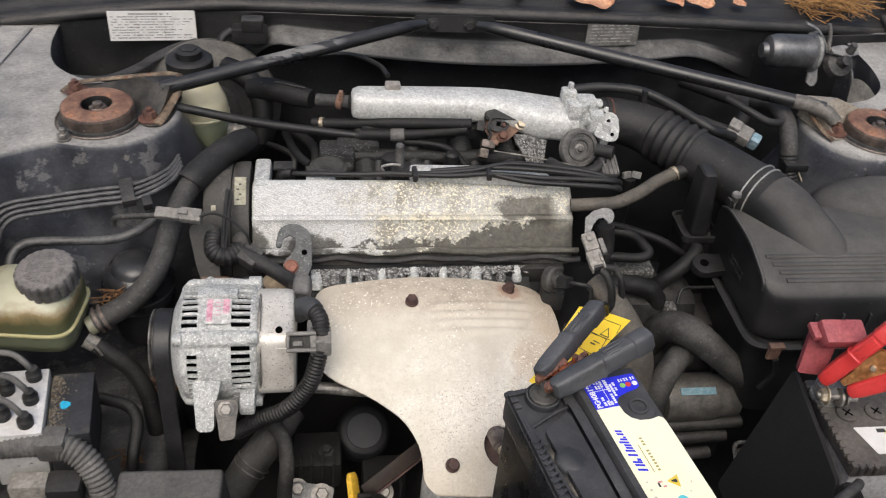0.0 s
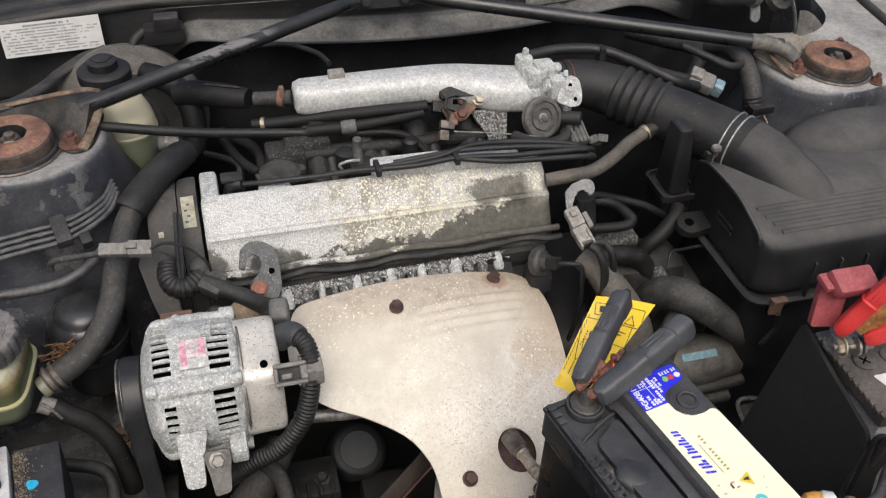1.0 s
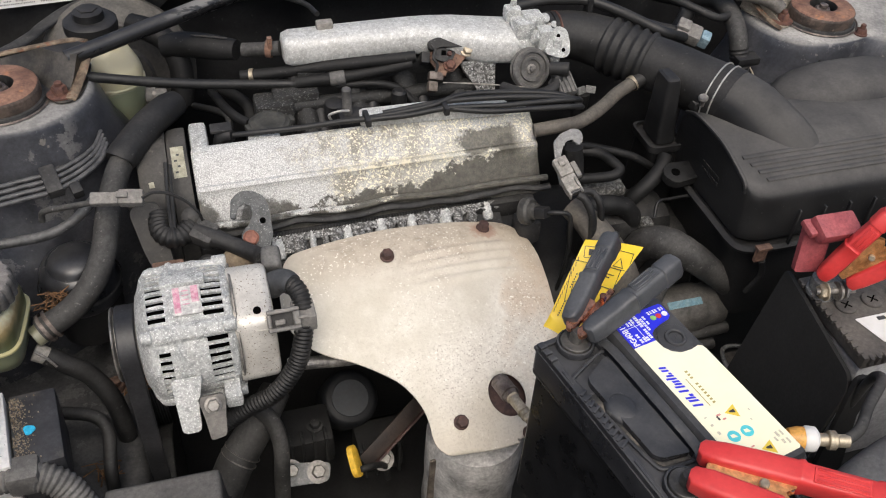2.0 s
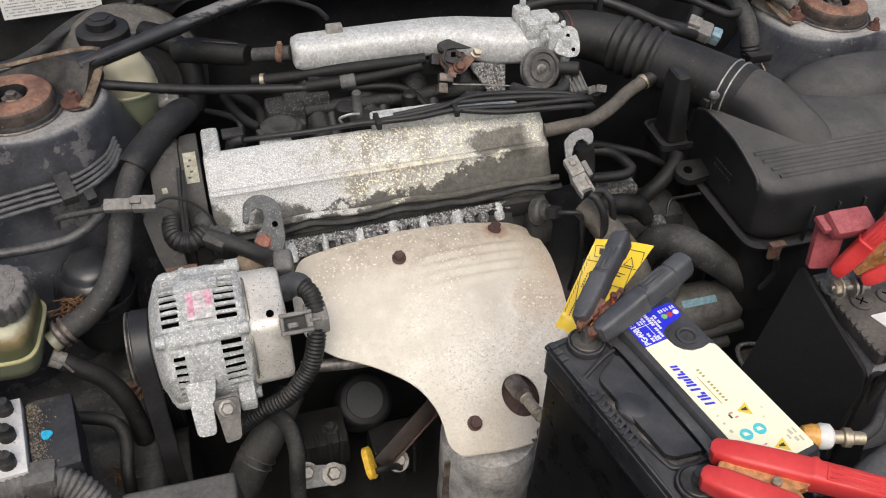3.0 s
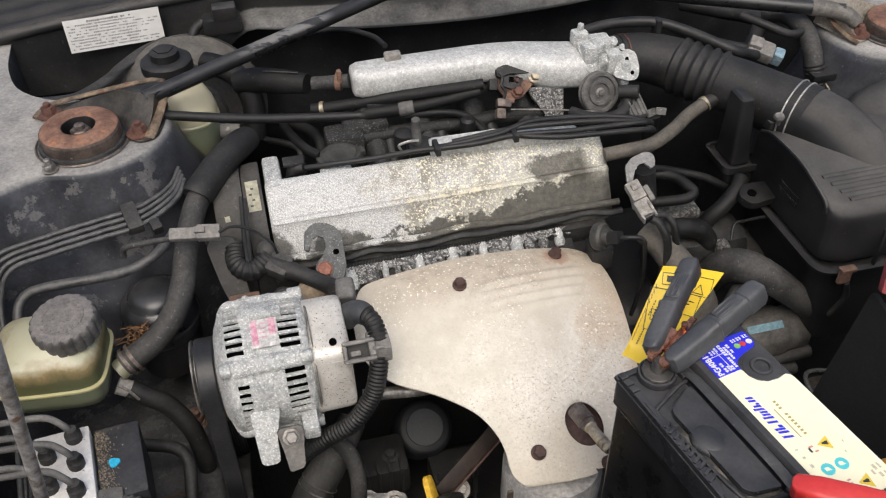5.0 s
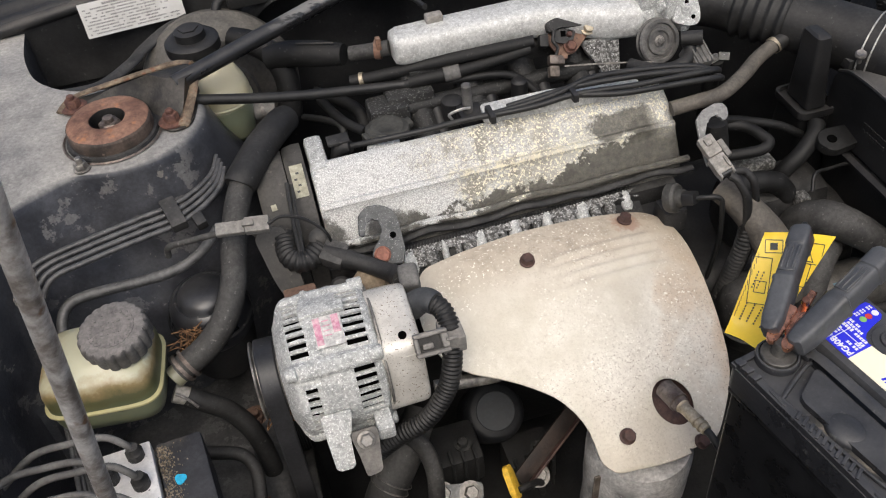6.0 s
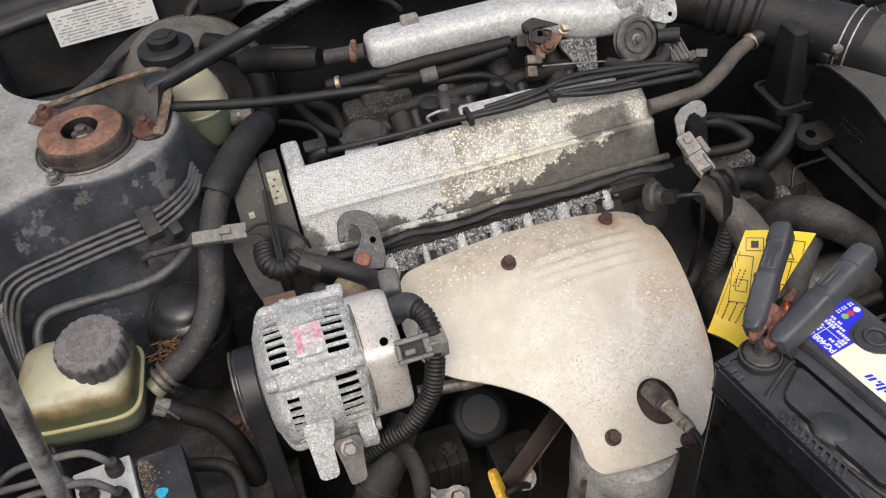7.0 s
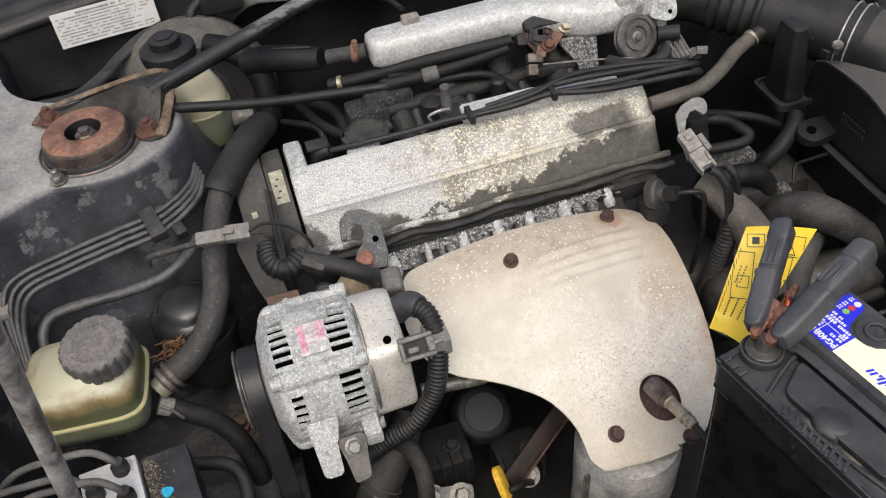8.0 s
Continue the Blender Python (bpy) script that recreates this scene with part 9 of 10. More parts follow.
    prism(bm, [(0.0668, -0.0368), (0.0895, -0.0372), (0.0893, -0.0345), (0.0915, -0.0300), (0.0960, -0.0268), (0.1040, -0.0245), (0.1150, -0.0225), (0.1185, -0.0200), (0.1195, -0.0160), (0.1198, -0.0070), (0.1180, -0.0042), (0.0668, -0.0030)], 0.0, 0.0006, BAT)
    blue = part("label_head", bm, M_BLUE, t, "blue printed label head")
    bm = B()
    prism(bm, [(0.0668, -0.1725), (0.1205, -0.1728), (0.1222, -0.1710), (0.1222, -0.0640), (0.1212, -0.0595), (0.1180, -0.0575), (0.1100, -0.0588), (0.1000, -0.0575), (0.0935, -0.0530), (0.0900, -0.0465), (0.0893, -0.0375), (0.0668, -0.0371)], 0.0, 0.0006, BAT)
    cream = part("label_field", bm, M_LABEL, t, "cream printed label field")
    up = BAT @ Matrix.Translation((0, 0, 0.0007)) @ pose(0, 0, 0, 0, 0, 90)

    def bar(name, x, y, w, hgt, mat, parent, z=0.0, label=""):
        bm = B()
        box(bm, (x, y, 0.0008 + z), (w, hgt, 0.0003), BAT)
        return part(name, bm, mat, parent, label)
    letters("type_code", "PG40B19L", 0.0074, up @ Matrix.Translation((-0.0362, -0.0740, 0)) @ Matrix.Diagonal((0.96, 1.0, 1.0, 1.0)), M_WHITEINK, blue, "white type code PG40B19L", 0.00022)
    rows_ = [(0.0778, -0.0330, 0.0024, 0.0050), (0.0778, -0.0270, 0.0024, 0.0048), (0.0812, -0.0325, 0.0020, 0.0060), (0.0845, -0.0330, 0.0020, 0.0050), (0.0778, -0.0130, 0.0018, 0.0048), (0.0778, -0.0072, 0.0018, 0.0044), (0.0808, -0.0130, 0.0018, 0.0048), (0.0808, -0.0072, 0.0018, 0.0044), (0.0840, -0.0100, 0.0018, 0.0080),
             (0.0830, -0.0200, 0.0005, 0.0300), (0.0800, -0.0170, 0.0140, 0.0005), (0.0880, -0.0285, 0.0024, 0.0120), (0.0885, -0.0130, 0.0030, 0.0150), (0.0920, -0.0190, 0.0022, 0.0150), (0.0955, -0.0125, 0.0022, 0.0045), (0.0955, -0.0185, 0.0020, 0.0040)]
    for x in (0.1034, 0.1091, 0.1157):
        rows_ += [(x - 0.0010, -0.0098, 0.0016, 0.0040), (x + 0.0016, -0.0098, 0.0014, 0.0036)]
    for x, y, w, hgt in rows_:
        n_ = max(1, round(hgt / 0.0024))
        for q in range(n_):
            bar("print_bar", x, y - hgt / 2 + hgt * (q + 0.5) / n_, w, hgt / n_ * (0.74 if w > 0.001 else 1.0) if w < hgt * 3 else hgt, M_WHITEINK, blue)
    for x, mat in ((0.1034, surf("green_ink", (0.2, 0.5, 0.12), (0.25, 0.55, 0.15), 8, 0.5, bump=0)), (0.1091, M_RED), (0.1157, M_WHITEINK)):
        bm = B()
        lathe(bm, [(0.0027, 0.0006), (0.0027, 0.0010)], BAT @ Matrix.Translation((x, -0.0160, 0)), 20)
        part("indicator_dot", bm, mat, blue)
    # maker's mark and line as plain slanted strokes
    q = 0.0
    for wd, ht, legs in ((0.0082, 0.0080, 2), (0.0078, 0.0080, 1), (0.0080, 0.0080, 2), (0.0062, 0.0058, 2), (0.0034, 0.0082, 1), (0.0060, 0.0058, 1), (0.0066, 0.0058, 2)):
        o = up @ Matrix.Translation((-0.1090 + q, -0.0800 + 0.0032 * q / 0.048, 0))
        th, lean = 0.0019, 0.0024 * ht / 0.0080
        strokes = [(0.0, 0.0, th, ht)] + ([(wd - 0.0014 - th, 0.0, th, ht)] if legs == 2 else [(th + 0.0006, 0.0, (wd - th) * 0.42, ht * 0.4)] if wd > 0.004 else [])
        for a, y_, w_, h_ in strokes:
            bm = B()
            k0, k1 = lean * y_ / ht, lean * (y_ + h_) / ht
            prism(bm, [(a + k0, y_), (a + w_ + k0, y_), (a + w_ + k1, y_ + h_), (a + k1, y_ + h_)], 0.0001, 0.0004, o)
            part("mark_bar", bm, M_BLUE, cream, "blue maker's mark bar")
        q += wd
    bar("print_bar", 0.0845, -0.0965, 0.0006, 0.030, M_GOLDINK, cream)
    for k in range(11):
        if k != 7:
            bar("print_bar", 0.0898, -0.1100 + 0.0034 * k, 0.0024, 0.0017, M_GOLDINK, cream)
    yel = surf("label_yellow", (0.75, 0.56, 0.06), (0.8, 0.6, 0.08), 8, 0.5, bump=0)
    for x, y in ((0.0954, -0.1234), (0.0978, -0.1622)):
        bm = B()
        prism(bm, [(-0.0062, -0.0048), (0.0062, -0.0048), (0, 0.0055)], 0.0001, 0.0004, BAT @ Matrix.Translation((x, y, 0.0006)) @ pose(0, 0, 0, 0, 0, 78))
        tri_ = part("warning_triangle", bm, yel, cream, "yellow warning triangle")
        bm = B()
        prism(bm, [(-0.0018, -0.0030), (0.0018, -0.0030), (0.0006, 0.0018), (-0.0006, 0.0018)], 0.0005, 0.0007, BAT @ Matrix.Translation((x, y, 0.0006)) @ pose(0, 0, 0, 0, 0, 78))
        part("triangle_mark", bm, M_INK, tri_)
    for x, y in ((0.0943, -0.1430), (0.0815, -0.1424)):
        bm = B()
        lathe(bm, [(0.0052, 0.0006), (0.0052, 0.0009)], BAT @ Matrix.Translation((x, y, 0)), 22)
        disc = part("print_disc", bm, M_TEALINK, cream, "cyan printed disc")
        bm = B()
        prism(bm, [(-0.0026, -0.0010), (0.0024, -0.0018), (0.0010, 0.0016), (-0.0022, 0.0020)], 0.0009, 0.0011, BAT @ Matrix.Translation((x, y, 0)))
        part("disc_mark", bm, M_LABEL, disc)
    faint = surf("faint_print", (0.5, 0.46, 0.34), (0.7, 0.66, 0.5), 700, 0.5, bump=0)
    pink = surf("faint_red_print", (0.55, 0.20, 0.16), (0.7, 0.4, 0.34), 700, 0.5, bump=0)
    for x, y, w, hgt, mt in ((0.084, -0.1215, 0.004, 0.0016, pink), (0.082, -0.1240, 0.0016, 0.004, M_INK), (0.086, -0.1265, 0.003, 0.0014, pink), (0.073, -0.1190, 0.0022, 0.0012, faint), (0.073, -0.1270, 0.0022, 0.0018, faint), (0.073, -0.1350, 0.0022, 0.0030, faint), (0.088, -0.1600, 0.0016, 0.003, pink), (0.088, -0.1560, 0.003, 0.0012, pink),
                              (0.113, -0.1560, 0.0022, 0.0050, faint), (0.117, -0.1560, 0.0016, 0.0050, faint), (0.113, -0.1630, 0.0022, 0.0040, faint), (0.117, -0.1640, 0.0016, 0.0050, faint), (0.109, -0.1590, 0.0016, 0.0040, faint), (0.110, -0.128, 0.0010, 0.0020, faint), (0.105, -0.136, 0.0010, 0.0016, faint)):
        bar("print_bar", x, y, w, hgt, mt, cream)
    # terminals on round pads
    for x, y, nm, top_ in ((0.0275, -0.0080, "negative_terminal", 0.0060), (0.0210, -0.1580, "positive_terminal", 0.0040)):
        c = BAT @ Matrix.Translation((x, y, 0.0080)) @ Matrix.Diagonal((0.82, 0.82, 1.0, 1.0))
        lead = surf("lead_" + nm, (0.05, 0.048, 0.045), (0.115, 0.110, 0.102), 60, 0.45, metal=0.5, bump=0.3)
        bm = B()
        lathe(bm, [(0.0200, -0.0140), (0.0200, -0.0095), (0.0190, -0.0080), (0.0172, -0.0078), (0.0165, -0.0095), (0.0160, -0.0095)], c, 36, close=False)
        part("terminal_ring", bm, M_BATT, t)
        bm = B()
        lathe(bm, [(0.0164, -0.0098), (0.0158, -0.0066), (0.0150, -0.0060), (0.0070, -0.0058), (0.0066, top_ - 0.002), (0.0056, top_), (0.0002, top_)], c, 32)
        part(nm, bm, lead, t, "grey lead terminal")


def clamp_shell(t, a, b, mat, nrm, inward, fat=1.0):
    """One flat-sided insulated half: a wedge at the jaw, a flush waist and a thicker panelled grip with an end cap."""
    a, b = Vector(a), Vector(b)
    d = (b - a).normalized()
    L = (b - a).length
    side_ = nrm.cross(d).normalized()
    if side_.dot(inward) < 0:
        side_ = -side_
    up_ = side_.cross(d).normalized()
    if up_.z < 0:
        up_ = -up_

    def sec(s_, lo, hi, h_, n=24):
        row = []
        for i in range(n):
            q = 2 * math.pi * i / n
            u = math.copysign(abs(math.cos(q)) ** 0.45, math.cos(q))
            v = math.copysign(abs(math.sin(q)) ** 0.45, math.sin(q))
            row.append(a + d * s_ * L + side_ * fat * ((lo + hi) / 2 + (hi - lo) / 2 * u) + up_ * fat * h_ * v)
        return row
    bm = B()
    loft(bm, [sec(-0.02, -0.004, 0.004, 0.0080), sec(0.0, -0.0075, 0.0075, 0.0095), sec(0.10, -0.0095, 0.0095, 0.0105), sec(0.30, -0.0105, 0.0095, 0.0110), sec(0.44, -0.0105, 0.0095, 0.0112), sec(0.455, -0.0115, 0.0092, 0.0122), sec(0.47, -0.0115, 0.0092, 0.0122), sec(0.485, -0.0100, 0.0085, 0.0108), sec(0.80, -0.0095, 0.0085, 0.0105), sec(0.81, -0.0105, 0.0092, 0.0116), sec(0.96, -0.0105, 0.0092, 0.0116), sec(1.0, -0.0085, 0.0072, 0.0095)])
    h_ = part("handle", bm, mat, t, "", sharp=40)
    bm = B()
    box(bm, (0, 0, 0), (L * 0.26, 0.0125, 0.0015), at(a + d * L * 0.645 + up_ * 0.0108 * fat, up_, d), bevel=0.0006, seg=1)
    pan = part("grip_panel", bm, mat, h_)
    for k in (-0.0042, 0.0, 0.0042):
        bm = B()
        box(bm, (0, k, 0.0009), (L * 0.23, 0.0016, 0.0014), at(a + d * L * 0.645 + up_ * 0.0110 * fat, up_, d), bevel=0.0005, seg=1)
        part("grip_rib", bm, mat, pan)
    return h_


def jumper_clamp(name, label, j1, e1, j2, e2, mat, up, shell=False):
    t = thing(name, (Vector(j1) + Vector(j2)) / 2, label, "jumper clamp", "jumper cable clamps")
    if shell:
        j1, j2, e1, e2 = Vector(j1), Vector(j2), Vector(e1), Vector(e2)
        flat = (e1 - j1).cross(e2 - j2).normalized()
        if flat.dot(Vector(up)) < 0:
            flat = -flat
        clamp_shell(t, j1, e1, mat, flat, j2 - j1)
        clamp_shell(t, j2, e2, mat, flat, j1 - j2)
        ax = ((e1 - j1).normalized() + (e2 - j2).normalized()).normalized()
        mid = (j1 + j2) / 2
        cross = flat.cross(ax)
        for z in (-0.0065, 0.0015):
            bm = B()
            prism(bm, round_poly([(0.006, -0.004), (0.022, -0.0055), (0.036, -0.011), (0.064, -0.013), (0.068, -0.006), (0.060, 0.0), (0.068, 0.006), (0.064, 0.013), (0.036, 0.011), (0.022, 0.0055), (0.006, 0.004)], 0.002, 3), z - 0.0008, z + 0.0008, at(mid, flat, ax), bevel=0.0003, seg=1)
            part("jaw", bm, M_JAW, t, "bright copper jaw plate")
        bm = B()
        rod(bm, mid + ax * 0.046 - flat * 0.007, mid + ax * 0.046 + flat * 0.0072, 0.0036, seg=16, bev=0.001)
        part("pivot_pin", bm, M_BRASS, t, "brass pivot rivet")
        bm = B()
        tube(bm, [mid + ax * (0.046 + 0.0) + cross * 0.006, mid + ax * 0.052 + cross * 0.008, mid + ax * 0.060 + cross * 0.007, mid + ax * 0.066 + cross * 0.004], 0.0012, 6)
        part("spring_leg", bm, M_STEEL, t)
        return t
    j1, j2, e1, e2 = Vector(j1), Vector(j2), Vector(e1), Vector(e2)
    flat = (e1 - j1).cross(e2 - j2).normalized()
    if flat.dot(Vector(up)) < 0:
        flat = -flat
    clamp_shell(t, j1, e1, mat, flat, j2 - j1, 0.86)
    clamp_shell(t, j2, e2, mat, flat, j1 - j2, 0.92)
    mid_j = (j1 + j2) / 2
    out = ((j1 - e1).normalized() + (j2 - e2).normalized()).normalized()
    side_ = (j2 - j1).normalized()
    nrm = out.cross(side_).normalized()
    if nrm.z < 0:
        nrm = -nrm
    for j, sg in ((j1, 1), (j2, -1)):
        bm = B()
        mm = at(j + out * 0.002 - side_ * 0.0 + side_ * sg * 0.004, nrm, out)
        prism(bm, round_poly([(-0.030, -0.0040), (0.001, -0.0055), (0.0055, -0.0030), (0.0055, 0.0015), (0.001, 0.0035), (-0.030, 0.0035)], 0.0015), -0.0030, 0.0022, mm, bevel=0.0006, seg=1)
        part("jaw", bm, M_COPPER, t, "copper jaw")
    bm = B()
    prism(bm, [(-0.05, -0.0025), (-0.012, -0.0045), (-0.004, 0.0), (-0.012, 0.0045), (-0.05, 0.0025)], -0.0015, 0.0015, at(mid_j - nrm * 0.003, nrm, out), bevel=0.0006, seg=1)
    part("jaw_bridge", bm, M_COPPER, t, "copper bridge strip")
    bm = B()
    piv = mid_j - out * 0.035
    rod(bm, piv - nrm * 0.006, piv + nrm * 0.006, 0.0028)
    part("pivot_pin", bm, M_COPPER, t)
    return t


def clamps():
    jumper_clamp("jumper_clamp", "black insulated jumper clamp biting the negative terminal", (0.189, 0.536, 0.8435), (0.260, 0.610, 0.857), (0.199, 0.519, 0.8435), (0.290, 0.554, 0.871), M_GRIP, (0, 0, 1))
    jumper_clamp("jumper_clamp", "red insulated jumper clamp on the new battery's positive terminal", (0.232, 0.389, 0.846), (0.348, 0.302, 0.858), (0.214, 0.371, 0.846), (0.306, 0.283, 0.854), M_RED, (0, 0, 1), True)
    jumper_clamp("jumper_clamp", "red insulated jumper clamp on the old battery's terminal bolt", (0.565, 0.648, 0.703), (0.612, 0.640, 0.792), (0.592, 0.632, 0.700), (0.662, 0.600, 0.782), M_RED, (0, -1, 0.3), True)
    # folded yellow tag hanging from the black clamp
    t = thing("clamp_tag", (0.27, 0.64, 0.70), "yellow printed warning tag hanging from the black clamp", "tag")

    def f(u, v):
        top = Vector((0.2555, 0.650, 0.821)).lerp(Vector((0.2975, 0.615, 0.833)), u)
        bot = Vector((0.2095, 0.612, 0.757)).lerp(Vector((0.2260, 0.583, 0.757)), u)
        p = top.lerp(bot, v)
        return p + Vector((-0.6, -0.6, 0.3)).normalized() * (0.005 * math.sin(v * math.pi) + 0.010 * max(0.0, v - 0.86) ** 2 / 0.0196 - 0.004 * math.sin(u * math.pi))
    bm = B()
    grid(bm, f, 6, 14, 0.0008, (0.5, 0.6, 0.0))
    tag = part("sheet", bm, M_YELLOW, t, sharp=70)

    bm = B()
    tube(bm, [(0.279, 0.634, 0.824), (0.276, 0.630, 0.838), (0.268, 0.620, 0.852), (0.260, 0.611, 0.856)], 0.0028, 8)
    part("tie", bm, M_PLASTIC, t, "black tie holding the tag")

    def on(u, v):
        p, px, py = f(u, v), f(u + 0.01, v) - f(u, v), f(u, v - 0.01) - f(u, v)
        n_ = px.cross(py).normalized()
        return at(p + n_ * 0.0006, n_, px)
    def frame_lines(u, v, w, hgt, th=0.0006):
        k_ = on(u, v)
        bm_ = B()
        for dx, dy, ww, hh in ((0, hgt / 2, w, th), (0, -hgt / 2, w, th), (-w / 2, 0, th, hgt), (w / 2, 0, th, hgt)):
            box(bm_, (dx, dy, 0), (ww, hh, 0.0003), k_)
        part("print_frame", bm_, M_INK, tag, "thin black printed frame")
    for u, v, w, hgt in ((0.22, 0.13, 0.014, 0.011), (0.70, 0.16, 0.030, 0.018), (0.74, 0.34, 0.022, 0.020), (0.24, 0.46, 0.016, 0.040), (0.30, 0.52, 0.009, 0.010)):
        frame_lines(u, v, w, hgt)
    rows_ = [(0.22, 0.13, 0.006, 0.006), (0.74, 0.34, 0.006, 0.0012), (0.78, 0.31, 0.008, 0.0008)]
    rows_ += [(0.05, 0.22 + 0.055 * q, 0.0005, 0.0045) for q in range(12)]
    for k in range(4):
        for q in range(7):
            rows_.append((0.20 + 0.17 * k, 0.70 + 0.028 * q, 0.0012, 0.0016))
    for k in range(2):
        for q in range(6):
            rows_.append((0.16 + 0.09 * k, 0.38 + 0.03 * q, 0.0010, 0.0016))
    bm = B()
    for u, v, w, hgt in rows_:
        box(bm, (0, 0, 0), (w, hgt, 0.0003), on(u, v))
    tagged(part("print", bm, M_INK, tag, "small unreadable black print"), kind="stuff")
    bm = B()
    prism(bm, [(-0.0055, -0.0042), (0.0055, -0.0042), (0, 0.0055)], -0.0001, 0.0002, on(0.8, 0.19))
    part("warning_triangle", bm, M_INK, tag)
    bm = B()
    prism(bm, [(-0.0042, -0.0034), (0.0042, -0.0034), (0, 0.0041)], 0.0002, 0.0004, on(0.8, 0.19))
    part("triangle_field", bm, M_YELLOW, tag)


# ---- the car's own battery ----
def car_battery():
    t = thing("car_battery", (0.68, 0.61, 0.45), "old dusty car battery with worn lid and pale case", "car battery")

    def bx(name, c, s, mat, bevel=0.003, label="", parent=None, **kw):
        bm = B()
        box(bm, c, s, bevel=bevel, **kw)
        return part(name, bm, mat, parent or t, label)
    bx("case", (0.685, 0.617, 0.555), (0.222, 0.122, 0.19), surf("pale_case", (0.3, 0.3, 0.31), (0.38, 0.38, 0.39), 30, 0.4), 0.006, "pale grey case")
    bx("lid", (0.685, 0.617, 0.657), (0.232, 0.130, 0.018), M_BATT_OLD, 0.003)
    for i in range(12):
        bx("tooth", (0.5695, 0.562 + 0.0098 * i, 0.6655), (0.007, 0.005, 0.005), M_BATT_OLD, 0.001)
    for i in range(3):
        bx("front_tooth", (0.578 + 0.009 * i, 0.5525, 0.661), (0.0045, 0.008, 0.012), M_BATT_OLD, 0.001)
    for k in range(5):
        x, y = 0.597 + 0.036 * k, 0.627 + 0.001 * k
        bm = B()
        lathe(bm, [(0.0125, 0), (0.0125, 0.0022), (0.0115, 0.003), (0.002, 0.003)], Matrix.Translation((x, y, 0.666)), 26)
        cp = part("cell_cap", bm, M_BATT_OLD, t, "round cell cap")
        # crossed black bars paint the shade of a slot on the cap
        for rz in (40, 130):
            bm = B()
            box(bm, (0, 0, 0.0032), (0.013, 0.0018, 0.0008), pose(x, y, 0.666, 0, 0, rz), bevel=0.0002, seg=1)
            part("cross_slot", bm, M_HOLE_SHADE, cp)
    bm = B()
    prism(bm, round_poly([(0.606, 0.568), (0.72, 0.568), (0.72, 0.606), (0.594, 0.606)], 0.002), 0.6665, 0.6672)
    lb = part("warning_label", bm, M_WHITE, t, "white warning label")
    bx("label_panel", (0.640, 0.588, 0.6676), (0.022, 0.024, 0.0006), M_YELLOW, 0, parent=lb)
    bx("print_bar", (0.625, 0.600, 0.6677), (0.010, 0.005, 0.0006), M_INK, 0, parent=lb)
    # terminal and clamp bolt
    bm = B()
    lathe(bm, [(0.017, 0), (0.017, 0.004), (0.009, 0.006), (0.0085, 0.024)], Matrix.Translation((0.582, 0.655, 0.666)), 24)
    part("terminal_post", bm, M_GREYBRK, t)
    tc = thing("terminal_clamp", (0.58, 0.65, 0.675), "corroded battery terminal clamp with nut and red cover", "terminal clamp")
    bm = B()
    lathe(bm, [(0.0095, 0), (0.0155, 0.0), (0.0155, 0.014), (0.0095, 0.014)], Matrix.Translation((0.582, 0.655, 0.674)), 24)
    part("clamp_ring", bm, M_GREYBRK, tc, "crusty metal ring")
    bm = B()
    rod(bm, (0.560, 0.642, 0.684), (0.606, 0.634, 0.684), 0.004)
    part("bolt", bm, M_STEEL, tc)
    bm = B()
    hexbolt(bm, at((0.572, 0.640, 0.684), (-1, 0.15, 0)), 0.0085, 0.008, 1.3)
    part("nut", bm, M_BRASS, tc, "brass nut")
    for x in (0.585, 0.592):
        bm = B()
        lathe(bm, [(0.011, 0), (0.011, 0.003)], at((x, 0.637, 0.684), (1, -0.15, 0)), 20)
        part("washer", bm, M_STEEL, tc)
    # hinged red cover standing open
    rc = part("red_cover", box(B(), (0, 0, 0), (0.052, 0.030, 0.018), at((0.580, 0.672, 0.752), (0.05, -0.35, 0.94), (1, 0.0, 0)), bevel=0.004), M_REDOLD, tc, "faded red hinged cover")
    bm = B()
    prism(bm, round_poly([(-0.006, -0.03), (0.024, -0.03), (0.03, 0.012), (0.03, 0.024), (0.0, 0.026)], 0.003), -0.005, 0.005, at((0.552, 0.680, 0.722), (-0.25, -0.9, 0.3), (1, -0.1, 0)), bevel=0.001, seg=1)
    part("cover_side", bm, M_REDOLD, rc)
    bm = B()
    box(bm, (0, 0, 0), (0.020, 0.022, 0.008), at((0.556, 0.678, 0.751), (0.0, -0.2, 1), (1, 0, 0)), bevel=0.002)
    part("cover_lip", bm, M_REDOLD, rc)
    # rubber heat jacket round it
    j = thing("battery_jacket", (0.56, 0.61, 0.40), "matte black insulating jacket wrapped round the old battery", "battery jacket")
    felt = surf("black_felt", (0.008, 0.008, 0.008), (0.014, 0.014, 0.014), 60, 0.9, bump=0.3)
    bm = B()
    prism(bm, round_poly([(-0.09, -0.22), (0.075, -0.22), (0.07, -0.03), (0.062, -0.012), (-0.082, 0.016)], 0.006), -0.003, 0.003, at((0.560, 0.612, 0.655), (-0.985, 0.0, 0.12), (0.0, -1, 0)), bevel=0.001, seg=1)
    part("side_panel", bm, felt, j)
    bm = B()
    prism(bm, round_poly([(-0.008, -0.2), (0.040, -0.2), (0.018, -0.06), (0.030, -0.024), (0.012, 0.002), (-0.006, 0.004)], 0.006), -0.003, 0.003, at((0.562, 0.541, 0.648), (0.0, -1, 0.05), (1, 0, 0)), bevel=0.001, seg=1)
    part("front_flap", bm, felt, j)
    tr = thing("battery_tray", (0.62, 0.65, 0.44), "brown dusty metal battery tray edge", "battery tray")
    bm = B()
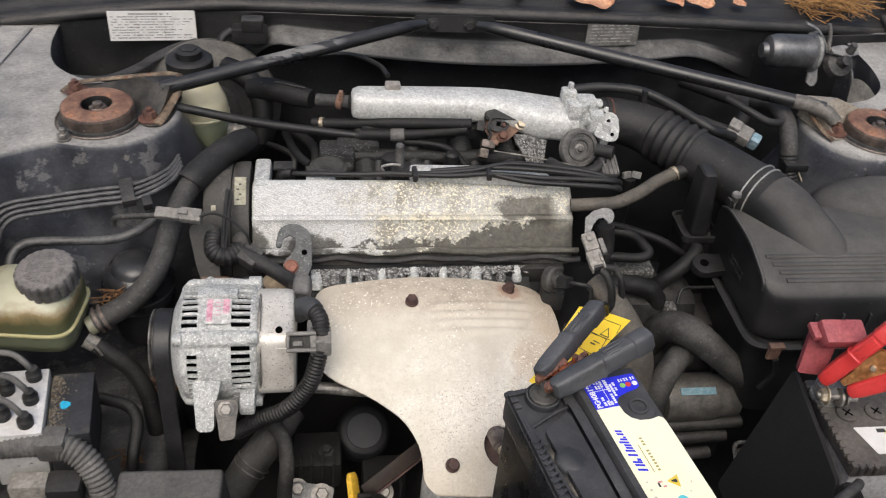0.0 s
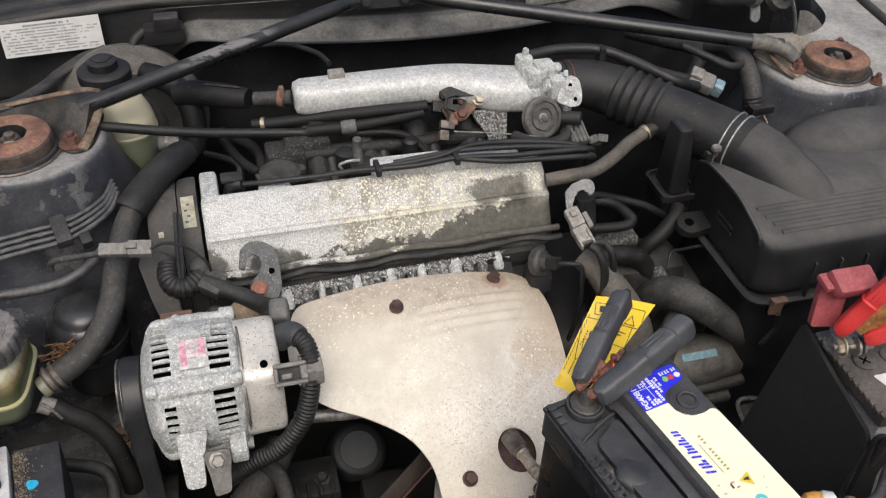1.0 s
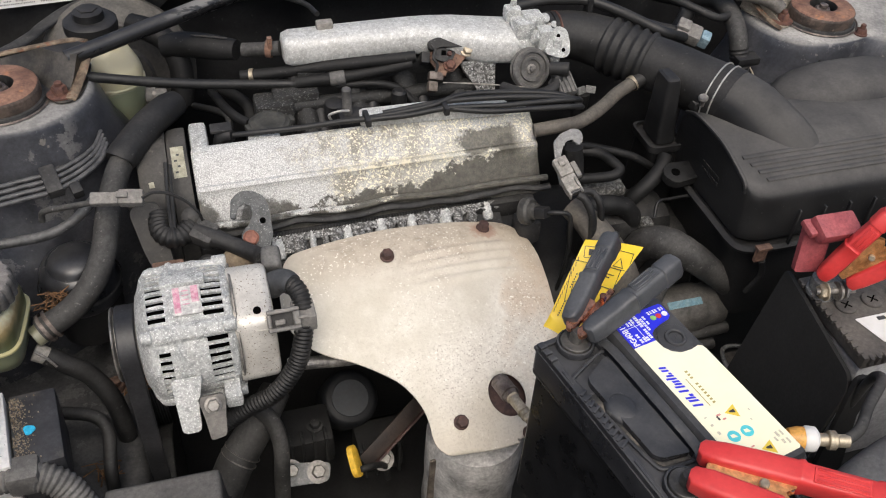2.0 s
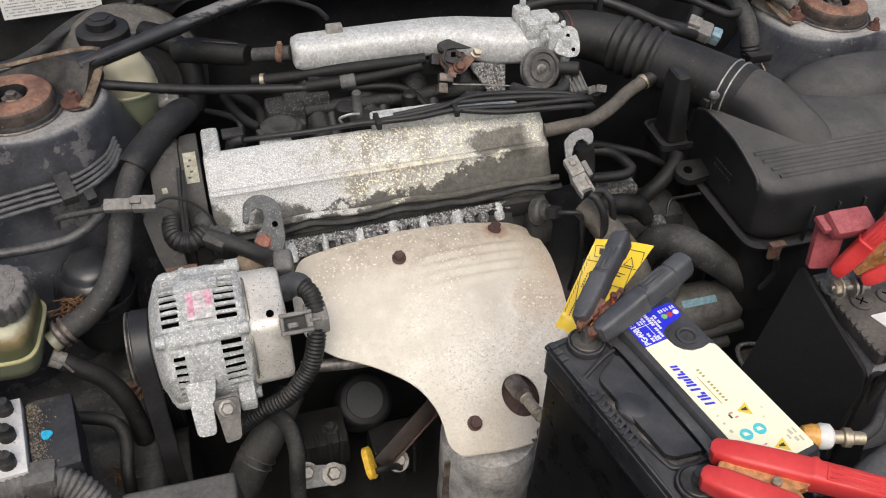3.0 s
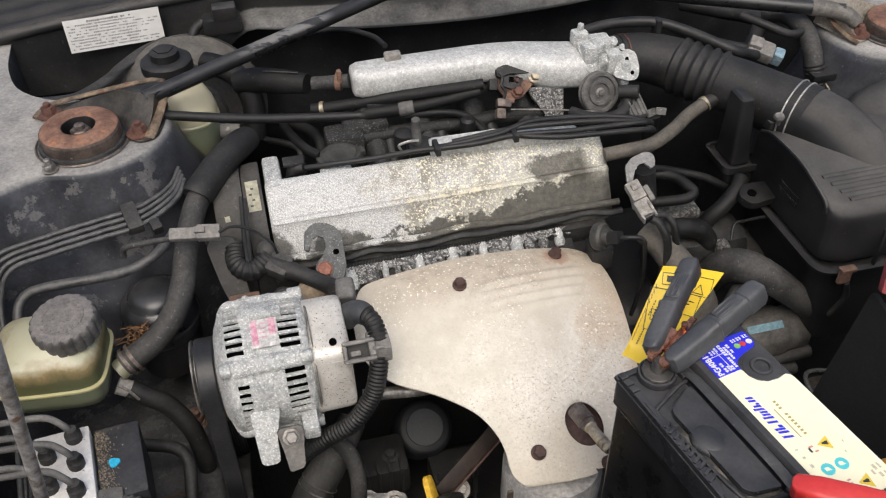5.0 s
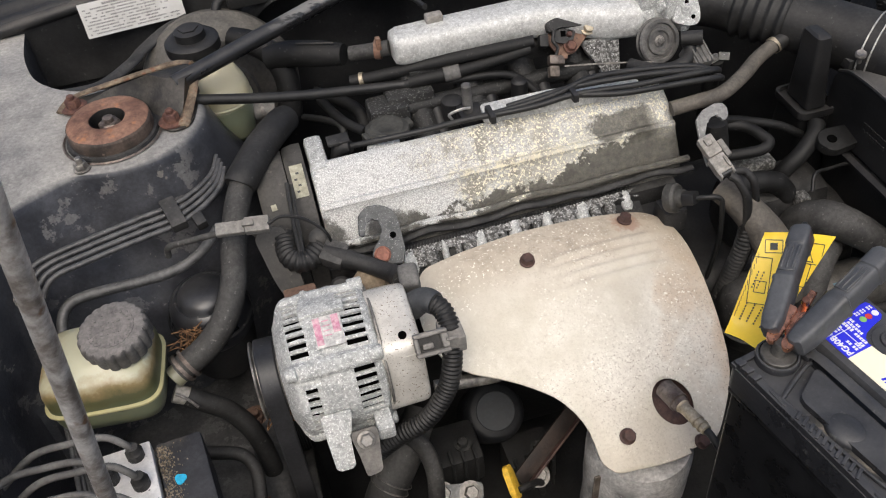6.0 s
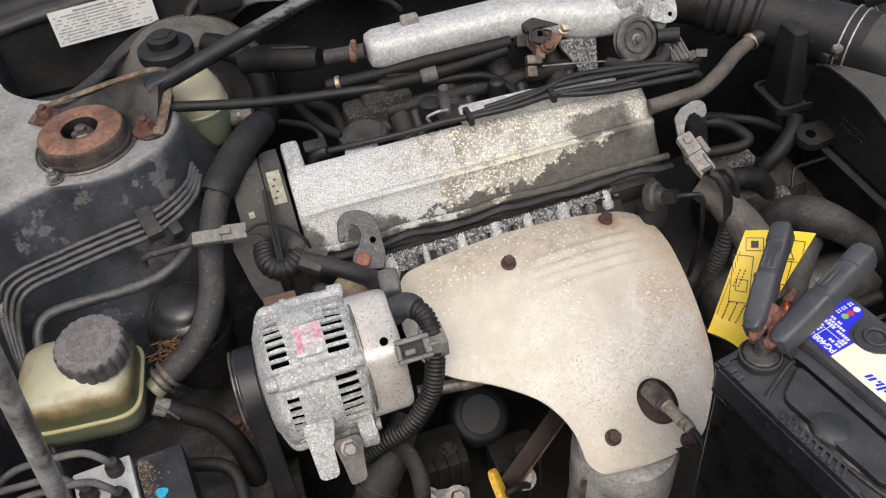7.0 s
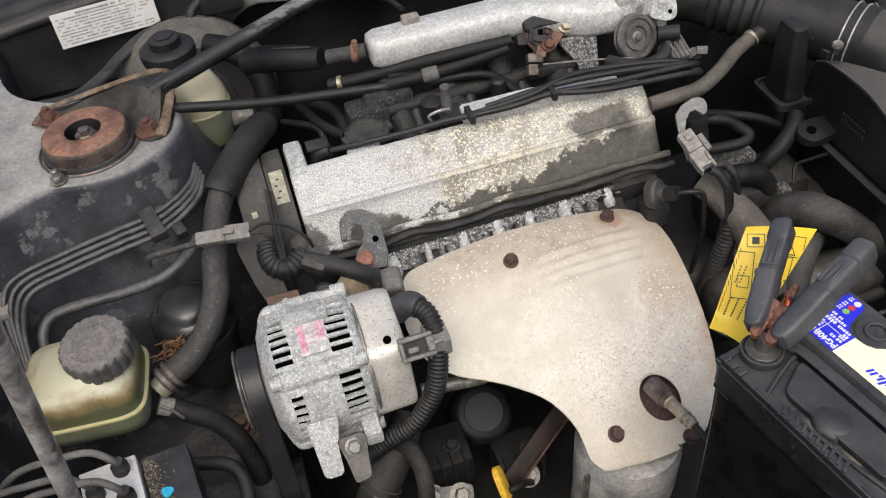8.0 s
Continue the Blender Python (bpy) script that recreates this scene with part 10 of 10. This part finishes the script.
    prism(bm, round_poly([(0.545, 0.52), (0.60, 0.52), (0.62, 0.755), (0.572, 0.755)], 0.01), 0.44, 0.446)
    part("tray", bm, surf("dusty_tray", (0.05, 0.045, 0.04), (0.12, 0.105, 0.085), 40, 0.8), tr)
    bm = B()
    tube(bm, [(0.545, 0.52, 0.449), (0.560, 0.65, 0.449), (0.572, 0.755, 0.449), (0.62, 0.756, 0.449)], 0.003, 8)
    part("rim", bm, M_GREYBRK, tr)
    # lamp socket in front of the batteries
    s = thing("lamp_socket", (0.40, 0.44, 0.70), "amber bulb and white socket with its lead", "bulb socket")
    ax = Vector((0.93, -0.36, 0.05)).normalized()
    o = Vector((0.376, 0.443, 0.740))
    bm = B()
    lathe(bm, [(0.003, -0.004), (0.0085, 0.000), (0.0106, 0.008), (0.0102, 0.017)], at(o, ax), 22)
    part("amber_bulb", bm, surf("amber_plastic", (0.6, 0.28, 0.05), (0.7, 0.36, 0.08), 40, 0.3), s, "amber bulb")
    bm = B()
    lathe(bm, [(0.0106, 0.013), (0.0118, 0.0155), (0.0112, 0.023), (0.0075, 0.026)], at(o, ax), 22)
    part("white_collar", bm, M_WHITE, s, "white plastic collar")
    bm = B()
    lathe(bm, [(0.006, 0.024), (0.006, 0.034), (0.0088, 0.035), (0.0088, 0.041), (0.006, 0.043), (0.006, 0.053)], at(o, ax), 16)
    part("metal_end", bm, M_BRASS, s)
    e = o + ax * 0.05
    bm = B()
    tube(bm, [e, e + Vector((0.018, 0.006, 0.004)), e + Vector((0.045, 0.028, 0.0)), (0.520, 0.49, 0.72), (0.556, 0.525, 0.67), (0.568, 0.541, 0.60)], 0.0052, 10)
    part("lead", bm, M_RUBBER_DUSTY, s)
    hl = thing("headlamp_housing", (0.50, 0.34, 0.50), "dull grey plastic back of the headlamp housing", "headlamp housing")
    bm = B()
    loft(bm, [[Vector((x, y, z)) for x, y in round_poly([(0.385 + k, 0.265 + k), (0.66, 0.265 + k), (0.66, 0.455 - k), (0.50, 0.450 - k), (0.43 + k, 0.428 - k), (0.385 + k, 0.40 - k)], 0.02, 4)] for z, k in ((0.45, 0.0), (0.690, 0.002), (0.700, 0.005), (0.706, 0.012), (0.708, 0.022))])
    part("shell", bm, surf("grey_lamp_plastic", (0.055, 0.056, 0.059), (0.095, 0.096, 0.099), 26, 0.5, dust=0.5, dust_col=(0.135, 0.132, 0.128)), hl, sharp=60)


# ---- fallen leaves and needles ----
def litter():
    rng = random.Random(11)

    def leaf(p, size, turn, tilt):
        bm = B()
        m = pose(*p, tilt, rng.uniform(-12, 12), turn)

        def f(u, v):
            w = math.sin(math.pi * min(1, max(0, u))) ** 0.7 * 0.36 * (1 + 0.15 * math.sin(9 * u))
            return m @ Vector(((u - 0.5) * size, (v - 0.5) * 2 * w * size, 0.10 * size * ((v - 0.5) * 2) ** 2 + 0.08 * size * math.sin(u * 5)))
        grid(bm, f, 10, 6, 0.0005)
        solo("dry_leaf", bm, M_LEAF, "curled dry brown leaf lying on the cowl", "leaf", "fallen leaves", sharp=80)
    for x, dy, s, tn, z in ((0.185, 0.050, 0.075, 10, 0.862), (0.43, 0.045, 0.085, -8, 0.856), (0.575, 0.050, 0.065, 20, 0.850), (0.63, 0.045, 0.055, -25, 0.846), (0.31, 0.05, 0.03, 70, 0.860), (0.71, 0.045, 0.03, 15, 0.838)):
        leaf((x, cowl_y(x) + dy, z), s, tn, 22)
    # needles heaped in the cowl's corner
    bm = B()
    for k in range(220):
        c = Vector((0.895 + rng.uniform(-0.06, 0.09), 1.428 + rng.uniform(-0.004, 0.06), 0.806 + rng.uniform(0, 0.035)))
        a = rng.uniform(0, math.pi)
        d = Vector((math.cos(a), math.sin(a), rng.uniform(-0.15, 0.15))) * rng.uniform(0.015, 0.04)
        rod(bm, c - d, c + d, 0.0009, 0.0006, 4)
    solo("pine_needles", bm, M_NEEDLE, "heap of dry pine needles in the cowl corner", "needles", kind="stuff")
    for c0, n in (((-0.262, 0.860, 0.655), 40), ((-0.25, 0.735, 0.50), 18), ((-0.20, 0.80, 0.56), 14)):
        bm = B()
        for k in range(n):
            c = Vector(c0) + Vector((rng.uniform(-0.018, 0.018), rng.uniform(-0.012, 0.012), rng.uniform(-0.004, 0.008)))
            a = rng.uniform(0, math.pi)
            d = Vector((math.cos(a), math.sin(a), rng.uniform(-0.4, 0.4))) * rng.uniform(0.006, 0.014)
            rod(bm, c - d, c + d, 0.0010, 0.0006, 4)
        solo("dry_debris", bm, M_DEBRIS, "tuft of dry brown plant debris", "debris", kind="stuff")


air_box()
air_duct()
right_side()
jump_battery()
clamps()
car_battery()
litter()
